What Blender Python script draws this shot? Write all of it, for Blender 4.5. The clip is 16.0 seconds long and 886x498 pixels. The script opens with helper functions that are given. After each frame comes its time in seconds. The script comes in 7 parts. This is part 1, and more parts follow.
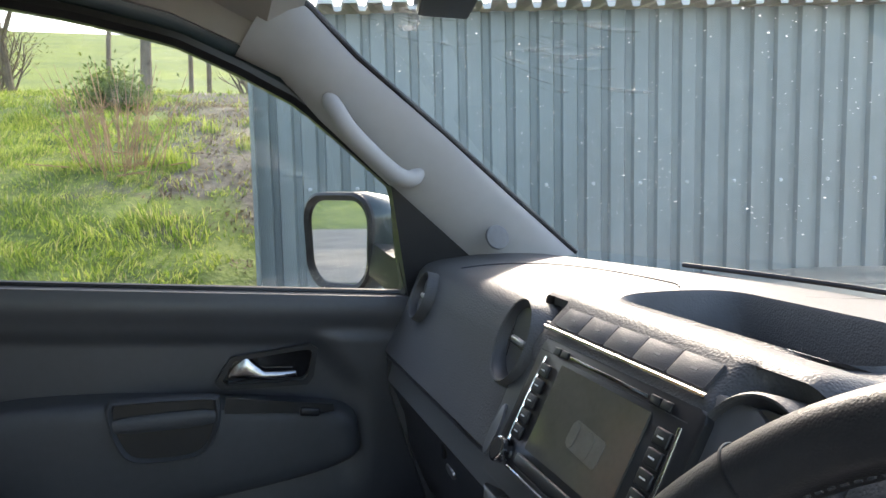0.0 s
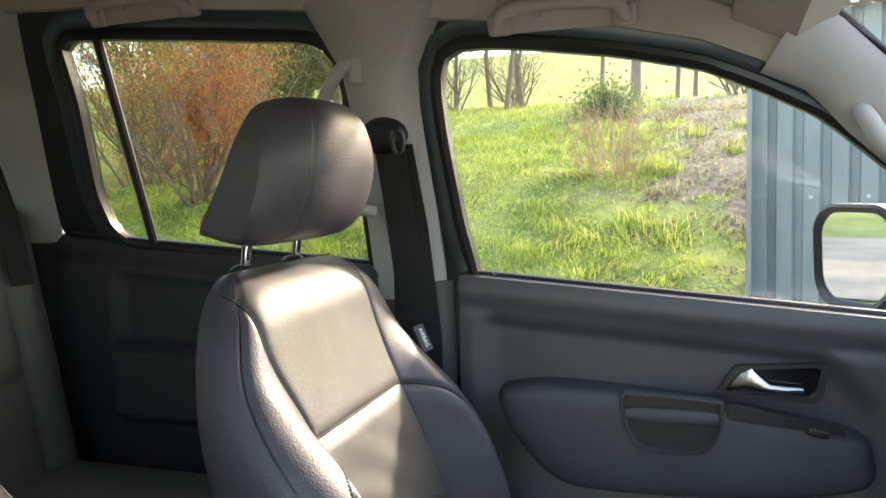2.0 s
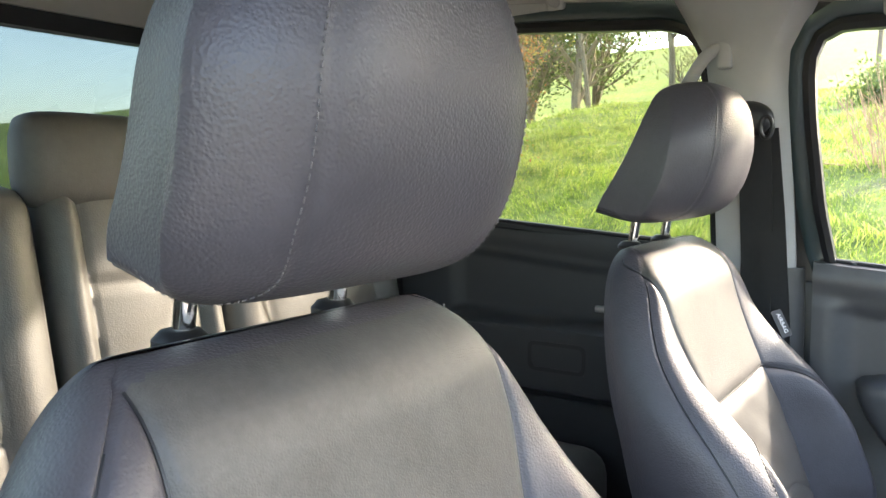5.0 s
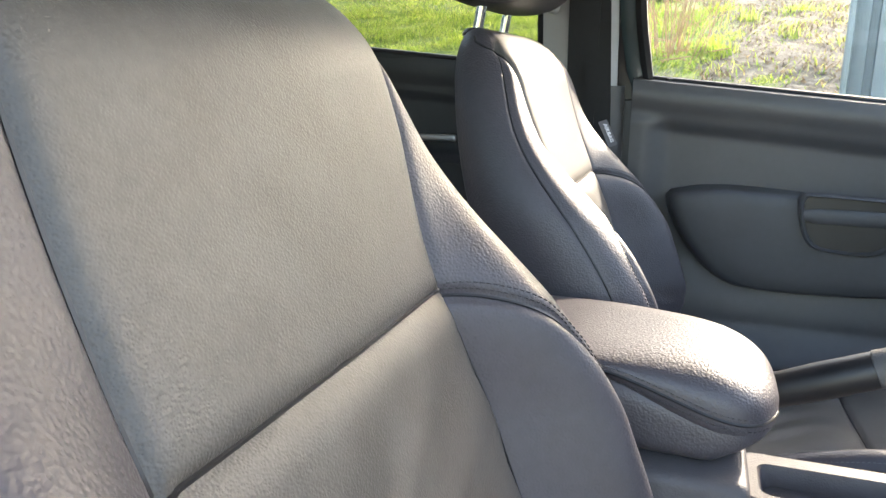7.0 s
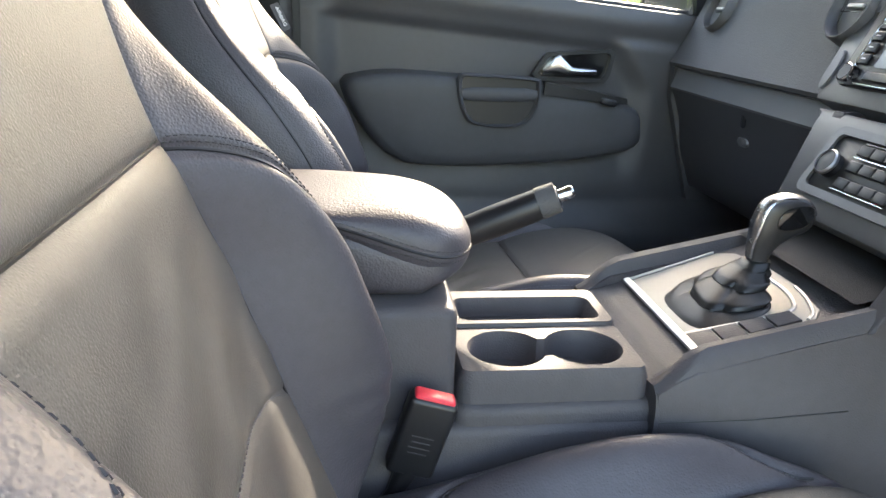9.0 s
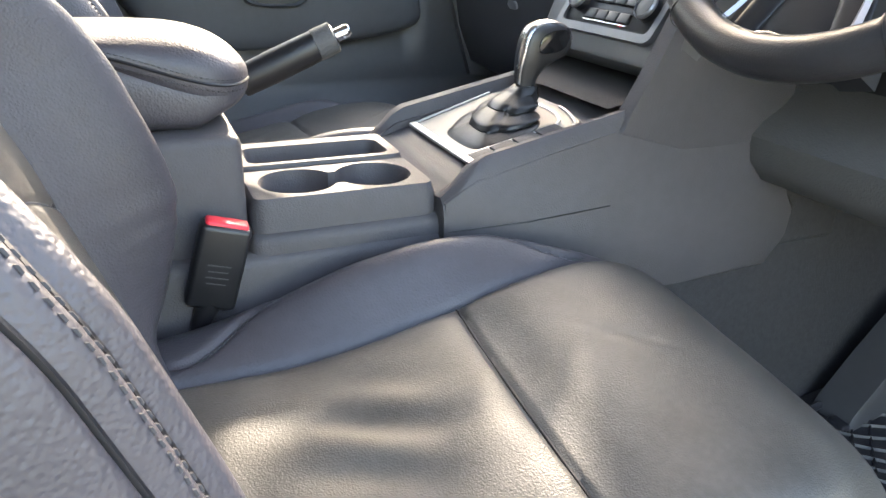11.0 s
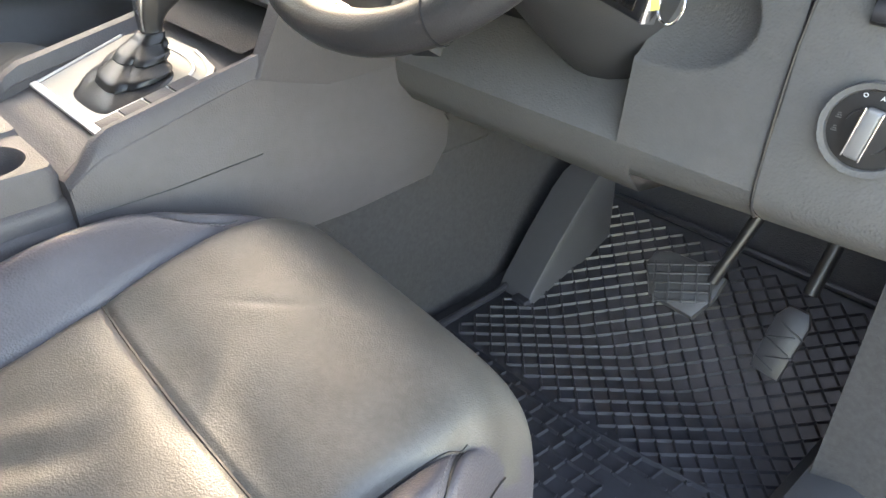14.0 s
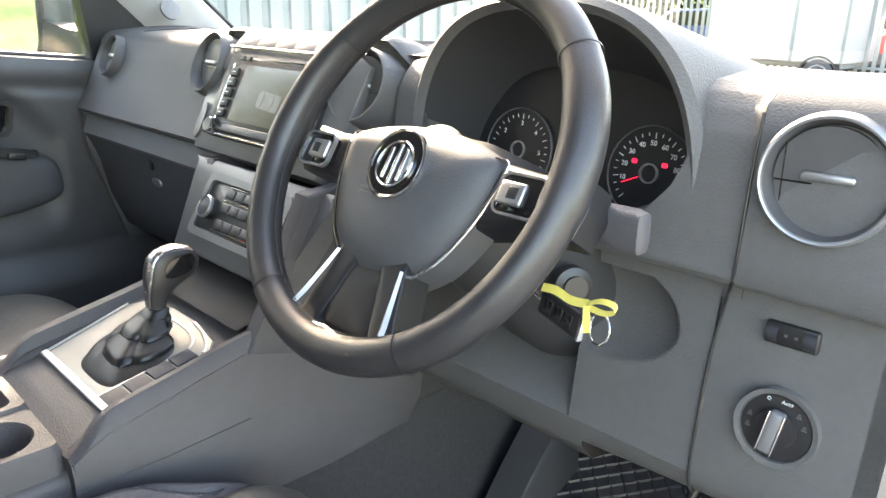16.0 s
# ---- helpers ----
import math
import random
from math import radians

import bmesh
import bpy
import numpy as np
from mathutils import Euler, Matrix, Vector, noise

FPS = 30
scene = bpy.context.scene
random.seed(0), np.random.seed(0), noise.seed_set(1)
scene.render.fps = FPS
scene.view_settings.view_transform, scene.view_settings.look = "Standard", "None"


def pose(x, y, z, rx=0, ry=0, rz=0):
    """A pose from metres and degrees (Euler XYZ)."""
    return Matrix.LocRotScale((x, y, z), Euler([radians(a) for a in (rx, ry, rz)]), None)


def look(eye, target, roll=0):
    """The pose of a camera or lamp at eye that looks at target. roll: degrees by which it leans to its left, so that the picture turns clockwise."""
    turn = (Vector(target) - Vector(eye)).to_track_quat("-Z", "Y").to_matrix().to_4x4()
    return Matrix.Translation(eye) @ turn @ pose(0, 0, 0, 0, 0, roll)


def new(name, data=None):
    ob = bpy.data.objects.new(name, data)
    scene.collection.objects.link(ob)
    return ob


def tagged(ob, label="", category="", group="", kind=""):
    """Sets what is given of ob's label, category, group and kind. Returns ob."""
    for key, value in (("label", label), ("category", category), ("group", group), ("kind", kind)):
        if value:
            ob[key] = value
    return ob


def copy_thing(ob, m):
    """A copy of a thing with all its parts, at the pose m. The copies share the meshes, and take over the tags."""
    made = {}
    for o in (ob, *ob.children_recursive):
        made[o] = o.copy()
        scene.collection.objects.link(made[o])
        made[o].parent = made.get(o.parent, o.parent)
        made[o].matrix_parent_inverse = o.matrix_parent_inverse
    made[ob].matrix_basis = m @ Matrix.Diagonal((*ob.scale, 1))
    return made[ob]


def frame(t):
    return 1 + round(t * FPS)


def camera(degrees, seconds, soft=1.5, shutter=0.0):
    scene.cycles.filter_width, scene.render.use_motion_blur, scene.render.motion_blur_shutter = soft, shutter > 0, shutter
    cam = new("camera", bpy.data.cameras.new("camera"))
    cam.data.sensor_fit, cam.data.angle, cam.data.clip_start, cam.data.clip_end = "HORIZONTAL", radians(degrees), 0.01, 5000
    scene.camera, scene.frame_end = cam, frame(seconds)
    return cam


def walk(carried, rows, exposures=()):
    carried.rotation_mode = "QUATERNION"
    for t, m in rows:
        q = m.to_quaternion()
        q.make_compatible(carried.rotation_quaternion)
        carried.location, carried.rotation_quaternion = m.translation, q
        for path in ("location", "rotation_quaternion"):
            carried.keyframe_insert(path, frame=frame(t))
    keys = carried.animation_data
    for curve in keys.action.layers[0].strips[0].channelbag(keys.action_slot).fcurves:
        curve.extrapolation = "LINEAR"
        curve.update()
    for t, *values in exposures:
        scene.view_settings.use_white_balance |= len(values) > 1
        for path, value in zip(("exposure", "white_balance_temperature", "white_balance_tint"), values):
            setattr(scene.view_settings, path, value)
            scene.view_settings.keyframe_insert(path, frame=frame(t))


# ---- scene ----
cam = camera(61.3, 16.0)
PATH = [
    (0, (0.48, 0.097, 1.352), (-1.42, 0.685, 1.148), -1.2),
    (0.5, (0.479, 0.08, 1.36), (-1.504, 0.259, 1.169), -1.4),
    (1, (0.492, 0.08, 1.367), (-1.494, -0.081, 1.187), -1.5),
    (1.5, (0.516, 0.066, 1.373), (-1.434, -0.345, 1.2), -1.6),
    (2, (0.549, 0.043, 1.37), (-1.345, -0.578, 1.204), -1.6),
    (2.5, (0.587, 0.016, 1.378), (-1.228, -0.808, 1.216), -1.5),
    (3, (0.607, -0.005, 1.377), (-1.117, -1.005, 1.222), -1.4),
    (3.5, (0.63, -0.033, 1.382), (-1.008, -1.171, 1.232), -1.3),
    (5.8, (0.722, -0.151, 1.306), (-0.911, -1.288, 1.106), -0.4),
    (6, (0.7, -0.153, 1.283), (-0.97, -1.23, 1.057), -0.3),
    (6.5, (0.687, -0.156, 1.244), (-1.054, -1.08, 0.906), -0.2),
    (7, (0.678, -0.219, 1.211), (-1.169, -0.845, 0.767), 0.8),
    (7.5, (0.679, -0.238, 1.208), (-1.227, -0.551, 0.69), 1.5),
    (8, (0.68, -0.233, 1.192), (-1.236, -0.339, 0.628), 1.7),
    (8.5, (0.696, -0.25, 1.177), (-1.209, -0.163, 0.574), 1.9),
    (9, (0.714, -0.256, 1.17), (-1.164, -0.003, 0.528), 2.2),
    (9.5, (0.732, -0.256, 1.153), (-1.108, 0.141, 0.475), 2.4),
    (10, (0.746, -0.25, 1.136), (-1.043, 0.294, 0.428), 2.5),
    (12.5, (0.805, -0.229, 1.009), (-0.676, 0.72, 0.058), -0.0),
    (13, (0.81, -0.199, 1.033), (-0.536, 0.852, -0.008), 0.2),
    (13.5, (0.806, -0.165, 1.078), (-0.449, 0.953, -0.006), 0.2),
    (14, (0.791, -0.138, 1.144), (-0.435, 1.029, 0.079), 0.9),
    (14.5, (0.784, -0.129, 1.188), (-0.471, 1.105, 0.24), 1.0),
    (15, (0.788, -0.13, 1.219), (-0.505, 1.16, 0.404), 1.1),
    (15.5, (0.803, -0.141, 1.245), (-0.52, 1.183, 0.539), 1.1),
    (16, (0.828, -0.162, 1.261), (-0.519, 1.182, 0.645), 1.1),
]
walk(cam, [(t, look(eye, target, roll)) for t, eye, target, roll in PATH],
     exposures=[(0, 2.4, 7100, 13), (1, 2.82, 7900, 13), (2, 3.15, 7900, 12), (3.5, 3.6, 7000, 12), (6, 3.93, 7500, 12), (7.5, 3.46, 7500, 12), (9, 3.68, 7800, 12), (10, 3.93, 7700, 12), (12.5, 4.08, 8300, 13), (14.5, 4.62, 9000, 13), (16, 4.17, 8500, 12)])

# ---- light ----
SUN_AZ, SUN_EL = -62.0, 28.0  # degrees to the right of the car's nose, and up
world = bpy.data.worlds.new("world")
scene.world = world
world.use_nodes = True
wn = world.node_tree.nodes
sky = wn.new("ShaderNodeTexSky")
sky.sky_type, sky.sun_disc = "NISHITA", False
sky.sun_elevation, sky.sun_rotation = radians(SUN_EL), radians(SUN_AZ)
sky.air_density, sky.dust_density = 1.0, 2.0
world.node_tree.links.new(sky.outputs[0], wn["Background"].inputs[0])
wn["Background"].inputs[1].default_value = 0.15
sun_data = bpy.data.lights.new("sun", "SUN")
sun_data.energy, sun_data.angle, sun_data.color = 1.3, radians(2.2), (1.0, 0.94, 0.85)
sun = new("sun", sun_data)
sa, se = radians(SUN_AZ), radians(SUN_EL)
SUN_DIR = Vector((math.sin(sa) * math.cos(se), math.cos(sa) * math.cos(se), math.sin(se)))
sun.matrix_basis = look(SUN_DIR * 50, (0, 0, 0))


# ---- materials ----
def material(name, base, rough=0.5, metal=0.0, grain=0.0, grain_size=0.002, bump=0.0, vary=0.0, vary_size=0.1, coat=0.0, kind="noise", second=None):
    """A surface with colour variation at two scales and a fine relief. Sizes in metres."""
    m = bpy.data.materials.new(name)
    m.use_nodes = True
    n, l = m.node_tree.nodes, m.node_tree.links
    b = n["Principled BSDF"]
    b.inputs["Base Color"].default_value = (*base, 1)
    b.inputs["Roughness"].default_value, b.inputs["Metallic"].default_value = rough, metal
    b.inputs["Coat Weight"].default_value = coat
    co = n.new("ShaderNodeNewGeometry").outputs["Position"]
    if vary or second:
        big = n.new("ShaderNodeTexNoise")
        big.inputs["Scale"].default_value, big.inputs["Detail"].default_value = 1 / vary_size, 4
        l.new(co, big.inputs["Vector"])
        fine = n.new("ShaderNodeTexNoise")
        fine.inputs["Scale"].default_value, fine.inputs["Detail"].default_value = 9 / vary_size, 3
        l.new(co, fine.inputs["Vector"])
        add = n.new("ShaderNodeMix")
        add.inputs[0].default_value = 0.35
        l.new(big.outputs[0], add.inputs[2]), l.new(fine.outputs[0], add.inputs[3])
        ramp = n.new("ShaderNodeValToRGB")
        ramp.color_ramp.elements[0].position, ramp.color_ramp.elements[1].position = 0.35, 0.65
        low = [c * (1 - vary) for c in base]
        high = second or [c * (1 + vary) for c in base]
        ramp.color_ramp.elements[0].color, ramp.color_ramp.elements[1].color = (*low, 1), (*high, 1)
        l.new(add.outputs[0], ramp.inputs[0])
        l.new(ramp.outputs[0], b.inputs["Base Color"])
        mr = n.new("ShaderNodeMapRange")
        mr.inputs[3].default_value, mr.inputs[4].default_value = max(0, rough - 0.07), min(1, rough + 0.07)
        l.new(add.outputs[0], mr.inputs[0]), l.new(mr.outputs[0], b.inputs["Roughness"])
    if bump:
        if kind == "leather":
            tex = n.new("ShaderNodeTexVoronoi")
            tex.feature = "SMOOTH_F1"
            tex.inputs["Scale"].default_value = 1 / grain_size
            tex.inputs["Randomness"].default_value = 1.0
        else:
            tex = n.new("ShaderNodeTexNoise")
            tex.inputs["Scale"].default_value, tex.inputs["Detail"].default_value = 1 / grain_size, 2
        l.new(co, tex.inputs["Vector"])
        crease = None
        if kind == "leather":
            crease = n.new("ShaderNodeTexNoise")
            crease.inputs["Scale"].default_value, crease.inputs["Detail"].default_value = 0.38 / grain_size, 3
            crease.inputs["Distortion"].default_value = 1.2
            l.new(co, crease.inputs["Vector"])
            cb = n.new("ShaderNodeBump")
            cb.inputs["Strength"].default_value, cb.inputs["Distance"].default_value = bump * 0.2, grain_size * 0.9
            l.new(crease.outputs[0], cb.inputs["Height"])
        bp = n.new("ShaderNodeBump")
        if crease:
            l.new(cb.outputs[0], bp.inputs["Normal"])
        bp.inputs["Strength"].default_value, bp.inputs["Distance"].default_value = bump, grain_size * 0.5
        l.new(tex.outputs[0], bp.inputs["Height"]), l.new(bp.outputs[0], b.inputs["Normal"])
    return m


def glass(name, tint, gloss=1.0):
    m = bpy.data.materials.new(name)
    m.use_nodes = True
    n, l = m.node_tree.nodes, m.node_tree.links
    n.remove(n["Principled BSDF"])
    tr, gl, mix, lw, pw, sc = (n.new("ShaderNode" + k) for k in ("BsdfTransparent", "BsdfGlossy", "MixShader", "LayerWeight", "Math", "MapRange"))
    tr.inputs[0].default_value = (*tint, 1)
    gl.inputs["Roughness"].default_value = 0.01
    gl.inputs[0].default_value = (gloss, gloss, gloss, 1)
    pw.operation = "POWER"
    pw.inputs[1].default_value = 4.0
    lw.inputs[0].default_value = 0.5
    sc.inputs[3].default_value, sc.inputs[4].default_value = 0.07, 0.95
    l.new(lw.outputs["Facing"], pw.inputs[0]), l.new(pw.outputs[0], sc.inputs[0]), l.new(sc.outputs[0], mix.inputs[0])
    l.new(tr.outputs[0], mix.inputs[1]), l.new(gl.outputs[0], mix.inputs[2])
    l.new(mix.outputs[0], n["Material Output"].inputs[0])
    return m


LEATHER = material("leather", (0.051, 0.047, 0.055), 0.45, grain_size=0.0019, bump=0.44, vary=0.12, vary_size=0.08, kind="leather")
WORN = material("worn_leather", (0.062, 0.059, 0.055), 0.49, grain_size=0.0013, bump=0.46, vary=0.22, vary_size=0.05, kind="leather")
SOFT = material("rim_leather", (0.024, 0.023, 0.025), 0.38, grain_size=0.0011, bump=0.3, vary=0.15, vary_size=0.03, kind="leather")
DASH = material("dash_plastic", (0.084, 0.083, 0.085), 0.55, grain_size=0.002, bump=0.5, vary=0.08, vary_size=0.1, kind="leather")
# Darker copy of the door plastic; on the rear doors it paints in shade.
REARP = material("darkened_door_plastic", (0.030, 0.030, 0.033), 0.55, grain_size=0.0011, bump=0.3, vary=0.08, vary_size=0.1, kind="leather")
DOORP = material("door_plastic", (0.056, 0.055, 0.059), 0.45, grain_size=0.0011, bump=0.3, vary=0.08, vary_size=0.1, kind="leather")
CONS = material("console_plastic", (0.070, 0.066, 0.071), 0.52, grain_size=0.0015, bump=0.5, vary=0.08, vary_size=0.1, kind="leather")
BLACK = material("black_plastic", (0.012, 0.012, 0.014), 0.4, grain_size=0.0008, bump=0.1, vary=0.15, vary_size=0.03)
GLOSS = material("gloss_black", (0.008, 0.008, 0.009), 0.12, coat=0.3, vary=0.1, vary_size=0.05)
RUBBER = material("rubber", (0.022, 0.022, 0.027), 0.42, grain_size=0.001, bump=0.2, vary=0.25, vary_size=0.05)
CARPET = material("carpet", (0.034, 0.033, 0.036), 0.95, grain_size=0.002, bump=0.9, vary=0.22, vary_size=0.006)
LINER = material("headliner", (0.40, 0.38, 0.35), 0.9, grain_size=0.0015, bump=0.3, vary=0.05, vary_size=0.2)
PILLAR = material("pillar_trim", (0.38, 0.375, 0.375), 0.6, grain_size=0.001, bump=0.25, vary=0.05, vary_size=0.2)
CHROME = material("chrome", (0.75, 0.75, 0.76), 0.12, 1.0, vary=0.04, vary_size=0.02)
SATIN = material("satin_silver", (0.42, 0.42, 0.43), 0.36, 0.9, vary=0.06, vary_size=0.02)
BODY = material("teal_grey_paint", (0.035, 0.055, 0.060), 0.3, 0.3, coat=0.6, vary=0.05, vary_size=0.1)
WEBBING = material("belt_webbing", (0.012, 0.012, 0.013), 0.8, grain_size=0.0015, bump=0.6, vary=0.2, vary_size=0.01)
for soft in (DASH, CONS):
    soft.node_tree.nodes["Principled BSDF"].inputs["Specular IOR Level"].default_value = 0.3
CLEAR = glass("clear_glass", (0.93, 0.95, 0.94))
TINT = glass("tinted_glass", (0.72, 0.74, 0.68))
PRIVACY = glass("dark_tinted_glass", (0.30, 0.33, 0.33))


# ---- building helpers ----
def part(name, bm, mat, parent=None, label="", smooth=True, angle=40):
    """One bmesh as one mesh object, under a thing or a part."""
    me = bpy.data.meshes.new(name)
    bmesh.ops.recalc_face_normals(bm, faces=bm.faces)
    bm.to_mesh(me)
    bm.free()
    if mat:
        me.materials.append(mat)
    if smooth:
        me.shade_smooth()
        me.set_sharp_from_angle(angle=radians(angle))
    ob = new(name, me)
    if parent:
        ob.parent = parent
    if label:
        ob["label"] = label
    return ob


def thing(name, label, category, group="", kind="", at=(0, 0, 0)):
    ob = new(name)
    ob.empty_display_size = 0.05
    ob.location = at
    return tagged(ob, label, category, group, kind)


def loft(rings, closed=True, caps=True, bm=None):
    """A skin through rings of equally many points."""
    bm = bm or bmesh.new()
    vs = [[bm.verts.new(p) for p in r] for r in rings]
    k = len(vs[0])
    for a, b in zip(vs, vs[1:]):
        for i in range(k if closed else k - 1):
            j = (i + 1) % k
            bm.faces.new((a[i], a[j], b[j], b[i]))
    if caps and closed:
        bm.faces.new(vs[0][::-1]), bm.faces.new(vs[-1])
    return bm


def rbox(size, at=(0, 0, 0), bevel=0.005, seg=3, m=None, bm=None):
    """A box with rounded edges."""
    bm = bm or bmesh.new()
    made = bmesh.ops.create_cube(bm, size=1.0, matrix=Matrix.Translation(at) @ Matrix.Diagonal((*size, 1)))
    if bevel:
        es = {e for v in made["verts"] for e in v.link_edges}
        res = bmesh.ops.bevel(bm, geom=list(es), offset=min(bevel, min(size) * 0.49), segments=seg, affect="EDGES", profile=0.5)
        vs = list({v for f in res["faces"] for v in f.verts} | {v for v in made["verts"] if v.is_valid})
    else:
        vs = made["verts"]
    if m:
        bmesh.ops.transform(bm, matrix=m, verts=vs)
    return bm


def tube(pts, r, n=10, bm=None, flat=None, caps=True):
    """A round or flattened tube along points; r may be a list. flat: (axis, factor)."""
    bm = bm or bmesh.new()
    pts = [Vector(p) for p in pts]
    rs = r if isinstance(r, (list, tuple)) else [r] * len(pts)
    rings, side = [], None
    for i, p in enumerate(pts):
        d = (pts[min(i + 1, len(pts) - 1)] - pts[max(i - 1, 0)]).normalized()
        if side is None:
            side = d.cross(Vector((0, 0, 1)) if abs(d.z) < 0.9 else Vector((0, 1, 0))).normalized()
        side = (side - d * side.dot(d)).normalized()
        up = side.cross(d)
        rings.append([p + (side * math.cos(a) + up * math.sin(a)) * rs[i] for a in (2 * math.pi * k / n for k in range(n))])
    return loft(rings, True, caps, bm)


def spline(pts, n):
    """n + 1 points on a smooth curve through pts."""
    P = [Vector(p) for p in pts]
    out = []
    for i in range(n + 1):
        f = i / n * (len(P) - 1)
        k = min(int(f), len(P) - 2)
        u = f - k
        a, b, c, d = P[max(k - 1, 0)], P[k], P[k + 1], P[min(k + 2, len(P) - 1)]
        out.append(0.5 * ((2 * b) + (c - a) * u + (2 * a - 5 * b + 4 * c - d) * u * u + (3 * b - a - 3 * c + d) * u ** 3))
    return out


def lathe(profile, n=32, m=None, bm=None):
    """A turned body: profile of (radius, height) round the z axis."""
    bm = bm or bmesh.new()
    hollow = profile[0][0] > 1e-3
    profile = profile + profile[:1] if hollow else profile
    rings = [[(m or Matrix()) @ Vector((max(r, 1e-5) * math.cos(2 * math.pi * k / n), max(r, 1e-5) * math.sin(2 * math.pi * k / n), z)) for k in range(n)] for r, z in profile]
    return loft(rings, True, not hollow, bm)


def sheet(fn, nu, nv, bm=None, us=None, vs=None):
    """A surface of fn(u, v)."""
    us = us or [i / nu for i in range(nu + 1)]
    vs = vs or [j / nv for j in range(nv + 1)]
    return loft([[fn(u, v) for u in us] for v in vs], False, False, bm)


def slab(outline, thick, m=Matrix(), bevel=0.0, seg=2, bm=None):
    """A plate with a given outline in its own xy plane, its face at z = 0 and its body below."""
    bm2 = bmesh.new()
    top = [bm2.verts.new((x, y, 0)) for x, y in outline]
    bot = [bm2.verts.new((x, y, -thick)) for x, y in outline]
    f = bm2.faces.new(top)
    bm2.faces.new(bot[::-1])
    k = len(top)
    for i in range(k):
        bm2.faces.new((top[i], bot[i], bot[(i + 1) % k], top[(i + 1) % k]))
    if bevel:
        bmesh.ops.bevel(bm2, geom=list(f.edges), offset=bevel, segments=seg, affect="EDGES", profile=0.5)
    bmesh.ops.transform(bm2, matrix=m, verts=bm2.verts)
    if bm is None:
        return bm2
    me = bpy.data.meshes.new("tmp")
    bm2.to_mesh(me)
    bm.from_mesh(me)
    bpy.data.meshes.remove(me)
    bm2.free()
    return bm


def ringplate(outer, inner, thick, m=Matrix(), bm=None):
    """A flat frame between two outlines of equally many points."""
    def at(o, z):
        return [m @ Vector((x, y, z)) for x, y in o]
    rings = [at(outer, -thick), at(outer, 0), at(inner, 0), at(inner, -thick), at(outer, -thick)]
    return loft(rings, True, False, bm)


def rrect(w, h, r, n=5, cx=0.0, cy=0.0):
    """The outline of a rectangle with round corners."""
    out = []
    for qx, qy, a0 in ((1, 1, 0), (-1, 1, 90), (-1, -1, 180), (1, -1, 270)):
        for i in range(n + 1):
            a = radians(a0 + 90 * i / n)
            out.append((cx + qx * (w / 2 - r) + r * math.cos(a), cy + qy * (h / 2 - r) + r * math.sin(a)))
    return out


def resample(poly, n):
    """n points at even steps round a closed outline."""
    P = [Vector(p) for p in poly]
    L = [0.0]
    for a, b in zip(P, P[1:] + P[:1]):
        L.append(L[-1] + (b - a).length)
    out, k = [], 0
    for i in range(n):
        d = L[-1] * i / n
        while L[k + 1] < d:
            k += 1
        out.append(P[k].lerp(P[(k + 1) % len(P)], (d - L[k]) / max(L[k + 1] - L[k], 1e-9)))
    return out


def basis(at, xdir, ydir):
    """A pose from a place and the ways of its own x and y axes."""
    x = Vector(xdir).normalized()
    z = x.cross(Vector(ydir)).normalized()
    y = z.cross(x)
    return Matrix.Translation(at) @ Matrix((x, y, z)).transposed().to_4x4()


def sstep(a, b, x):
    t = min(1.0, max(0.0, (x - a) / (b - a)))
    return t * t * (3 - 2 * t)


def bell(x, w):
    return math.exp(-(x / w) ** 2)


# ---- the cabin's shell ----
def side_x(z):
    """Half the cabin's inner width at a height: upright below the belt line, leaning in above it."""
    return 0.705 if z < 1.22 else 0.705 - (z - 1.22) * 0.378


def belt(y):
    return 1.185 - 0.089 * y


def wall_pt(y, z, s=-1, out=0.0):
    return Vector((s * (side_x(z) + out), y, z))


FRONT_WIN = [(-0.305, 1.212), (-0.32, 1.308), (-0.329, 1.45), (-0.329, 1.529), (-0.322, 1.562), (-0.302, 1.579), (-0.25, 1.579), (-0.183, 1.572), (-0.06, 1.554),
             (0.059, 1.528), (0.141, 1.493), (0.223, 1.451), (0.288, 1.398), (0.372, 1.326), (0.397, 1.150)]
REAR_WIN = [(-0.512, 1.231), (-0.502, 1.4), (-0.502, 1.568), (-0.519, 1.596), (-0.552, 1.611), (-0.75, 1.63), (-0.947, 1.647), (-1.015, 1.65), (-1.036, 1.637), (-1.039, 1.55),
            (-1.07, 1.374), (-1.061, 1.305), (-1.03, 1.28), (-0.971, 1.272)]


def grow(poly, d):
    """An outline pushed outwards by d."""
    P = [Vector(p) for p in poly]
    area = sum(a.x * b.y - b.x * a.y for a, b in zip(P, P[1:] + P[:1]))
    sg = 1 if area > 0 else -1
    out = []
    for i, p in enumerate(P):
        e = (P[(i + 1) % len(P)] - P[i - 1]).normalized()
        out.append(p + Vector((e.y, -e.x)) * d * sg)
    return out


def on_side(poly, s=-1, out=0.0):
    return [wall_pt(p[0], p[1], s, out) for p in poly]


def window_frame(win, widths, mats, parent, names, s=-1, n=72):
    """Rings of seal and frame round a window."""
    base = resample(win, n)
    prev, po = base, 0.0
    for w, (mat, o1), nm in zip(widths, mats, names):
        nxt = grow(prev, w)
        rings = [on_side(prev, s, 0.03), on_side(prev, s, o1), on_side([a.lerp(b, 0.5) for a, b in zip(prev, nxt)], s, o1 - 0.004), on_side(nxt, s, o1), on_side(nxt, s, 0.03)]
        part(nm, loft(rings, True, False), mat, parent)
        prev = nxt


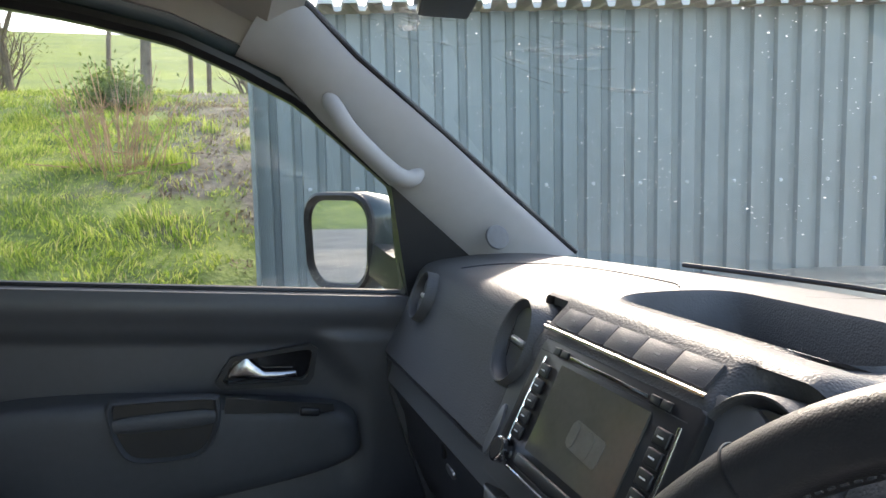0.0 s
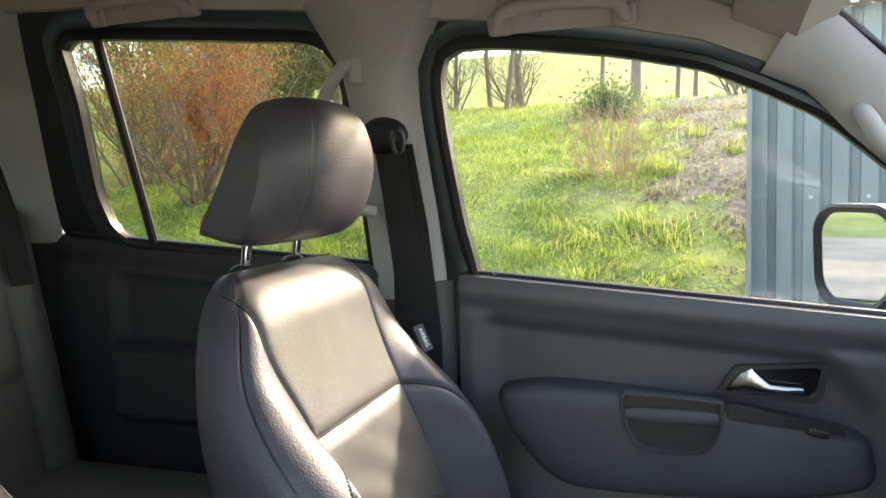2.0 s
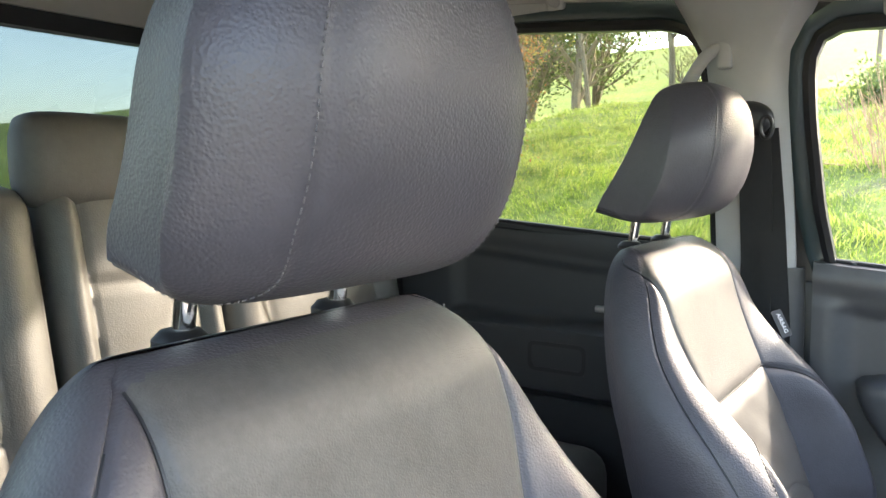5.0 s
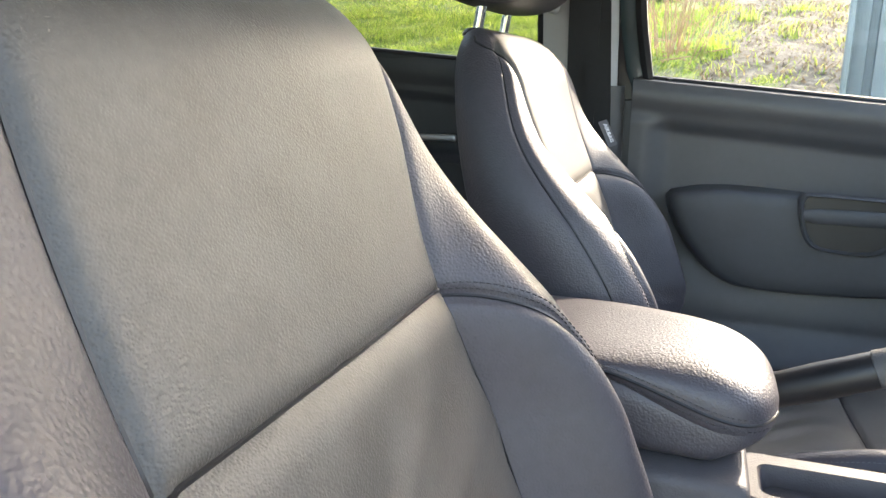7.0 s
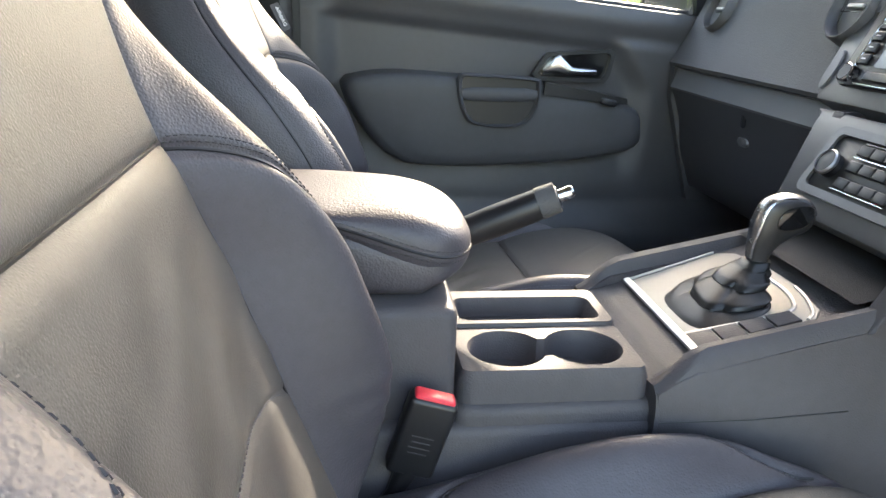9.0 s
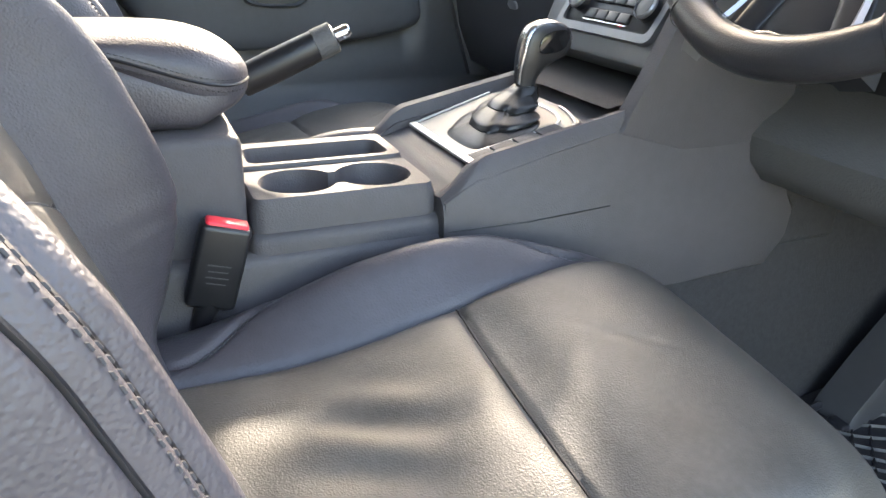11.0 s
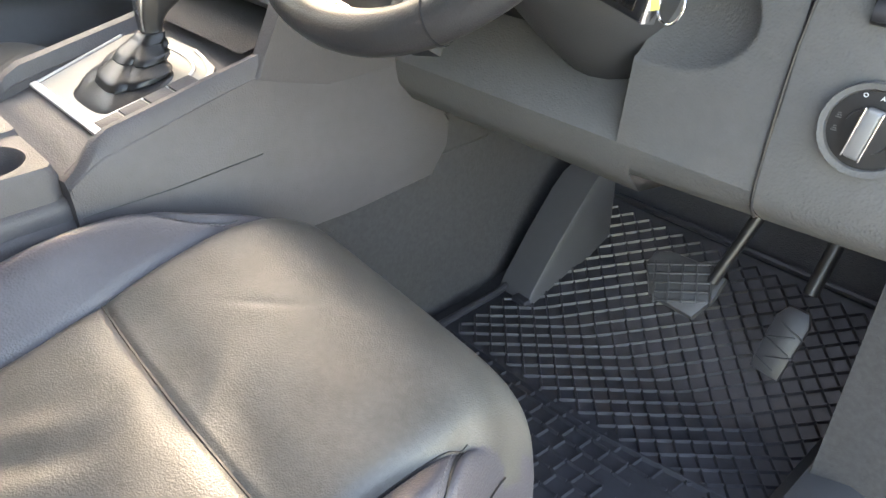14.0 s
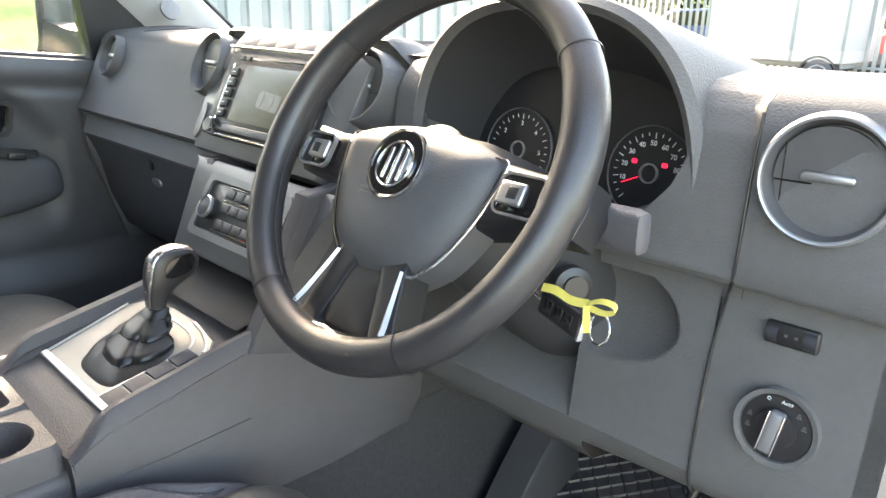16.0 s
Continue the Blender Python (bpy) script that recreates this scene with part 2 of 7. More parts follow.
def pane(win, mat, parent, name="window_pane", s=-1, out=0.02):
    bm = bmesh.new()
    a = [bm.verts.new(p) for p in on_side(resample(win, 60), s, out)]
    b = [bm.verts.new(p) for p in on_side(resample(win, 60), s, out + 0.004)]
    bm.faces.new(a), bm.faces.new(b[::-1])
    for i in range(60):
        bm.faces.new((a[i], b[i], b[(i + 1) % 60], a[(i + 1) % 60]))
    ob = part(name, bm, mat, parent, smooth=False)
    ob.visible_shadow = False
    return ob


# floor of the cabin
floor = part("floor", rbox((1.46, 2.5, 0.05), (0, -0.2, 0.425), 0.01), CARPET)
tagged(floor, "dark carpeted cabin floor of the pickup", "floor", kind="structure")
bulk = part("wall_front", rbox((1.5, 0.05, 0.70), (0, 1.02, 0.75), 0.01), CARPET)
tagged(bulk, "dark carpeted bulkhead behind the dashboard", "bulkhead", kind="structure")


# roof lining
def roof_pt(u, v):
    x = -0.535 + 1.07 * u
    y = -1.44 + 1.66 * v
    edge = abs(x) / 0.535
    z = 1.785 - 0.025 * edge ** 2 - 0.03 * edge ** 8 - 0.095 * sstep(0.72, 1.0, v) - 0.03 * (1 - v) ** 2
    return (x, y, z)


bm = sheet(roof_pt, 36, 30)
top = sheet(lambda u, v: (Vector(roof_pt(u, v)) + Vector((0, 0, 0.06))), 12, 12, bm)
ceiling = part("ceiling", bm, LINER)
tagged(ceiling, "pale grey fabric roof lining of the cab", "roof lining", kind="structure")

# side structure: cant rails and pillars, passenger side in full and driver's side round the open doorway
for s, nm in ((-1, "left"), (1, "right")):
    rail = thing("trim_" + nm, "pale grey moulded pillar and roof rail trim", "trim", kind="structure")
    # roof rail above the windows
    bm = loft([[wall_pt(y, z0, s), wall_pt(y, z0 + 0.05, s, -0.004), (s * (side_x(z0 + 0.05) - 0.002), y, z0 + 0.055), (s * 0.50, y, z1 + 0.045), (s * 0.66, y, z1 + 0.06), wall_pt(y, z0, s, 0.09)]
               for y, z0, z1 in ((-1.42, 1.715, 1.735), (-1.1, 1.705, 1.735), (-0.95, 1.698, 1.73), (-0.75, 1.678, 1.72), (-0.5, 1.652, 1.705), (-0.3, 1.622, 1.69), (-0.1, 1.602, 1.675), (0.06, 1.566, 1.65), (0.14, 1.533, 1.63), (0.2, 1.503, 1.60))])
    part("roof_rail", bm, LINER, rail)
    # windscreen pillar
    lo = [(0.14, 1.517), (0.20, 1.49), (0.254, 1.433), (0.37, 1.330), (0.45, 1.258), (0.53, 1.185)]
    hi = [(0.20, 1.60), (0.235, 1.575), (0.30, 1.515), (0.44, 1.41), (0.56, 1.315), (0.70, 1.205)]
    rings = []
    for (ya, za), (yb, zb) in zip(lo, hi):
        a, b = wall_pt(ya, za, s, 0.0), Vector((s * (side_x(zb) - 0.012), yb, zb))
        mid = a.lerp(b, 0.5) + Vector((-s * 0.018, -0.004, 0.0))
        rings.append([wall_pt(ya, za, s, 0.03), a, a.lerp(mid, 0.45) + Vector((-s * 0.008, 0, 0)), mid, b.lerp(mid, 0.4) + Vector((-s * 0.006, 0, 0)), b, b + Vector((s * 0.06, 0.03, 0))])
    part("windscreen_pillar", loft(rings), PILLAR, rail)
    # pillar between the doors
    rings = []
    for z in (1.17, 1.206, 1.3, 1.4, 1.5, 1.56, 1.62, 1.66):
        t = (z - 1.17) / 0.49
        y0, y1 = -0.502 + 0.02 * t, -0.368 + 0.0 * t
        if z > 1.55:
            y0, y1 = y0 - (z - 1.55) * 0.5, y1 + (z - 1.55) * 0.6
        w = 0.012 + 0.01 * t
        rings.append([wall_pt(y0, z, s), wall_pt(y0 + 0.02, z, s, -w), wall_pt((y0 + y1) / 2, z, s, -w - 0.006), wall_pt(y1 - 0.025, z, s, -w), wall_pt(y1, z, s, 0.012), wall_pt(y1, z, s, 0.022), wall_pt(y0, z, s, 0.022)])
    part("door_pillar", loft(rings), PILLAR, rail)
    part("door_pillar_base", loft([[wall_pt(y0, z, s, 0.01), wall_pt(y0 + 0.02, z, s, -0.006), wall_pt(y1 - 0.02, z, s, -0.006), wall_pt(y1, z, s, 0.01), wall_pt(y1, z, s, 0.08), wall_pt(y0, z, s, 0.08)]
                                   for z, y0, y1 in ((0.45, -0.53, -0.35), (0.8, -0.52, -0.352), (1.1, -0.505, -0.352), (1.203, -0.503, -0.354))]), DOORP, rail)
    part("door_gap_seal", rbox((0.03, 0.05, 0.74), (s * 0.735, -0.347, 0.81), 0.004), BLACK, rail)
    part("screen_edge", tube([Vector((s * (side_x(zb) - 0.006), yb + 0.006, zb + 0.003)) for yb, zb in hi], 0.0045, 8), BLACK, rail)
    # rear corner pillar
    rings = []
    for z in (1.276, 1.30, 1.4, 1.5, 1.6, 1.66, 1.72):
        y1 = -1.212 + (z - 1.276) * 0.225
        rings.append([wall_pt(y1, z, s, 0.02), wall_pt(y1 - 0.03, z, s, -0.012), wall_pt(y1 - 0.1, z, s, -0.03), wall_pt(y1 - 0.26, z, s, -0.05), wall_pt(y1 - 0.26, z, s, 0.08), wall_pt(y1, z, s, 0.08)])
    part("rear_pillar", loft(rings), PILLAR, rail)
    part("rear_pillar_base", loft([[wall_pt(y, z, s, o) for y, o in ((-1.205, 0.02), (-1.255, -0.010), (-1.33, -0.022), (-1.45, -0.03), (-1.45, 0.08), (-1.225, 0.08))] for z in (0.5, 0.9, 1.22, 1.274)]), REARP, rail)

# back wall of the cab with the rear window
BACK = thing("wall_back", "pale grey rear cab wall with a dark-framed rear window", "wall", kind="structure")
o = resample(rrect(1.36, 0.62, 0.08, 6, 0, 1.46), 60)
i = resample(rrect(1.08, 0.34, 0.06, 6, 0, 1.48), 60)
mb = basis((0, -1.43, 0), (1, 0, 0), (0, 0, 1))
part("upper_trim", ringplate(o, i, 0.05, mb), LINER, BACK)
part("lower_panel", rbox((1.4, 0.05, 0.75), (0, -1.46, 0.8), 0.01), CARPET, BACK)
i2 = resample(rrect(1.02, 0.28, 0.05, 6, 0, 1.48), 60)
part("window_seal", ringplate(i, i2, 0.03, mb @ pose(0, 0, -0.012)), BLACK, BACK)
ob = part("rear_glass", slab(rrect(1.04, 0.30, 0.05, 6, 0, 1.48), 0.004, mb @ pose(0, 0, -0.02)), PRIVACY, BACK, smooth=False)
ob.visible_shadow = False


# windscreen
def ws_pt(u, v):
    x = (2 * u - 1) * (0.66 - 0.09 * v)
    e = ((2 * u - 1)) ** 2
    base = Vector((x, 0.97 - 0.30 * e, 1.185 + 0.035 * e))
    topp = Vector((x, 0.215 - 0.015 * e, 1.685 - 0.09 * e))
    p = base.lerp(topp, v)
    p.z += 0.03 * math.sin(math.pi * v) * (1 - e * 0.7)
    return p


ws = part("windscreen", sheet(ws_pt, 30, 20), CLEAR)
tagged(ws, "clear laminated windscreen speckled with dirt and smears", "windscreen", kind="structure")
ws.visible_shadow = False
head = part("header_trim", loft([[ws_pt(u, 1.0) + Vector(d) for d in ((0, 0.03, -0.02), (0, -0.02, -0.045), (0, -0.10, -0.01), (0, -0.1, 0.05), (0, 0.04, 0.02))] for u in [k / 24 for k in range(25)]]), LINER)
tagged(head, "pale grey trim above the windscreen", "header trim", kind="structure")


# ---- doors ----
def door_skin(y0, y1, z0, name, parent, bulge, mat):
    """The inner panel of a door with its moulded relief."""
    ny, nz = 170, 130

    def fn(u, v):
        y = y0 + (y1 - y0) * u
        zt = belt(y)
        z = z0 + (zt - z0) * v
        return Vector((-0.705 + bulge(y, z, zt), y, z))
    bm = sheet(fn, ny, nz)
    # thickness: a back sheet and the capping at the belt
    bm2 = loft([[Vector((-0.705 + bulge(y, belt(y), belt(y)), y, belt(y))), Vector((-0.725, y, belt(y) + 0.006)), Vector((-0.75, y, belt(y) + 0.004)), Vector((-0.78, y, belt(y) - 0.02)), Vector((-0.78, y, z0)), Vector((-0.70, y, z0))]
                for y in [y0 + (y1 - y0) * k / 40 for k in range(41)]], False, False, bm)
    return part(name, bm2, mat, parent)


def front_bulge(y, z, zt):
    d = 0.012 * bell(z - zt + 0.025, 0.03)                     # belt roll
    d += 0.010 * sstep(zt - 0.05, zt - 0.075, z)                # shelf under the belt
    # hollow above the arm pad, closed by a curve in front
    front = 0.305 - 0.05 * sstep(1.0, 1.1, z)
    d -= 0.018 * sstep(zt - 0.052, zt - 0.085, z) * sstep(0.80, 0.92, z) * sstep(front + 0.03, front - 0.03, y) * sstep(-0.32, -0.265, y)
    # lower pocket
    d += 0.03 * sstep(0.80, 0.72, z)
    return d


pdoor = thing("passenger_door", "closed dark grey moulded passenger door with chrome handle and open view through its window", "car door")
door_skin(-0.338, 0.62, 0.46, "door_panel", pdoor, front_bulge, DOORP)
PAD = material("arm_pad_soft", (0.052, 0.053, 0.058), 0.55, grain_size=0.0012, bump=0.3, vary=0.1, vary_size=0.1, kind="leather")
pad = resample(spline([Vector((y, z, 0)) for y, z in ((-0.255, 1.024), (-0.184, 1.036), (-0.05, 1.031), (0.09, 1.015), (0.20, 0.998), (0.285, 0.980), (0.305, 0.945), (0.285, 0.900), (0.106, 0.872), (-0.105, 0.866), (-0.18, 0.886), (-0.235, 0.945), (-0.264, 1.005), (-0.255, 1.024))], 120)[:-1], 96)
pc = Vector((0.02, 0.955, 0))
part("arm_pad", loft([[Vector((x, (pc + (p - pc) * k).x, (pc + (p - pc) * k).y)) for p in pad] for k, x in ((1.02, -0.715), (1.01, -0.690), (1.0, -0.672), (0.985, -0.660), (0.955, -0.6525), (0.90, -0.649), (0.7, -0.647), (0.3, -0.646), (0.02, -0.646))]), PAD, pdoor, "softly padded arm rest", angle=60)
window_frame(FRONT_WIN, (0.018, 0.026, 0.05), ((BLACK, 0.006), (BODY, 0.012), (BLACK, 0.022)), pdoor, ("window_seal", "window_frame", "aperture_seal"))
pane(FRONT_WIN, CLEAR, pdoor)


def rear_bulge(y, z, zt):
    d = 0.012 * bell(z - zt + 0.025, 0.03) + 0.010 * sstep(zt - 0.05, zt - 0.075, z)
    d -= 0.014 * sstep(zt - 0.06, zt - 0.08, z) * sstep(1.06, 1.09, z) * sstep(-1.1, -1.05, y) * sstep(-0.55, -0.6, y)
    d += 0.045 * sstep(0.9, 0.93, z) * sstep(1.075, 1.055, z) * sstep(-1.1, -1.05, y) * sstep(-0.56, -0.61, y)
    return d


rdoor = thing("rear_door", "closed dark grey rear door with tinted window and fixed quarter light", "car door")
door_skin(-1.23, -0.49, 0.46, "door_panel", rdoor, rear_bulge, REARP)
window_frame(REAR_WIN, (0.016, 0.035, 0.09), ((BLACK, 0.006), (BODY, 0.014), (BLACK, 0.02)), rdoor, ("window_seal", "window_frame", "aperture_seal"))
pane(REAR_WIN, TINT, rdoor)
part("quarter_bar", tube([wall_pt(-0.951, 1.647, -1, 0.006), wall_pt(-0.971, 1.268, -1, 0.006)], 0.009, 8), BLACK, rdoor)
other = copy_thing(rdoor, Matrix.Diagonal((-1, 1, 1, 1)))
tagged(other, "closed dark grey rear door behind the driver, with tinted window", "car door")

# ---- front seats ----
def bell2(x, wide, narrow, a, b):
    return a * bell(x, wide) + b * bell(x, narrow)


def back_front(z):
    """The backrest's middle line: y of its front face at a height."""
    if z < 1.06:
        return -0.3613 + 0.373 * (1.06 - z)
    t = z - 1.06
    return -0.3613 - 0.487 * t + 0.75 * t * t


def back_width(z):
    t = (z - 0.70) / 0.58
    return 0.232 + 0.022 * math.sin(math.pi * min(max((t + 0.05) * 0.95, 0), 1)) - 0.045 * sstep(0.6, 1.0, t)


def seam_x(z, x):
    """Distance of a long seam from the backrest's middle: the door side is the plus side."""
    if x > 0:
        return 0.134 + 0.013 * sstep(1.07, 0.98, z)
    return 0.140 + 0.013 * sstep(1.07, 0.98, z) + 0.026 * sstep(1.08, 1.19, z)


def cross_seam(x):
    return 1.076 + 0.002 * (1 - (x / 0.14) ** 2)


def insert_seam(t):
    """The stitched seam of the bolster's insert: (distance from the middle, height) along its way down."""
    if t < 0.4:
        a = math.pi / 2 * (1 - t / 0.4)
        return 0.142 + 0.072 * math.cos(a), 0.985 + 0.086 * math.sin(a)
    return 0.214, 0.985 - 0.245 * (t - 0.4) / 0.6


def insert_gap(ax, z):
    """Distance from that seam."""
    if z > 0.985:
        return (math.hypot((ax - 0.142) / 0.072, (z - 0.985) / 0.086) - 1) * 0.078
    return ax - 0.214


def back_relief(x, z):
    """How far the padding stands out of the middle line at x across and z up."""
    ax = abs(x)
    d, sx = 0.0, seam_x(z, x)
    tall = sstep(1.175, 0.97, z) * sstep(0.72, 0.91, z)
    d += (0.083 * tall + 0.006 * sstep(1.0, 1.1, z)) * sstep(sx - 0.004, sx + (0.058 if x > 0 else 0.052), ax)
    d -= 0.045 * sstep(0.80, 0.68, z) * sstep(sx, sx + 0.05, ax)
    d -= bell2(ax - sx, 0.007, 0.0028, 0.0022, 0.0040)
    if ax < sx:
        zj = cross_seam(x)
        fade = sstep(sx, sx - 0.012, ax)
        d -= bell2(z - zj, 0.009, 0.0028, 0.0024, 0.0034) * fade
        d += 0.0045 * (1 - (ax / sx) ** 2)
        d -= 0.0030 * bell(low_seam(ax / sx) - z, 0.003)
        d += 0.0010 * math.sin(z * 95 + 5 * math.sin(x * 14)) * bell(z - 0.98, 0.07)
    else:
        d -= 0.0065 * bell(insert_gap(ax, z), 0.0042) * sstep(0.72, 0.75, z)
        d += 0.0012 * math.sin(z * 170 + 9 * math.sin(z * 23) + x * 60) * bell(z - 0.92, 0.09) * bell(ax - 0.19, 0.025)
    return d


def low_seam(t):
    """Height of the pale seam low on the middle panel."""
    return 0.932 - 0.040 * t * t


def back_half(z):
    tw = max(0.0, (z - 1.13) / 0.145)
    return back_width(z) * (0.62 + 0.38 * math.sqrt(max(0.0, 1 - tw ** 2.6)))


def back_top(z):
    return math.sqrt(max(0.0, 1 - max(0.0, (z - 1.205) / 0.067) ** 2.4))


def back_point(x, z, lift=0.0):
    """A point on the front of the backrest."""
    u = min(1.0, abs(x) / back_half(z))
    edge = (1 - u ** (5 + 8 * back_top(z))) ** (1 / 2.2)
    d = (back_relief(x, z) + 0.05) * edge - 0.05
    d -= 0.005 * bell(u - (0.955 if x < 0 else 0.90), 0.010) * sstep(0.70, 0.76, z)
    d -= 0.055 * (1 - back_top(z)) * edge
    return Vector((x, back_front(z) + d + lift, z))


def seat_back_mesh():
    rings = []
    nz, nx = 220, 250
    for j in range(nz + 1):
        z = 0.66 + (1.272 - 0.66) * j / nz
        w, yf, top = back_half(z), back_front(z), back_top(z)
        th = 0.135 - 0.045 * sstep(0.9, 1.25, z)
        ring = [back_point(w * (-1 + 2 * k / nx), z) for k in range(nx + 1)]
        for k in range(1, 24):
            u = 1 - 2 * k / 24
            edge = (1 - abs(u) ** 5) ** 0.4
            ring.append(Vector((u * w, yf - 0.055 - (th - 0.055) * edge * (0.15 + 0.85 * top), z)))
        rings.append(ring)
    return loft(rings)


def piping(lines, r=0.0013):
    bm = bmesh.new()
    for pts in lines:
        tube(pts, r, 5, bm)
    return bm


def back_piping():
    """The dark sewn lines of the backrest."""
    out = []
    for s in (-1, 1):
        out.append([back_point(s * seam_x(z, s), z, 0.0008) for z in [0.72 + 0.54 * k / 90 for k in range(91)]])
        out.append([back_point(s * (0.955 if s < 0 else 0.90) * back_half(z), z, 0.0006) for z in [0.74 + 0.50 * k / 90 for k in range(91)]])
        out.append([back_point(s * ax, z, 0.0008) for ax, z in [insert_seam(k / 70) for k in range(71)]])
    out.append([back_point(x, cross_seam(x), 0.0006) for x in [-0.139 + 0.276 * k / 60 for k in range(61)]])
    return piping(out)


def cushion_half(y, s=1):
    if s < 0:
        return 0.243 - 0.008 * sstep(-0.1, 0.05, y) - 0.062 * sstep(0.05, 0.215, y)
    return 0.230 - 0.010 * sstep(-0.1, 0.06, y) - 0.068 * sstep(0.03, 0.215, y)


def cushion_seam(y):
    return 0.147 + 0.008 * sstep(-0.05, 0.15, y)


def roll_seam(y, s):
    """Distance of the outer sewn line from the middle."""
    if s > 0:
        return 0.198 - 0.045 * sstep(0.04, 0.15, y) ** 1.5
    return 0.218 - 0.055 * sstep(0.02, 0.14, y) ** 1.5 - 0.05 * sstep(-0.13, -0.24, y)


def cushion_z(x, y, tilt):
    """The height of the seat cushion's top."""
    ax = abs(x)
    z = 0.722 + 0.052 * sstep(-0.17, 0.14, y) - 0.006 * sstep(0.15, 0.22, y) - tilt * x
    sx = cushion_seam(y)
    if x > 0:
        z += 0.020 * sstep(sx, sx + 0.03, ax) * (1.0 - 0.7 * sstep(0.04, 0.17, y)) - 0.022 * sstep(0.195, 0.235, ax)
    else:
        z += 0.040 * sstep(sx, sx + 0.055, ax) * (1.0 - 0.97 * sstep(-0.03, 0.17, y)) * sstep(-0.27, -0.06, y)
    z -= bell2(ax - sx, 0.010, 0.0038, 0.005, 0.006)
    z -= 0.0065 * bell(ax - roll_seam(y, x), 0.0045) * sstep(0.17, 0.13, y) * sstep(-0.27, -0.22, y)
    if ax < sx:
        z += (0.008 - 0.005 * sstep(-0.01, 0.03, y)) * (1 - (ax / sx) ** 2)
        yc = 0.004 - 0.006 * (1 - (ax / sx) ** 2)
        z -= (bell2(y - yc, 0.018, 0.003, 0.005, 0.0045) + 0.003 * bell(y - yc - 0.018, 0.022) * sstep(sx, sx - 0.06, ax)) * sstep(sx, sx - 0.012, ax)
        # pulled folds in the leather
        z += 0.0030 * math.sin((x - 0.22 * y) * 105 + 1.5 * math.sin(y * 30)) * bell(y + 0.115, 0.055) * bell(x + 0.03, 0.055)
        z -= 0.0011 * bell(y - 0.105 - 0.9 * (x + 0.03), 0.006) * bell(x + 0.03, 0.03)
        z += 0.0006 * noise.noise(Vector((x * 18, y * 30, 3.0)))
    return z


def cushion_point(x, y, tilt, lift=0.0):
    u = min(1.0, abs(x) / cushion_half(y, x))
    edge = (1 - u ** (16 if x < 0 else 9)) ** (1 / 2.4)
    rnd = math.sqrt(max(0.0, 1 - min(1.0, max(0.0, (y - 0.115) / 0.12)) ** 3.0))
    return Vector((x, y, 0.655 + (cushion_z(x, y, tilt) - 0.655) * edge - 0.065 * (1 - rnd) + lift))


def cushion_mesh(tilt):
    rings = []
    ny, nx = 180, 190
    for j in range(ny + 1):
        y = -0.30 + 0.535 * j / ny
        tf = max(0.0, (y - 0.115) / 0.12)
        rnd = math.sqrt(max(0.0, 1 - min(1.0, tf) ** 3.0))
        ring = []
        for k in range(nx + 1):
            u = -1 + 2 * k / nx
            ring.append(cushion_point(u * cushion_half(y, u), y, tilt))
        edge = 0.655 - 0.065 * (1 - rnd)
        w = cushion_half(y, 1)
        for drop, out in ((0.014, 0.003), (0.05, 0.005), (0.095, 0.003)):
            ring.append(Vector((w + out, y - 0.012 * tf, max(edge - drop, 0.55))))
        w = cushion_half(y, -1)
        for drop, out in ((0.095, 0.006), (0.05, 0.002), (0.014, 0.0)):
            ring.append(Vector((out - w, y - 0.012 * tf, max(edge - drop, 0.55))))
        rings.append(ring)
    return loft(rings)


def cushion_piping(tilt):
    out = []
    for s in (-1, 1):
        out.append([cushion_point(s * cushion_seam(y), y, tilt, 0.0008) for y in [-0.24 + 0.38 * k / 70 for k in range(71)]])
        out.append([cushion_point(s * roll_seam(y, s), y, tilt, 0.0008) for y in [-0.22 + 0.365 * k / 70 for k in range(71)]])
    out.append([cushion_point(x, 0.004 - 0.006 * (1 - (x / 0.148) ** 2), tilt, 0.0008) for x in [-0.147 + 0.294 * k / 50 for k in range(51)]])
    bm = piping(out)
    tube(flank_seam(tilt), 0.0008, 5, bm)
    return bm


def flank_seam(tilt):
    """The sewn line on the cushion's door-side flank."""
    out = []
    for k in range(61):
        y = -0.21 + 0.398 * k / 60
        want = 0.712 - 0.058 * sstep(0.03, 0.24, y) ** 0.9
        lo, hi = 0.80, 0.9995
        for _ in range(24):
            mid = (lo + hi) / 2
            if cushion_point(mid * cushion_half(y, 1), y, tilt).z > want:
                lo = mid
            else:
                hi = mid
        out.append(cushion_point(lo * cushion_half(y, 1), y, tilt) + Vector((0.0008, 0.0003, 0.0004)))
    return out


HEAD = [(-0.548, 1.314), (-0.50, 1.302), (-0.45, 1.304), (-0.412, 1.318), (-0.387, 1.35), (-0.375, 1.39), (-0.373, 1.425), (-0.378, 1.458), (-0.392, 1.479), (-0.412, 1.487), (-0.434, 1.477), (-0.466, 1.440), (-0.512, 1.370)]
HEADC = Vector((-0.448, 1.388, 0))


def head_seam(y):
    """Where the sewn line runs, as a share of the half width: at the flank behind, round onto the face in front."""
    return 0.97 - 0.31 * sstep(-0.53, -0.41, y)


def head_point(u, p, sink=0.0):
    """A point of the head cushion: u across, p on its outline."""
    au = min(1.0, abs(u))
    k = (0.84 + 0.16 * (1 - au ** 6.0) ** (1 / 2.2)) * (1 - sink)
    q = HEADC + (p - HEADC) * k
    fr = sstep(-0.50, -0.38, p.x)
    narrow = 1 - 0.34 * sstep(1.39, 1.50, q.y) ** 1.3 - 0.12 * sstep(1.345, 1.295, q.y)
    return Vector((u * narrow * (0.117 + 0.019 * sstep(-0.53, -0.43, p.x)), q.x - 0.046 * fr * au ** 3.4, q.y))


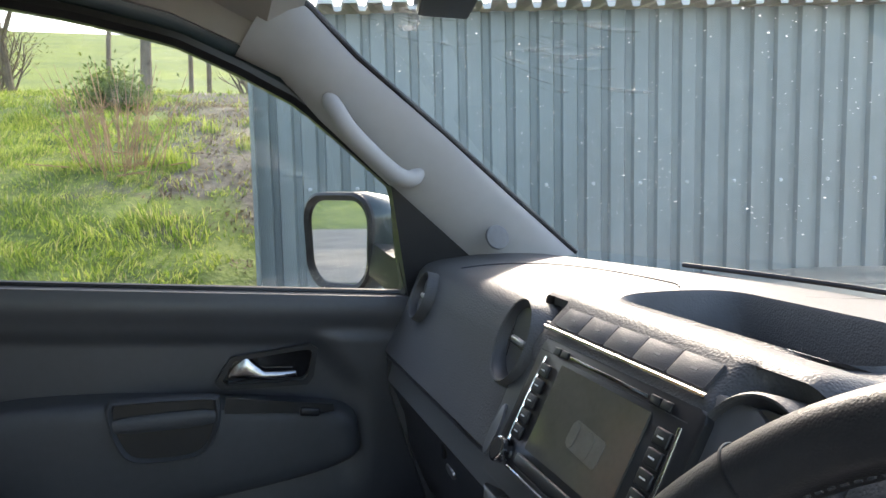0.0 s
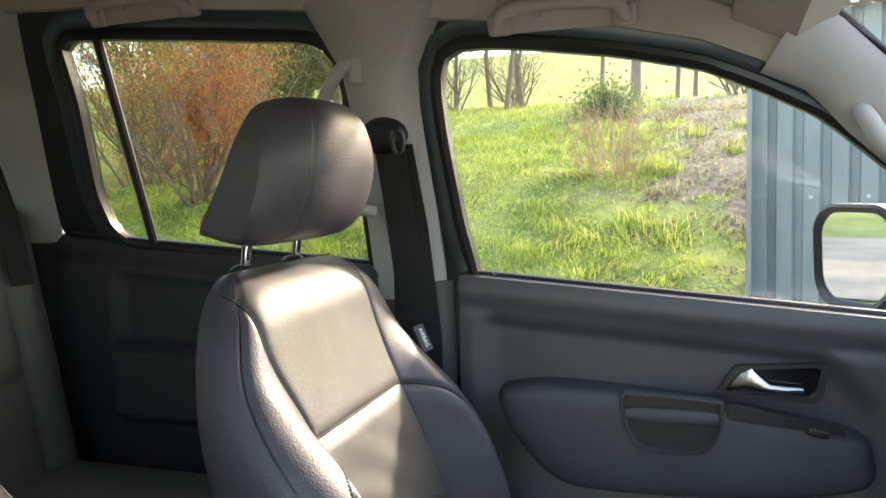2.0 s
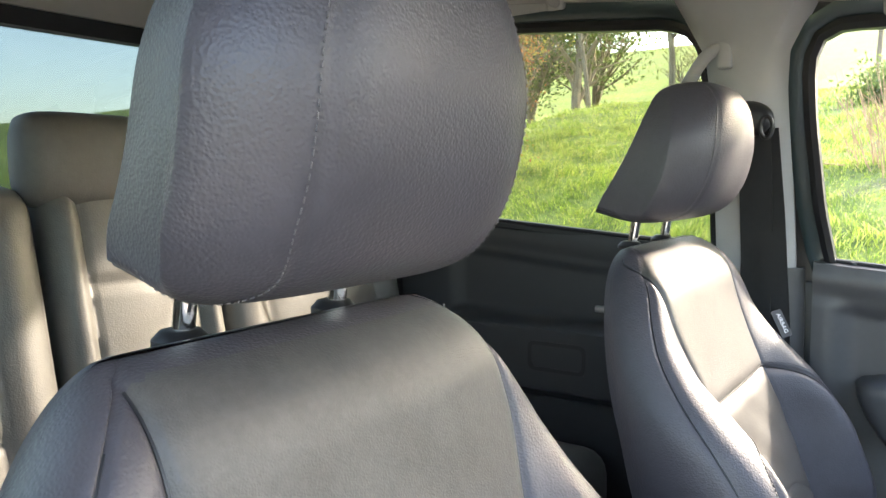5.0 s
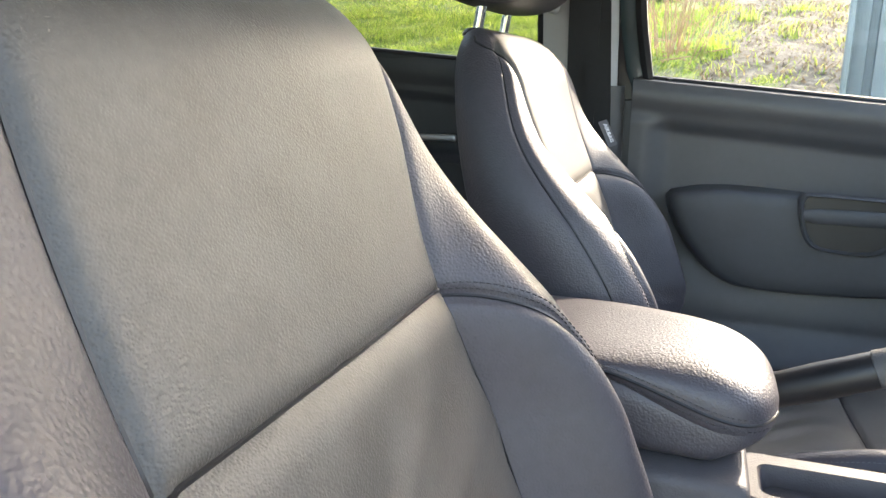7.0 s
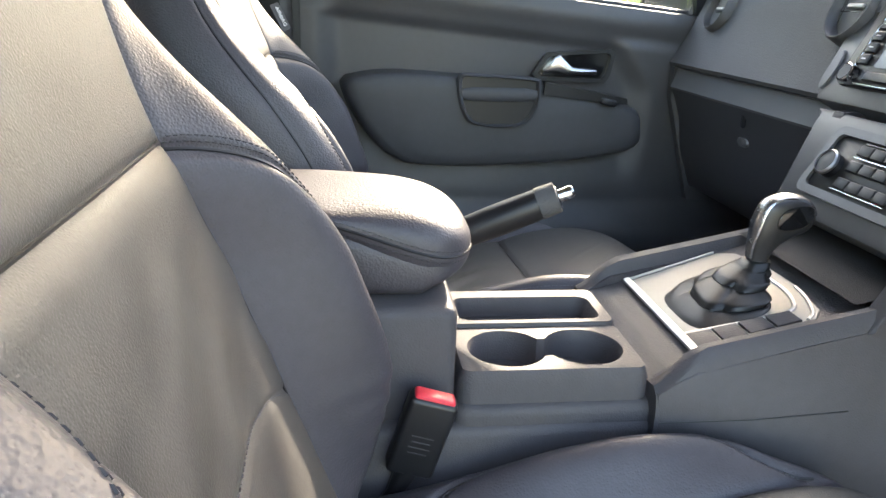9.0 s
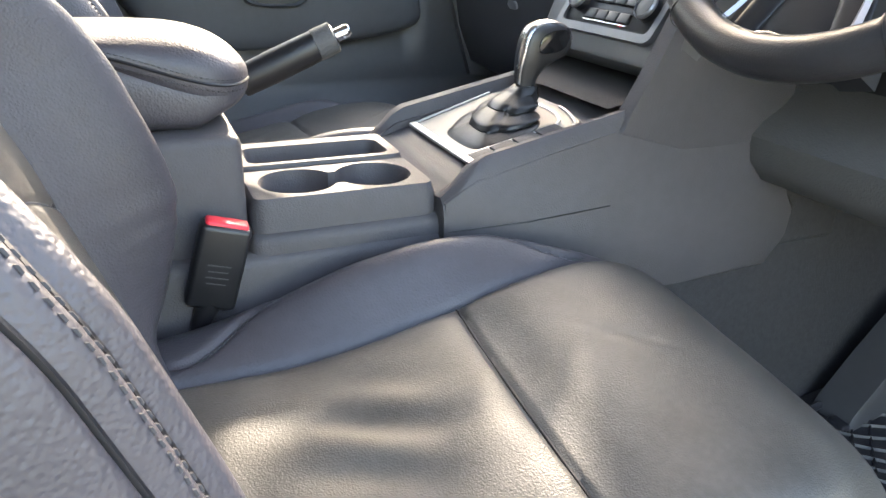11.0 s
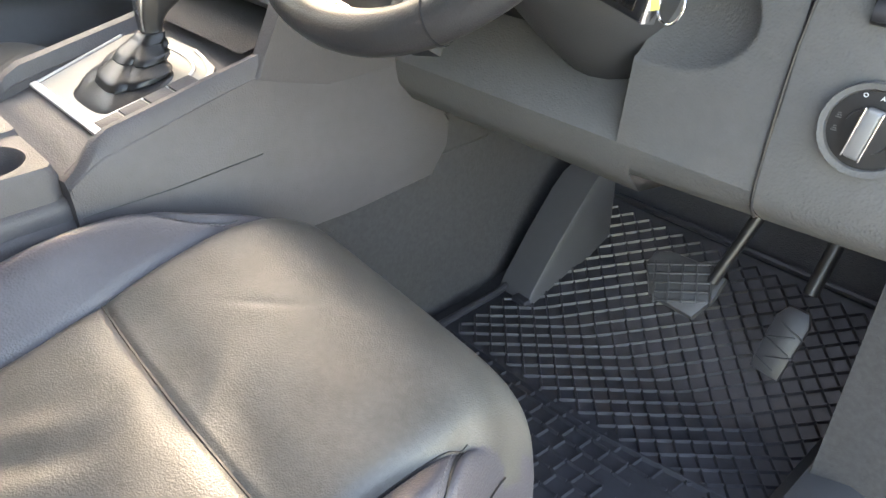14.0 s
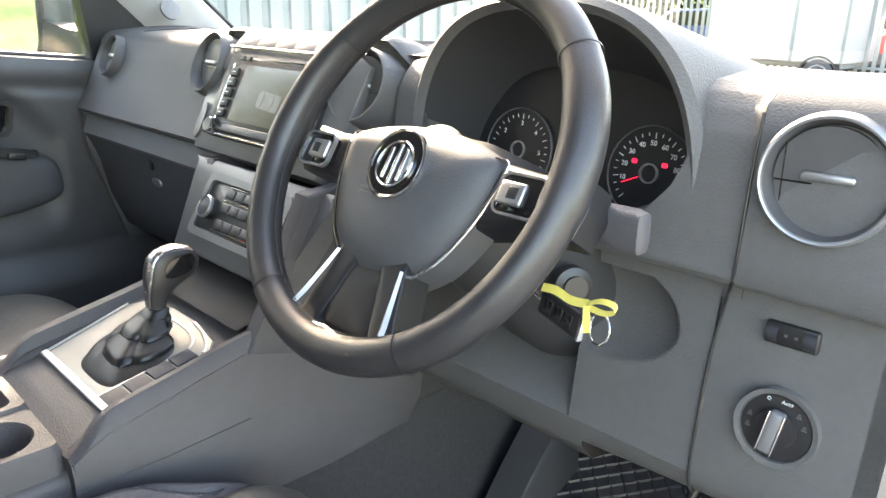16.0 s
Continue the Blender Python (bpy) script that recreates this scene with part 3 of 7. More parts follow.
def headrest_mesh():
    """A head cushion whose side panels wrap round onto its domed face."""
    prof = resample(spline([Vector((*p, 0)) for p in HEAD + HEAD[:1]], 120)[:-1], 96)
    n = 110
    rings = [[head_point(u, p, 0.022 * bell(abs(u) - head_seam(p.x), 0.014)) for p in prof] for u in [math.sin(math.pi / 2 * (-1 + 2 * j / n)) for j in range(n + 1)]]
    return loft(rings)


def headrest_side(s, k):
    """A point beside the sewn line of the head cushion."""
    p = spline([Vector((*q, 0)) for q in HEAD[:10]], 60)[k]
    return head_point(s * (head_seam(p.x) + 0.035), p, -0.004)


def stitches(pts, normal, size=(0.0032, 0.0009), gap=0.0050, lift=0.0004):
    """Short threads sewn along a line of points."""
    P = [Vector(p) for p in pts]
    verts, faces, acc = [], [], 0.0
    for a, b in zip(P, P[1:]):
        seg = (b - a).length
        if seg < 1e-6:
            continue
        d = (b - a) / seg
        while acc < seg:
            c = a + d * acc
            nn = Vector(normal).normalized()
            sd = d.cross(nn).normalized()
            k = len(verts)
            for e, f, h in ((-1, -1, -1), (-1, 1, -1), (1, 1, -1), (1, -1, -1), (-0.7, -0.5, 1), (-0.7, 0.5, 1), (0.7, 0.5, 1), (0.7, -0.5, 1)):
                verts.append(c + d * e * size[0] / 2 + sd * f * size[1] / 2 + nn * (lift + h * size[1] / 2))
            faces += [tuple(k + i for i in f) for f in ((0, 1, 2, 3), (4, 7, 6, 5), (0, 4, 5, 1), (1, 5, 6, 2), (2, 6, 7, 3), (3, 7, 4, 0))]
            acc += gap
        acc -= seg
    return verts, faces


def stitch_part(name, lines, normal, mat, parent):
    verts, faces = [], []
    for pts in lines:
        v, f = stitches(pts, normal)
        faces += [tuple(i + len(verts) for i in q) for q in f]
        verts += v
    me = bpy.data.meshes.new(name)
    me.from_pydata(verts, [], faces)
    me.materials.append(mat)
    ob = new(name, me)
    ob.parent = parent
    return tagged(ob, kind="stuff")


DARK_THREAD = material("dark_thread", (0.045, 0.044, 0.048), 0.95, vary=0.15, vary_size=0.01)
THREAD = material("grey_thread", (0.11, 0.105, 0.11), 0.7, vary=0.15, vary_size=0.01)


def panelled(ob, inside):
    """Gives the middle panels their paler, worn leather."""
    ob.data.materials.append(WORN)
    for f in ob.data.polygons:
        f.material_index = 1 if inside(f.center) else 0


def mirrored(ob):
    ob.data.transform(Matrix.Diagonal((-1, 1, 1, 1)))
    ob.data.flip_normals()


def front_seat(x0, label, tilt, flip=False):
    st = thing("front_seat", label, "car seat", "front seats", at=(x0, 0, 0))
    panelled(part("backrest", seat_back_mesh(), LEATHER, st, angle=70), lambda p: abs(p.x) < seam_x(p.z, p.x) and p.y > back_front(p.z) - 0.03)
    cushion = part("cushion", cushion_mesh(tilt), LEATHER, st, angle=70)
    panelled(cushion, lambda p: abs(p.x) < cushion_seam(p.y) and p.z > 0.65)
    head = part("headrest", headrest_mesh(), LEATHER, st, angle=70)
    head.location = (0, 0.0 if flip else 0.028, 0.0 if flip else -0.161)
    head.scale = (1.03, 1, 1) if flip else (0.99, 1, 1.12)
    part("back_seams", back_piping(), BLACK, st)
    seams = part("cushion_seams", cushion_piping(tilt), BLACK, st)
    lines = []
    for s in (-1, 1):
        for off in (0.0045, 0.0085):
            lines.append([back_point(s * (ax + off * (0.4 if k < 16 else 1)), z + (off if k < 16 else 0), 0.0001) for k, (ax, z) in [(k, insert_seam(k / 60)) for k in range(61)]])
    stitch_part("stitching", lines, (0, 1, 0.2), DARK_THREAD, st)
    lines = [[back_point(0.14 * t, low_seam(t) + 0.003, 0.0008) for t in [-1 + k / 20 for k in range(41)]]]
    stitch_part("panel_stitching", lines, (0, 1, 0.4), THREAD, st)
    lines = []
    for s in (-1, 1):
        lines.append([cushion_point(s * (roll_seam(y, s) - 0.0045), y, tilt, 0.0003) for y in [-0.21 + 0.01 * k for k in range(35)]])
    lines.append([q + Vector((-0.0035, 0, 0.0045)) for q in flank_seam(tilt)[:52]])
    sewn = stitch_part("cushion_stitching", lines, (0.2, 0, 1), THREAD, st)
    for ob in (cushion, seams, sewn) if flip else ():
        ob.location.z = 0.035
    for s in (-1, 1):
        stitch_part("headrest_stitching", [[headrest_side(s, k) for k in range(4, 60)]], (s * 0.8, 0.6, 0.1), THREAD, head)
        part("headrest_post", tube([(s * 0.066, -0.508, 1.25), (s * 0.066, -0.494, 1.33)], 0.0068, 14), CHROME, st, "bright chrome post")
        part("post_collar", lathe([(0.0, 0.0), (0.017, 0.0), (0.017, 0.004), (0.012, 0.009), (0.008, 0.010)], 20, pose(s * 0.066, -0.507, 1.266)), BLACK, st)
    part("seat_base", rbox((0.40, 0.44, 0.10), (0, -0.05, 0.53), 0.03), BLACK, st)
    part("side_trim", rbox((0.03, 0.42, 0.085), (0.218, -0.09, 0.585), 0.012), BLACK, st)
    part("side_trim", rbox((0.03, 0.42, 0.085), (-0.218, -0.09, 0.585), 0.012), BLACK, st)
    if flip:
        for ob in st.children_recursive:
            mirrored(ob)
    return st


driver = front_seat(0.37, "black leather driver's seat with creased cushion and stitched bolsters", 0.117)
passenger = front_seat(-0.356, "black leather passenger seat partly in sun beside the console", 0.08, True)
TAG = material("tag_cloth", (0.05, 0.05, 0.055), 0.8, vary=0.1, vary_size=0.01)
WHITE = material("white_print", (0.75, 0.75, 0.75), 0.6, vary=0.04, vary_size=0.01)


def lettering(text, size, m, mat, parent, name="lettering", depth=0.0003):
    """Raised words in the built-in font, centred on the pose m."""
    cu = bpy.data.curves.new("text", "FONT")
    cu.body, cu.size, cu.align_x, cu.align_y, cu.extrude = text, size, "CENTER", "CENTER", depth
    cu.resolution_u = 3
    tmp = bpy.data.objects.new("text", cu)
    me = bpy.data.meshes.new_from_object(tmp)
    bpy.data.objects.remove(tmp)
    bpy.data.curves.remove(cu)
    me.transform(m)
    me.materials.clear()
    me.materials.append(mat)
    me.name = name
    ob = new(name, me)
    ob.parent = parent
    return ob


# airbag tag on the passenger seat's outer bolster
tm = basis((-0.215, -0.362, 1.128), (0.10, 0.45, -0.9), (-0.6, 0.6, 0.25))
part("airbag_tag", slab(rrect(0.045, 0.018, 0.002, 2), 0.001, tm), TAG, passenger, smooth=False)
lettering("AIRBAG", 0.0095, tm @ pose(0, 0.001, 0.0006), WHITE, passenger, "tag_lettering")

# ---- rear bench ----
# Paler than the front leather: sunlight on the bench is put into the colour.
REAR_LEATHER = material("rear_leather", (0.088, 0.083, 0.076), 0.5, grain_size=0.002, bump=0.3, vary=0.12, vary_size=0.1, kind="leather")
bench = thing("rear_bench", "dark leather rear bench, its colour raised for the sun on it", "car seat")


def bench_back(x0, w):
    rings, nz, nx = [], 60, 60
    for j in range(nz + 1):
        t = j / nz
        z = 0.80 + 0.565 * t
        y = -1.13 - 0.11 * t
        tz = max(0.0, (t - 0.90) / 0.10)
        top = math.sqrt(max(0.0, 1 - tz ** 2.4))
        ring = []
        for k in range(nx + 1):
            u = -1 + 2 * k / nx
            ax = abs(u)
            edge = (1 - ax ** 8) ** 0.4
            d = 0.02 * sstep(0.62, 0.8, ax) - 0.006 * bell(ax - 0.62, 0.02)
            if ax < 0.62:
                d += 0.01 * (1 - (ax / 0.62) ** 2) - 0.009 * bell(z - 1.21, 0.008) - 0.009 * bell(z - 1.02, 0.008)
                d += 0.002 * math.sin((z + 0.4 * u * w) * 60) * bell(z - 1.12, 0.07)
            ring.append(Vector((x0 + u * w / 2 * (0.93 + 0.07 * top), y + (d + 0.05) * edge - 0.05 - 0.05 * (1 - top), z)))
        for k in range(1, 10):
            u = 1 - 2 * k / 10
            ring.append(Vector((x0 + u * w / 2 * 0.93, y - 0.06 - 0.05 * top, z)))
        rings.append(ring)
    return loft(rings)


def rear_headrest(x0, z0):
    rings = []
    for j in range(25):
        u = -1 + 2 * j / 24
        s = max(0.05, (1 - abs(u) ** 5) ** 0.4)
        rings.append([Vector((x0 + u * 0.115, -1.27 + 0.045 * (0.4 + 0.6 * s) * math.copysign(abs(math.cos(a)) ** 0.7, math.cos(a)), z0 + 0.075 * (0.6 + 0.4 * s) * math.copysign(abs(math.sin(a)) ** 0.6, math.sin(a)))) for a in [2 * math.pi * k / 28 for k in range(28)]])
    return loft(rings)


for x0, w in ((-0.40, 0.50), (0.0, 0.30), (0.40, 0.50)):
    part("backrest", bench_back(x0, w - 0.006), REAR_LEATHER, bench, angle=70)
for x0, z0 in ((-0.40, 1.455), (0.05, 1.40), (0.45, 1.455)):
    part("headrest", rear_headrest(x0, z0), REAR_LEATHER, bench, angle=70)
    for s in (-0.05, 0.05):
        part("headrest_post", tube([(x0 + s, -1.27, z0 - 0.14), (x0 + s, -1.27, z0 - 0.05)], 0.006, 10), CHROME, bench)
for x0, w in ((-0.33, 0.63), (0.33, 0.63)):
    part("cushion", rbox((w, 0.5, 0.15), (x0, -0.92, 0.77), 0.05, 4), REAR_LEATHER, bench)

# ---- dashboard ----
dash = thing("dashboard", "dark grey grained moulded dashboard with round silver-ringed air vents", "dashboard")
TRIM = material("dash_trim_band", (0.15, 0.15, 0.155), 0.42, 0.2, grain_size=0.001, bump=0.1, vary=0.06, vary_size=0.1)
STACK = material("stack_grey", (0.115, 0.115, 0.118), 0.38, 0.25, grain_size=0.001, bump=0.08, vary=0.06, vary_size=0.08)
# The beige base carries the screen's reflected sky and its own light.
GLASSY = material("screen_glass", (0.105, 0.098, 0.082), 0.08, coat=0.5, vary=0.1, vary_size=0.05)
RED = bpy.data.materials.new("red_glow")
RED.use_nodes = True
RED.node_tree.nodes["Principled BSDF"].inputs["Base Color"].default_value = (0.5, 0.01, 0.03, 1)
RED.node_tree.nodes["Principled BSDF"].inputs["Emission Color"].default_value = (1, 0.02, 0.08, 1)
RED.node_tree.nodes["Principled BSDF"].inputs["Emission Strength"].default_value = 0.12
REDCAP = material("red_button", (0.75, 0.03, 0.05), 0.4, vary=0.08, vary_size=0.01)


def scr_base(x):
    e = (x / 0.66) ** 2
    return 0.955 - 0.30 * e, 1.185 + 0.035 * e


def dash_top_z(x, y):
    yb, zb = scr_base(x)
    t = (y - 0.43) / (yb - 0.43)
    return 1.206 + (zb - 0.012 - 1.206) * sstep(0.2, 1.0, t) + 0.008 * math.sin(math.pi * min(1.0, max(0.0, t)))


def dash_section(x):
    """Points of (y, z) from the windscreen over the top and down the face."""
    yb, zb = scr_base(x)
    f = 0.418
    pts = [(yb + 0.03, zb - 0.03)]
    for k in range(9):
        y = yb - (yb - 0.445) * k / 8
        pts.append((y, dash_top_z(x, y)))
    pts += [(f + 0.012, 1.203), (f, 1.192), (f - 0.014, 1.160), (f - 0.034, 1.115), (f - 0.056, 1.075), (f - 0.062, 1.066), (f - 0.058, 1.0595)]
    return pts


def strip(fn, xs, mat, name, parent, label=""):
    return part(name, loft([[Vector((x, y, z)) for y, z in fn(x)] for x in xs], False, False), mat, parent, label, angle=50)


def steps(a, b, n):
    return [a + (b - a) * k / n for k in range(n + 1)]


# passenger's part, with the glove compartment below
strip(dash_section, steps(-0.672, -0.262, 26), DASH, "passenger_fascia", dash)
strip(lambda x: dash_section(x)[9:], steps(-0.262, -0.165, 8), DASH, "inner_face", dash)
# joint of the airbag panel in the top
part("airbag_joint", tube([Vector((x, y, dash_top_z(x, y) + 0.0004)) for x, y in [(q.x, q.y) for q in spline([(-0.575, 0.452, 0), (-0.570, 0.50, 0), (-0.53, 0.585, 0), (-0.45, 0.632, 0), (-0.33, 0.648, 0), (-0.285, 0.63, 0)], 40)]], 0.0014, 6), BLACK, dash)
strip(lambda x: [(0.355, 1.0595), (0.366, 1.0565), (0.362, 1.040), (0.356, 1.022), (0.360, 1.016)], steps(-0.672, -0.165, 20), TRIM, "trim_band", dash, "paler grey trim band")
strip(lambda x: [(0.358, 1.018), (0.368, 1.0), (0.382, 0.962), (0.392, 0.90), (0.42, 0.83), (0.50, 0.79), (0.7, 0.77)], steps(-0.672, -0.14, 20), DOORP, "glovebox_lid", dash)
part("glovebox_catch", slab(rrect(0.032, 0.014, 0.006), 0.006, basis((-0.42, 0.378, 0.962), (1, 0, 0), (0, -0.2, 1)), 0.002), SATIN, dash)
part("glovebox_lock", rbox((0.012, 0.006, 0.03), (-0.405, 0.366, 1.003), 0.003), BLACK, dash)
part("end_cap", loft([[Vector((-0.672, y, z)) for y, z in dash_section(-0.672)] + [Vector((-0.672, 0.36, 1.0)), Vector((-0.672, 0.42, 0.80)), Vector((-0.672, 0.75, 0.78))],
                      [Vector((-0.69, y, z)) for y, z in dash_section(-0.672)] + [Vector((-0.69, 0.36, 1.0)), Vector((-0.69, 0.42, 0.80)), Vector((-0.69, 0.75, 0.78))]]), DASH, dash)

# middle top, with the open tray
TCX, TCY = -0.070, 0.588


outer = resample([Vector((-0.262, 0.445, 0)), Vector((0.19, 0.445, 0)), Vector((0.19, 0.925, 0)), Vector((-0.262, 0.905, 0))], 64)
tray_out = rrect(0.33, 0.16, 0.03, 8, TCX, TCY)
inner = resample([Vector((x, y, 0)) for x, y in tray_out], 64)
k0 = min(range(64), key=lambda k: (inner[k] - outer[0]).length)
inner = inner[k0:] + inner[:k0]
if (inner[1] - outer[1]).length > (inner[-1] - outer[1]).length:
    inner = [inner[0]] + inner[:0:-1]
def lay(p, dz=0.0):
    return Vector((p.x, p.y, dash_top_z(p.x, p.y) + dz))
rings = [[lay(p) for p in outer]] + [[lay(a.lerp(b, t)) for a, b in zip(outer, inner)] for t in (0.33, 0.66, 0.9)] + [[lay(p, 0.004) for p in inner], [lay(p, -0.002) for p in [q.lerp(Vector((TCX, TCY, 0)), 0.04) for q in inner]], [lay(p, -0.05) for p in [q.lerp(Vector((TCX, TCY, 0)), 0.12) for q in inner]]]
part("centre_top", loft(rings, True, False), DASH, dash)
part("tray_floor", slab(rrect(0.32, 0.15, 0.03, 8), 0.004, pose(TCX, TCY, 1.158)), BLACK, dash, "rubber tray liner")
part("tray_clip", rbox((0.05, 0.02, 0.006), (0.0, 0.545, 1.196), 0.003, m=None), SATIN, dash)

# driver's part
def drv_section(x):
    """Driver's fascia above the crease."""
    f = 0.405
    soft = sstep(0.5952, 0.585, x)
    yb, zb = scr_base(x)
    pts = [(yb + 0.03, zb - 0.03)]
    for k in range(9):
        y = yb - (yb - 0.455) * k / 8
        pts.append((y, dash_top_z(x, y)))
    return pts + [(f + 0.03, 1.206 - 0.006 * soft), (f + 0.010 + 0.008 * soft, 1.196 - 0.008 * soft), (f + 0.002 + 0.005 * soft, 1.17), (f, 1.12), (f - 0.004, 1.08), (f - 0.008, 1.058), (f - 0.004, 1.052), (f + 0.016, 1.046), (f + 0.014, 1.034)]


HX, HW = 0.377, 0.164          # middle and half width of the instrument hood


ARCH = [(0.068, 0.0), (0.068, 0.0155), (0.098, 0.022), (0.130, 0.037), (0.150, 0.060), (0.161, 0.088), (0.1645, 0.112)]


def arch_x(z):
    """The cut of the driver's fascia along the instrument opening."""
    h = z - 1.06
    if h <= 0:
        return HX + 0.068
    if h >= 0.112:
        up = min(1.0, (z - 1.075) / 0.2) ** (1 / 0.75)
        return HX + (HW + 0.010) * (1 - up * up) ** 0.375
    for (xa, ha), (xb, hb) in zip(ARCH, ARCH[1:]):
        if h <= hb:
            return HX + xa + (xb - xa) * (h - ha) / (hb - ha)


cols = []
for k in range(17):
    t = k / 16
    sec = drv_section(HX + 0.166 + (0.5946 - HX - 0.166) * t)
    dense = [Vector((*a, 0)).lerp(Vector((*b, 0)), q / 6) for a, b in zip(sec, sec[1:]) for q in range(6)] + [Vector((*sec[-1], 0))]
    cols.append([Vector((arch_x(p.y) + (0.5946 - arch_x(p.y)) * t, p.x, p.y)) for p in dense])
part("driver_fascia", loft(cols, False, False), DASH, dash, angle=60)
strip(drv_section, steps(0.175, HX - HW - 0.002, 6), DASH, "inner_fascia", dash)
strip(drv_section, steps(0.5954, 0.706, 10), DASH, "outer_fascia", dash)
# dark joint between the two panels
part("panel_joint", tube(spline([(0.5955, 0.4085, 1.190), (0.595, 0.406, 1.165), (0.5945, 0.4035, 1.133), (0.5945, 0.398, 1.06), (0.583, 0.417, 1.03), (0.578, 0.4125, 0.974), (0.578, 0.404, 0.90), (0.579, 0.402, 0.862), (0.580, 0.412, 0.845)], 40), 0.0014, 8), BLACK, dash)


def lower_section(x):
    z0 = 0.815 + 0.05 * (x - 0.2)
    return [(0.421, 1.036), (0.417, 1.0), (0.412, 0.95), (0.405, 0.90), (0.402, 0.87), (0.408, z0 + 0.02), (0.430, z0 + 0.002), (0.48, z0 - 0.01), (0.7, z0 - 0.01)]


part("centre_bulkhead", rbox((0.27, 0.16, 0.42), (0, 0.50, 0.93), 0.01), CARPET, dash)
strip(lower_section, steps(0.579, 0.706, 8), DASH, "switch_panel", dash)
def knee_pt(u, v):
    x = 0.447 + 0.130 * u
    z = 1.036 - 0.166 * v
    y = 0.421 - 0.019 * (1.036 - z) / 0.166
    r = math.hypot((x - 0.468) / 0.078, (z - 0.990) / (0.046 if z < 0.99 else 0.052))
    return Vector((x, y + 0.026 * max(0.0, 1 - r * r) ** 0.75, z))


part("knee_panel", sheet(knee_pt, 60, 70), DASH, dash, angle=70)
strip(lambda x: lower_section(x)[4:], steps(0.445, 0.577, 8), DASH, "knee_panel_foot", dash)
strip(lambda x: [(0.47, 0.93), (0.44, 0.90), (0.415, 0.885), (0.402, 0.87), (0.408, 0.84), (0.430, 0.815), (0.48, 0.805), (0.7, 0.80)], steps(0.135, 0.462, 12), DASH, "column_panel", dash)
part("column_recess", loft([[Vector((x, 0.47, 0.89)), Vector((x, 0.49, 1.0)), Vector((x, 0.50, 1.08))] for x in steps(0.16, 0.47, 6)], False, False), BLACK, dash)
part("outer_end", loft([[Vector((x, y, z)) for y, z in drv_section(0.700)[:-1] + lower_section(0.706)] for x in (0.706, 0.722)], False, False), DASH, dash)
part("end_plate", slab([(p[0], p[1]) for p in drv_section(0.700)[4:] + lower_section(0.706)], 0.016, basis((0.722, 0, 0), (0, 1, 0), (0, 0, 1))), DASH, dash)
# hood over the instruments: an arched tunnel from the rim to the dials
rings = []
for k in range(61):
    a = math.pi * k / 60
    cx, cz = math.copysign(abs(math.cos(a)) ** 0.75, math.cos(a)), abs(math.sin(a)) ** 0.75
    px, pz = HX + HW * cx, 1.075 + 0.186 * cz
    qx, qz = HX + (HW + 0.016) * cx, 1.075 + 0.200 * cz
    rx, rz = HX + (HW + 0.045) * cx, max(1.06, 1.06 + 0.165 * cz)
    rings.append([Vector((HX + HW * 0.90 * cx, 0.50, 1.06 + 0.145 * cz)), Vector((HX + HW * 0.97 * cx, 0.45, 1.068 + 0.172 * cz)), Vector((px, 0.412, pz)), Vector(((px + qx) / 2, 0.405, (pz + qz) / 2 + 0.001)), Vector((qx, 0.412, qz)),
                  Vector((qx + 0.004 * cx, 0.45, qz - 0.004)), Vector((rx, 0.55, rz + 0.02 * cz)), Vector((rx, 0.70, min(rz, 1.19)))])
part("instrument_hood", loft([r[2:] for r in rings], False, False), DASH, dash)
part("hood_lining", loft([r[:3] for r in rings], False, False), REARP, dash, "dark lining of the instrument hood")
part("hood_floor", loft([[Vector((x, 0.404, 1.062)), Vector((x, 0.41, 1.075)), Vector((x, 0.44, 1.066)), Vector((x, 0.50, 1.052))] for x in steps(HX - HW, HX + HW, 10)], False, False), DASH, dash)
for s in (-1, 1):
    edge = [(0.1645, 0.112), (0.161, 0.088), (0.150, 0.060), (0.130, 0.037), (0.098, 0.022), (0.03, 0.015), (0.03, -0.006), (0.170, -0.006), (0.170, 0.112)]
    part("hood_corner", slab([(s * x, z) for x, z in edge], 0.035, basis((HX, 0.4085 if s < 0 else 0.4145, 1.06), (1, 0, 0), (0, 0.06, 1)), 0.004), DASH, dash)
CM = basis((HX, 0.492, 1.115), (1, 0, 0), (0, 0.18, 1))
part("instrument_face", slab(rrect(0.30, 0.19, 0.05, 8, 0, 0.02), 0.01, CM), BLACK, dash)


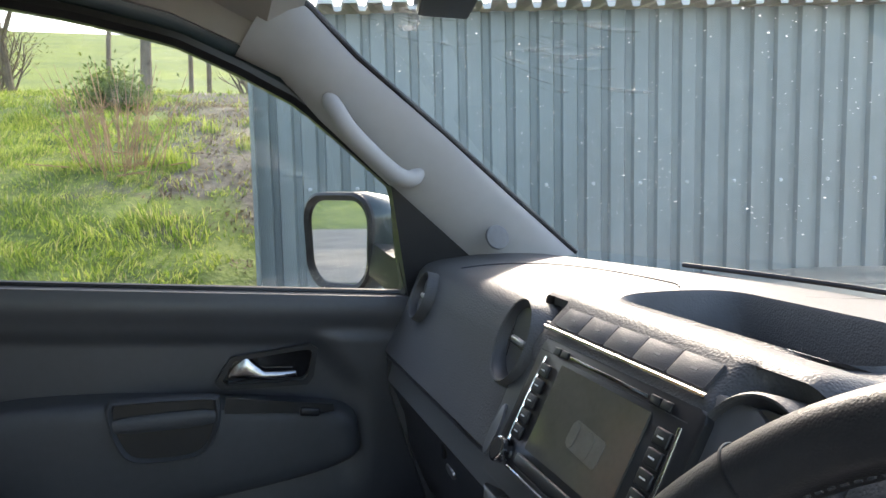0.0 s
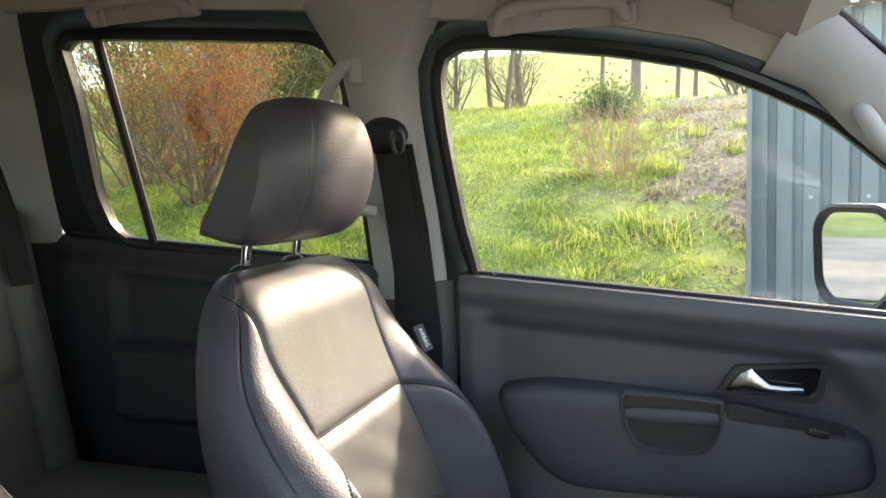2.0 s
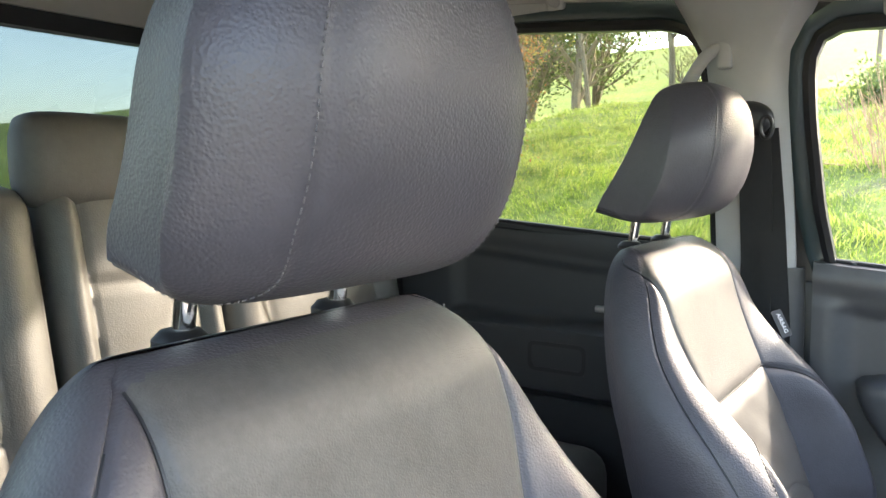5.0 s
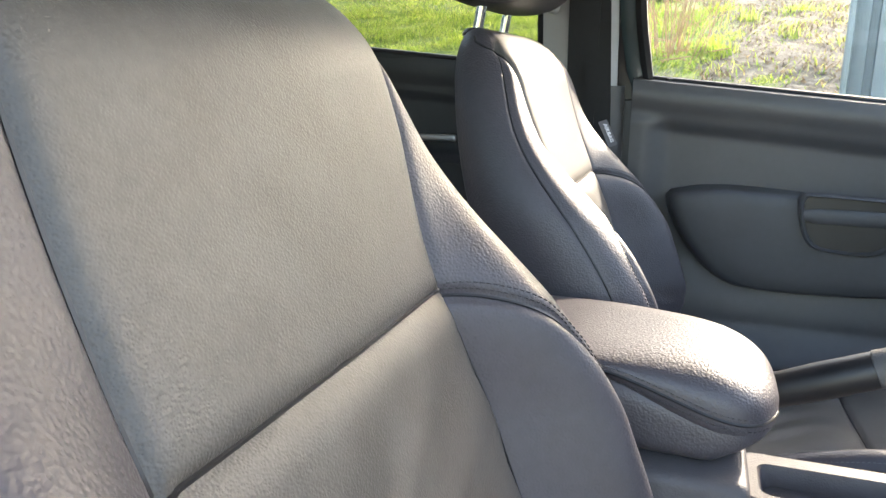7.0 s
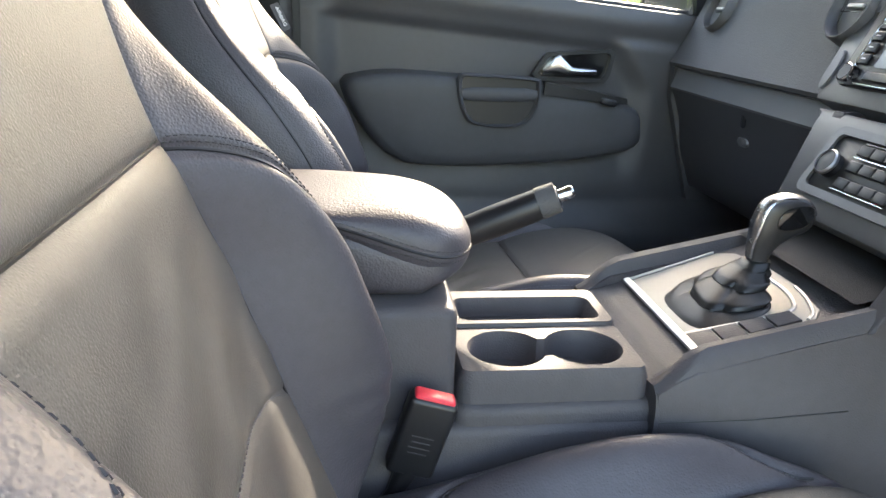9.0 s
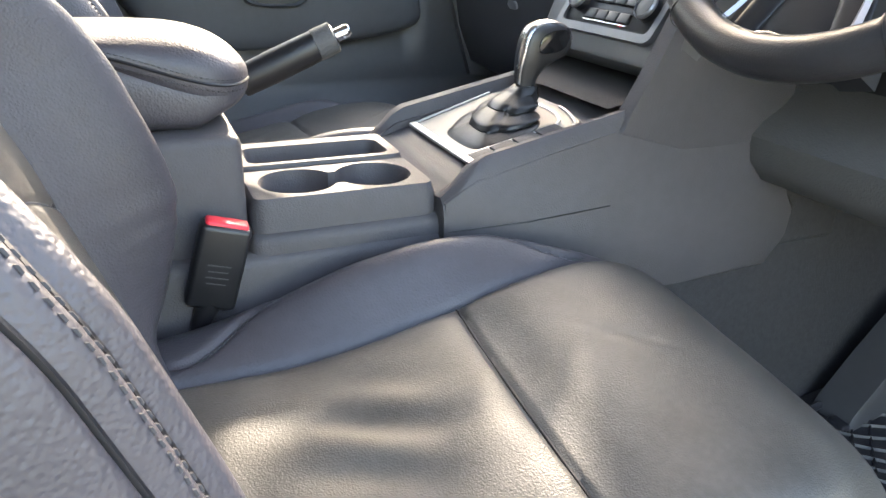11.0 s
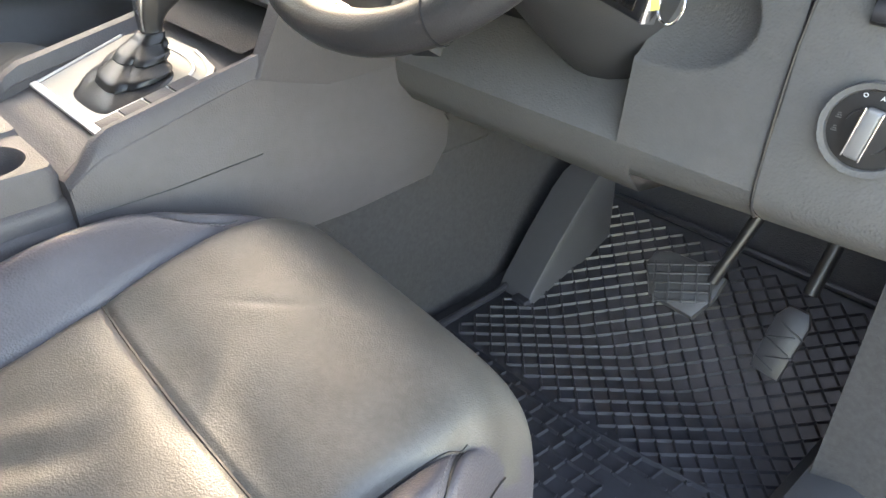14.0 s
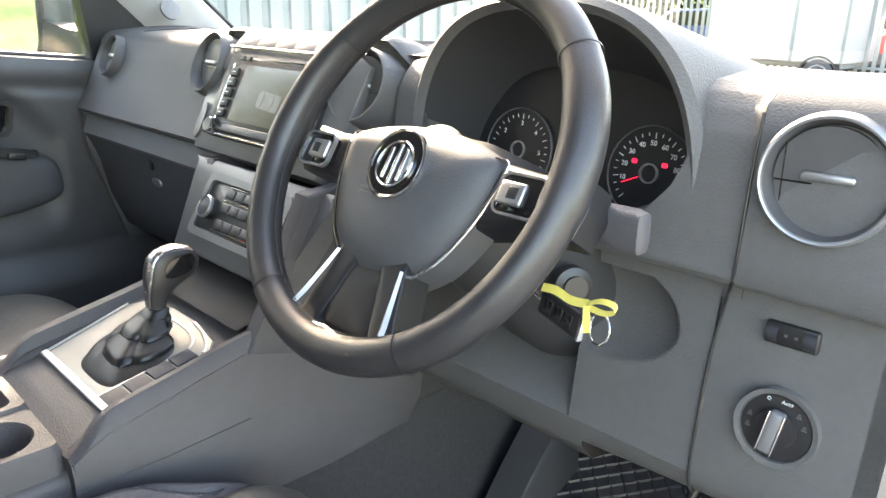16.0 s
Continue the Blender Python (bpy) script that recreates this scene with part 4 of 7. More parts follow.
def gauge(cx, cy, words, hand):
    g = part("dial", slab([(0.046 * math.cos(2 * math.pi * k / 48), 0.046 * math.sin(2 * math.pi * k / 48)) for k in range(48)], 0.003, CM @ pose(cx, cy, 0.003)), BLACK, dash)
    part("dial_ring", lathe([(0.0458, 0.003), (0.0470, 0.003), (0.0470, 0.0045), (0.0464, 0.0052), (0.0458, 0.0045)], 48, CM @ pose(cx, cy, 0)), STACK, g)
    part("dial_hub", lathe([(0.0085, 0.003), (0.010, 0.003), (0.010, 0.006), (0.0085, 0.006)], 24, CM @ pose(cx, cy, 0)), SATIN, g)
    bm = bmesh.new()
    for k in range(25):
        a = radians(225 - 270 * k / 24)
        long = 0.006 if k % 3 == 0 else 0.0035
        rbox((long, 0.0007, 0.0006), (0.040 - long / 2, 0, 0.0034), 0, m=CM @ pose(cx, cy, 0) @ pose(0, 0, 0, 0, 0, math.degrees(a)), bm=bm)
    part("scale_marks", bm, WHITE, g, smooth=False)
    for w, a in words:
        a = radians(a)
        lettering(w, 0.0072, CM @ pose(cx + 0.0295 * math.cos(a), cy + 0.0295 * math.sin(a), 0.0036), WHITE, g, "scale_figure")
    part("needle", rbox((0.020, 0.0009, 0.0008), (0.021, 0, 0.005), 0.0002, m=CM @ pose(cx, cy, 0) @ pose(0, 0, 0, 0, 0, hand)), RED, g, "red needle")
    return g


gauge(0.083, -0.006, [("10", 195), ("20", 168), ("30", 141), ("40", 116), ("50", 92), ("60", 66), ("70", 40), ("80", 14)], 205)
gauge(-0.083, -0.006, [("1", 190), ("2", 140), ("3", 90), ("4", 45), ("5", 0)], 215)
for dx in (0.065, 0.098):
    part("warning_lamp", slab(rrect(0.006, 0.0045, 0.0015), 0.0008, CM @ pose(dx, 0.004, 0.0042)), RED, dash, "glowing red warning lamp", smooth=False)
part("info_display", slab(rrect(0.055, 0.085, 0.004), 0.002, CM @ pose(0, 0.0, 0.0025)), GLOSS, dash)


VENT_RING = material("vent_ring_satin", (0.30, 0.305, 0.32), 0.42, 0.7, vary=0.06, vary_size=0.02)


def air_vent(at, xdir, ydir, r, name="air_vent", tilt=0, ring=None):
    """A round outlet: silver ring, dark throat, louvre flap with a silver thumb bar."""
    m = basis(at, xdir, ydir)
    v = part(name, lathe([(r * 0.95, -0.025), (r * 0.95, 0.001), (r * 0.965, 0.0035), (r, 0.0042), (r * 1.04, 0.002), (r * 1.07, -0.008), (r * (1.07 if ring is None else 1.16), -0.05), (r * 0.95, -0.05)], 56, m), ring or VENT_RING, dash, "round air vent with a flap")
    part("funnel", lathe([(r * 0.955, 0.0015), (r * 0.94, 0.0005), (r * 0.86, -0.010), (r * 0.86, -0.024), (r * 0.955, -0.024)], 56, m), DOORP, v)
    part("throat", lathe([(0.0, -0.022), (r * 0.86, -0.022), (r * 0.86, -0.020), (0.0, -0.020)], 48, m), BLACK, v)
    bm = slab([(r * 0.84 * math.cos(2 * math.pi * k / 40), r * 0.84 * math.sin(2 * math.pi * k / 40)) for k in range(40)], 0.004, m @ pose(0, 0, -0.008, tilt + 7), 0.002)
    part("flap", bm, DOORP, v)
    for s in (-1, 1):
        part("flap_edge", rbox((0.0012, r * 1.0, 0.002), (s * r * 0.70, 0, -0.0085), 0.0004, m=m @ pose(0, 0, 0, 7)), GLOSS, v)
    part("flap_joint", rbox((r * 1.66, 0.0016, 0.002), (0, -r * 0.12, -0.0085), 0.0004, m=m @ pose(0, 0, 0, 7)), GLOSS, v)
    part("thumb_bar", rbox((r * 0.82, 0.0065, 0.006), (0, r * 0.02, -0.005), 0.0025, m=m @ pose(0, 0, 0, 7)), SATIN, v)
    return v


air_vent((0.650, 0.399, 1.148), (1, 0.08, 0), (0, 0.06, 1), 0.046)
air_vent((-0.226, 0.390, 1.177), (1, -0.10, 0), (0, 0.40, 0.90), 0.045, ring=DASH)
air_vent((0.122, 0.394, 1.172), (1, 0.06, 0), (0, 0.40, 0.90), 0.045, ring=DASH)
air_vent((-0.606, 0.396, 1.166), (1, -0.08, 0), (0, 0.42, 1), 0.037, ring=DASH)

# centre stack: radio panel above, climate panel below
RM = basis((-0.037, 0.3695, 1.142), (1, 0, 0), (0, 0.46, 0.89))
part("stack_surround", slab([(-0.175, 0.062), (-0.165, -0.045), (-0.148, -0.085), (0.15, -0.085), (0.168, -0.045), (0.175, 0.062), (0.15, 0.074), (-0.15, 0.074)], 0.05, RM @ pose(0, 0, -0.006), 0.004), STACK, dash, "satin grey centre surround")
radio = thing("car_radio", "built-in touchscreen radio with side button columns", "car radio")
part("bezel", slab(rrect(0.245, 0.122, 0.008), 0.02, RM @ pose(0, -0.002, 0.001), 0.002), BLACK, radio)
part("screen", slab(rrect(0.140, 0.080, 0.002), 0.002, RM @ pose(0, 0.002, 0.0026)), GLASSY, radio, "reflective touchscreen showing a small car, pale sheen in its colour", smooth=False)
SCR2 = material("screen_picture", (0.16, 0.15, 0.13), 0.25, vary=0.1, vary_size=0.02)
bm = slab(rrect(0.050, 0.024, 0.005), 0.0004, RM @ pose(0.012, -0.004, 0.0030, 0, 0, -4))
slab(rrect(0.017, 0.020, 0.004), 0.0004, RM @ pose(0.014, -0.004, 0.0035, 0, 0, -4), bm=bm)
slab(rrect(0.012, 0.021, 0.005), 0.0004, RM @ pose(-0.008, -0.003, 0.0035, 0, 0, -4), bm=bm)
part("screen_car_shape", bm, SCR2, radio, smooth=False)
for s in (-1, 1):
    for k in range(5):
        b = part("button", rbox((0.017, 0.0125, 0.004), (s * 0.093, 0.030 - 0.0150 * k, 0.003), 0.0015, m=RM), BLACK, radio)
        part("button_mark", rbox((0.007, 0.0012, 0.0004), (s * 0.093, 0.030 - 0.0150 * k, 0.0052), 0, m=RM), WHITE, b, smooth=False)
    part("column_trim", tube([RM @ Vector((s * 0.104, 0.042, 0.002)), RM @ Vector((s * 0.106, 0.0, 0.002)), RM @ Vector((s * 0.104, -0.044, 0.002))], 0.0016, 8), CHROME, radio)
    kb = part("knob", lathe([(0.0, 0.0), (0.0105, 0.0), (0.0105, 0.010), (0.0095, 0.012), (0.0, 0.012)], 28, RM @ pose(s * 0.098, -0.052, 0.002)), BLACK, radio)
    part("knob_ring", lathe([(0.0103, 0.0), (0.0118, 0.0), (0.0118, 0.011), (0.0103, 0.012)], 28, RM @ pose(s * 0.098, -0.052, 0.002)), CHROME, kb)
part("slot", rbox((0.12, 0.003, 0.001), (0, 0.051, 0.0032), 0.0004, m=RM), GLOSS, radio)
part("lower_keys", rbox((0.15, 0.012, 0.004), (0, -0.050, 0.003), 0.002, m=RM), BLACK, radio)
part("lower_strip", tube([RM @ Vector((-0.085, -0.061, 0.003)), RM @ Vector((0.085, -0.061, 0.003))], 0.0018, 8), CHROME, radio)
for k in range(4):
    part("top_key", rbox((0.012, 0.007, 0.003), (-0.085 + 0.014 * (k % 2) + (k // 2) * 0.155, 0.051, 0.003), 0.001, m=RM), BLACK, radio)
# blanking buttons above the radio
BM = basis((-0.047, 0.4145, 1.2115), (1, 0, 0), (0, 0.75, 0.66))
for k in range(5):
    part("switch_blank", slab(rrect(0.0445, 0.0225, 0.0015), 0.008, BM @ pose(-0.0908 + 0.0454 * k, 0, 0.0012), 0.0008), DOORP, dash)
    part("blank_mark", rbox((0.008, 0.002, 0.0003), (-0.0908 + 0.0454 * k, 0, 0.0013), 0, m=BM), STACK, dash, smooth=False)
part("switch_rail", tube([BM @ Vector((-0.125, -0.0165, 0.002)), BM @ Vector((0.122, -0.0165, 0.002))], 0.0022, 8), CHROME, dash)


def pod_section(x):
    """The rounded top of the centre stack, from the tray's lip down to the radio."""
    e = sstep(-0.270, -0.225, x) * sstep(0.172, 0.130, x)
    pts = [(0.503, 1.204), (0.490, 1.2165), (0.470, 1.2225), (0.448, 1.2265), (0.437, 1.2260), (0.4305, 1.2225), (0.4270, 1.2200), (0.4010, 1.1975), (0.3960, 1.1925), (0.3900, 1.184), (0.386, 1.17)]
    wing = sstep(0.124, 0.150, abs(x + 0.050))
    return [(y + 0.012 * (1 - e) + (wing * max(0.0, 0.440 - y) if z < 1.221 else 0.0), z - 0.030 * (1 - e)) for y, z in pts]


strip(pod_section, steps(-0.272, 0.174, 60), DASH, "switch_bank", dash)
# slim upright ovals beside the radio
for s in (-1, 1):
    part("side_button", slab([(0.008 * math.cos(2 * math.pi * k / 32), 0.027 * math.sin(2 * math.pi * k / 32)) for k in range(32)], 0.004, RM @ pose(s * 0.150, -0.045, -0.003), 0.0015), TRIM, dash)
# climate panel
KM = basis((0.000, 0.296, 1.006), (1, 0, 0), (0, 0.52, 0.85))
part("lower_fascia", slab([(-0.175, 0.062), (-0.150, 0.045), (-0.128, -0.068), (0.132, -0.068), (0.155, 0.045), (0.165, 0.062)], 0.03, KM @ pose(0, 0, -0.006), 0.006), STACK, dash, "satin grey lower centre fascia")
# Belt webbing's near-black paints the shade inside the open cubby.
part("cubby", loft([[Vector((x, 0.30, 1.0)), Vector((x, 0.40, 0.97)), Vector((x, 0.41, 0.90)), Vector((x, 0.38, 0.84))] for x in (-0.132, 0.132)], False, False), WEBBING, dash, "open cubby, near-black for its shade")
part("climate_frame", ringplate(rrect(0.196, 0.088, 0.012), rrect(0.176, 0.068, 0.008), 0.012, KM @ pose(0, 0, 0.001)), STACK, dash)
climate = thing("climate_panel", "black climate control panel with two ringed rotary knobs", "climate panel")
part("face", slab(rrect(0.176, 0.068, 0.008), 0.01, KM @ pose(0, 0, -0.003), 0.001), BLACK, climate)
for s in (-1, 1):
    kb = part("knob", lathe([(0.0, 0.0), (0.0150, 0.0), (0.0138, 0.011), (0.0, 0.012)], 32, KM @ pose(s * 0.068, -0.004, -0.003)), BLACK, climate)
    part("knob_ring", lathe([(0.0138, 0.010), (0.0158, 0.008), (0.0158, 0.0112), (0.0140, 0.0130)], 32, KM @ pose(s * 0.068, -0.004, -0.003)), SATIN, kb)
for j, z in enumerate((0.022, 0.002, -0.020)):
    for k in range(4):
        part("button", rbox((0.0205, 0.013, 0.004), (-0.033 + 0.022 * k, z, -0.001), 0.0015, m=KM), BLACK, climate)
for z in (0.0125, -0.0285):
    part("silver_line", tube([KM @ Vector((-0.044, z, 0.0)), KM @ Vector((0.044, z, 0.0))], 0.0009, 6), CHROME, climate)
part("vent_slit", rbox((0.085, 0.002, 0.001), (0, 0.031, -0.002), 0.0004, m=KM), GLOSS, climate)
part("glow_mark", rbox((0.005, 0.0015, 0.0006), (0.030, 0.012, 0.0012), 0, m=KM), RED, climate, smooth=False)
part("glow_mark", rbox((0.005, 0.0015, 0.0006), (0.030, -0.028, -0.0026), 0, m=KM), RED, climate, smooth=False)

# lamp switch and dimmer wheel
LM = basis((0.643, 0.408, 0.942), (1, 0.06, 0), (0, 0.12, 1)) @ Matrix.Diagonal((0.9, 0.9, 0.9, 1))
lamp = part("lamp_switch", lathe([(0.030, -0.004), (0.0375, -0.001), (0.0365, 0.006), (0.032, 0.0045), (0.030, 0.0)], 48, LM), DASH, dash, "round lamp switch in a raised bezel")
part("switch_face", lathe([(0.0, -0.002), (0.0305, -0.002), (0.0305, 0.0025), (0.0, 0.0025)], 48, LM), BLACK, lamp)
part("switch_turn", lathe([(0.0, 0.002), (0.0185, 0.002), (0.0175, 0.008), (0.0, 0.0085)], 40, LM), BLACK, lamp)
part("switch_grip", rbox((0.013, 0.040, 0.012), (0, -0.001, 0.012), 0.003, m=LM @ pose(0, 0, 0, 0, 0, -9)), TRIM, lamp)
for s in (-1, 1):
    part("grip_edge", rbox((0.0016, 0.040, 0.004), (s * 0.0066, -0.001, 0.0165), 0.0007, m=LM @ pose(0, 0, 0, 0, 0, -9)), CHROME, lamp)
lettering("O", 0.0048, LM @ pose(-0.010, 0.0255, 0.003), WHITE, lamp, "switch_word")
lettering("Auto", 0.005, LM @ pose(0.006, 0.0255, 0.003), WHITE, lamp, "switch_word")
for a, n in ((45, 3), (18, 3), (165, 3), (190, 3)):
    bm = bmesh.new()
    for k in range(n):
        rbox((0.0045 - 0.001 * k, 0.0008, 0.0004), (0, 0.0017 * (k - 1), 0), 0, m=LM @ pose(0.0245 * math.cos(radians(a)), 0.0245 * math.sin(radians(a)), 0.0028), bm=bm)
    part("switch_mark", bm, STACK, lamp, smooth=False)
DM = basis((0.640, 0.4185, 1.018), (1, 0.03, 0), (0, 0.08, 1)) @ Matrix.Diagonal((0.78, 0.86, 0.8, 1))
dim = part("dimmer_unit", rbox((0.054, 0.022, 0.010), (0, 0, 0), 0.003, m=DM), BLACK, dash)
for s in (-1, 1):
    part("dimmer_wheel", lathe([(0.0085, -0.006), (0.009, 0.0), (0.0085, 0.006)], 20, DM @ pose(s * 0.0185, 0, 0.002, 0, 90)), RUBBER, dim)
for k in range(2):
    part("dimmer_mark", rbox((0.0032, 0.0026, 0.0004), (-0.005 + 0.010 * k, 0, 0.0053), 0, m=DM), STACK, dim, smooth=False)

# ---- steering column, stalks and key ----
column = thing("steering_column", "dark plastic steering column shroud with stalks and ignition", "steering column")
bm = loft([[Vector((0.38 + w * math.cos(a), 0.29 + 0.85 * d, 1.128 - 0.53 * d)) + Vector((0, 0.53, 0.85)) * (h * math.sin(a) - 0.02) for a in [2 * math.pi * k / 28 for k in range(28)]] for d, w, h in ((0.0, 0.052, 0.05), (0.03, 0.062, 0.06), (0.10, 0.07, 0.07), (0.2, 0.085, 0.085), (0.26, 0.09, 0.09))])
part("shroud", bm, REARP, column)
def stalk(x0, d, n):
    """A flat paddle on a thin arm."""
    rings = []
    for k, ry, rz in ((0, 0.008, 0.008), (1, 0.008, 0.009), (1.5, 0.009, 0.013), (2.2, 0.010, 0.0145), (n - 0.25, 0.010, 0.0165), (n - 0.05, 0.009, 0.015), (n, 0.006, 0.011)):
        c = Vector((x0 + d * 0.04 * k, 0.322 - 0.006 * k, 1.106 + 0.001 * k))
        rings.append([c + Vector((0, math.copysign(abs(math.cos(a)) ** 0.5, math.cos(a)) * ry, math.copysign(abs(math.sin(a)) ** 0.5, math.sin(a)) * rz)) for a in [2 * math.pi * j / 24 for j in range(24)]])
    return loft(rings)


part("right_stalk", stalk(0.41, 1, 4.0), CONS, column)
part("left_stalk", stalk(0.35, -1, 3.1), CONS, column)
part("ignition_lock", lathe([(0.0, 0.0), (0.019, 0.0), (0.018, 0.01), (0.011, 0.012), (0.011, 0.016), (0.0, 0.016)], 32, basis((0.462, 0.365, 1.025), (0.5, 0.8, 0), (0, 0.2, 1))), BLACK, column)
key = thing("car_key", "black remote key hanging in the ignition with yellow ribbon", "key")
KY = basis((0.492, 0.316, 1.021), (0.96, -0.22, -0.14), (0.13, 0.1, 0.98)) @ Matrix.Diagonal((0.92, 0.78, 0.9, 1))
part("fob", rbox((0.058, 0.031, 0.014), (0, 0, 0), 0.005, m=KY), BLACK, key)
part("fob_end", rbox((0.004, 0.030, 0.015), (0.029, 0, 0), 0.0015, m=KY), CHROME, key)
for k in range(3):
    part("fob_button", rbox((0.011, 0.016, 0.002), (-0.013 + 0.0135 * k, 0, 0.0073), 0.001, m=KY), GLOSS, key)
part("blade", rbox((0.03, 0.008, 0.003), (-0.038, 0, 0), 0.0005, m=KY), CHROME, key)
part("split_ring", lathe([(0.0125 + 0.0009 * math.cos(a), 0.0009 * math.sin(a)) for a in [2 * math.pi * k / 8 for k in range(9)]], 32, basis((0.533, 0.308, 1.022), (0.8, -0.3, 0.1), (0.1, 0.2, 1))), CHROME, key)
YEL = material("yellow_ribbon", (0.58, 0.50, 0.12), 0.6, grain_size=0.001, bump=0.2, vary=0.08, vary_size=0.01)


def ribbon(pts, w, up):
    P = spline(pts, 24)
    return loft([[p + Vector(up) * w / 2 + Vector((0, 0.0004, 0)), p + Vector(up) * w / 2, p - Vector(up) * w / 2, p - Vector(up) * w / 2 + Vector((0, 0.0004, 0))] for p in P])


part("ribbon_tail", ribbon([(0.476, 0.306, 1.042), (0.490, 0.306, 1.043), (0.505, 0.306, 1.039), (0.522, 0.306, 1.0405)], 0.0075, (0.1, 0.3, 0.9)), YEL, key)
part("ribbon_loop", ribbon([(0.520, 0.306, 1.040), (0.534, 0.304, 1.047), (0.546, 0.304, 1.047), (0.548, 0.304, 1.042), (0.538, 0.304, 1.038), (0.522, 0.306, 1.038)], 0.005, (0.05, 0.6, 0.75)), YEL, key)
part("ribbon_end", ribbon([(0.521, 0.305, 1.040), (0.523, 0.303, 1.030), (0.525, 0.302, 1.018)], 0.006, (0.9, 0.3, 0.2)), YEL, key)

# ---- steering wheel ----
wheel = thing("steering_wheel", "black leather three-spoke steering wheel with silver spoke trim", "steering wheel")
WM = basis((0.377, 0.239, 1.143), (1, 0, 0), (0, 0.53, 0.85))
bm = bmesh.new()
rings = []
for k in range(120):
    a = 2 * math.pi * k / 120
    fat = 1 + 0.10 * bell(abs(math.cos(a)) - 0.93, 0.10) * (1 if math.sin(a) > -0.1 else 0)
    R, ro = 0.1650, 0.0158 * fat
    ring = []
    for j in range(20):
        b = 2 * math.pi * j / 20
        g = 1 - 0.10 * bell(b - math.pi, 0.16)
        ring.append(WM @ Vector(((R + ro * 0.95 * g * math.cos(b)) * math.cos(a), (R + ro * 0.95 * g * math.cos(b)) * math.sin(a), ro * 1.05 * math.sin(b))))
    rings.append(ring)
rings.append(rings[0])
rim = part("rim", loft(rings, True, False), SOFT, wheel)
for a in (38, 142, 238, 302):
    c, s = math.cos(radians(a)), math.sin(radians(a))
    part("rim_joint", lathe([(0.0166, -0.0006), (0.0172, -0.0006), (0.0172, 0.0006), (0.0166, 0.0006)], 28, WM @ basis((0.1650 * c, 0.1650 * s, 0), (c, s, 0), (0, 0, 1))), BLACK, rim)
lines = [[WM @ Vector(((0.1650 - 0.0157) * math.cos(a), (0.1650 - 0.0157) * math.sin(a), 0.0)) for a in [2 * math.pi * k / 200 for k in range(201)]]]
stitch_part("rim_stitching", lines, WM.to_3x3() @ Vector((0, 0, 1)), DARK_THREAD, rim)


def dome(outline, h, m, edge=0.75, n=8, bm=None):
    """A cushion-like cap over an outline."""
    P = resample([Vector((*p, 0)) for p in outline], 72)
    c = sum(P, Vector()) / len(P)
    rings = [[m @ Vector((p.x, p.y, -0.03)) for p in P]]
    for k in range(n + 1):
        t = k / n
        sc = 1 - (1 - 0.02) * t ** 1.3
        z = h * (1 - (1 - t) ** 3.2)
        rings.append([m @ Vector(((c + (p - c) * sc).x, (c + (p - c) * sc).y, z)) for p in P])
    return loft(rings, True, True, bm)


PADO = spline([(-0.0925, 0.020, 0), (-0.088, 0.031, 0), (-0.058, 0.041, 0), (-0.028, 0.046, 0), (0, 0.047, 0), (0.028, 0.046, 0), (0.058, 0.041, 0), (0.088, 0.031, 0), (0.0925, 0.020, 0), (0.088, -0.006, 0), (0.079, -0.033, 0), (0.064, -0.060, 0), (0.043, -0.079, 0), (0.020, -0.088, 0), (0, -0.090, 0),
               (-0.020, -0.088, 0), (-0.043, -0.079, 0), (-0.064, -0.060, 0), (-0.079, -0.033, 0), (-0.088, -0.006, 0), (-0.0925, 0.020, 0)], 180)[:-1]
PM = WM @ pose(-0.004, -0.009, -0.025)
part("airbag_cover", dome([(p.x, p.y) for p in PADO], 0.024, PM), PAD, wheel)
low = [PM @ Vector((p.x * 1.012, p.y * 1.015, 0.004)) for p in PADO if p.y < 0.030]
part("cover_trim", tube(low, 0.0018, 8), CHROME, wheel)
for k in range(2):
    part("cover_emboss", rbox((0.022, 0.0022, 0.0006), (-0.02, -0.022 - 0.004 * k, 0.0242), 0.0002, m=PM), DASH, wheel)
# plain round emblem
part("emblem_well", lathe([(0.0, 0.020), (0.030, 0.020), (0.030, 0.0252), (0.0, 0.0252)], 44, PM @ pose(0, 0.004, 0)), GLOSS, wheel)
part("emblem_ring", lathe([(0.0285, 0.022), (0.0315, 0.022), (0.0315, 0.0262), (0.030, 0.027), (0.0285, 0.0262)], 44, PM @ pose(0, 0.004, 0)), CHROME, wheel)
part("emblem", lathe([(0.0, 0.025), (0.018, 0.025), (0.0205, 0.0258), (0.0205, 0.0258), (0.0175, 0.0262), (0.0165, 0.0258), (0.0, 0.0256)], 44, PM @ pose(0, 0.003, 0)), GLOSS, wheel)
part("emblem_inner_ring", lathe([(0.0188, 0.0255), (0.0208, 0.0255), (0.0208, 0.0272), (0.0198, 0.0280), (0.0188, 0.0272)], 44, PM @ pose(0, 0.003, 0)), CHROME, wheel)
for dx in (-0.009, 0.0, 0.009):
    part("emblem_bar", rbox((0.0035, 0.036 - abs(dx) * 0.9, 0.002), (dx, 0.003, 0.0262), 0.0008, m=PM), CHROME, wheel, "plain chrome bar")
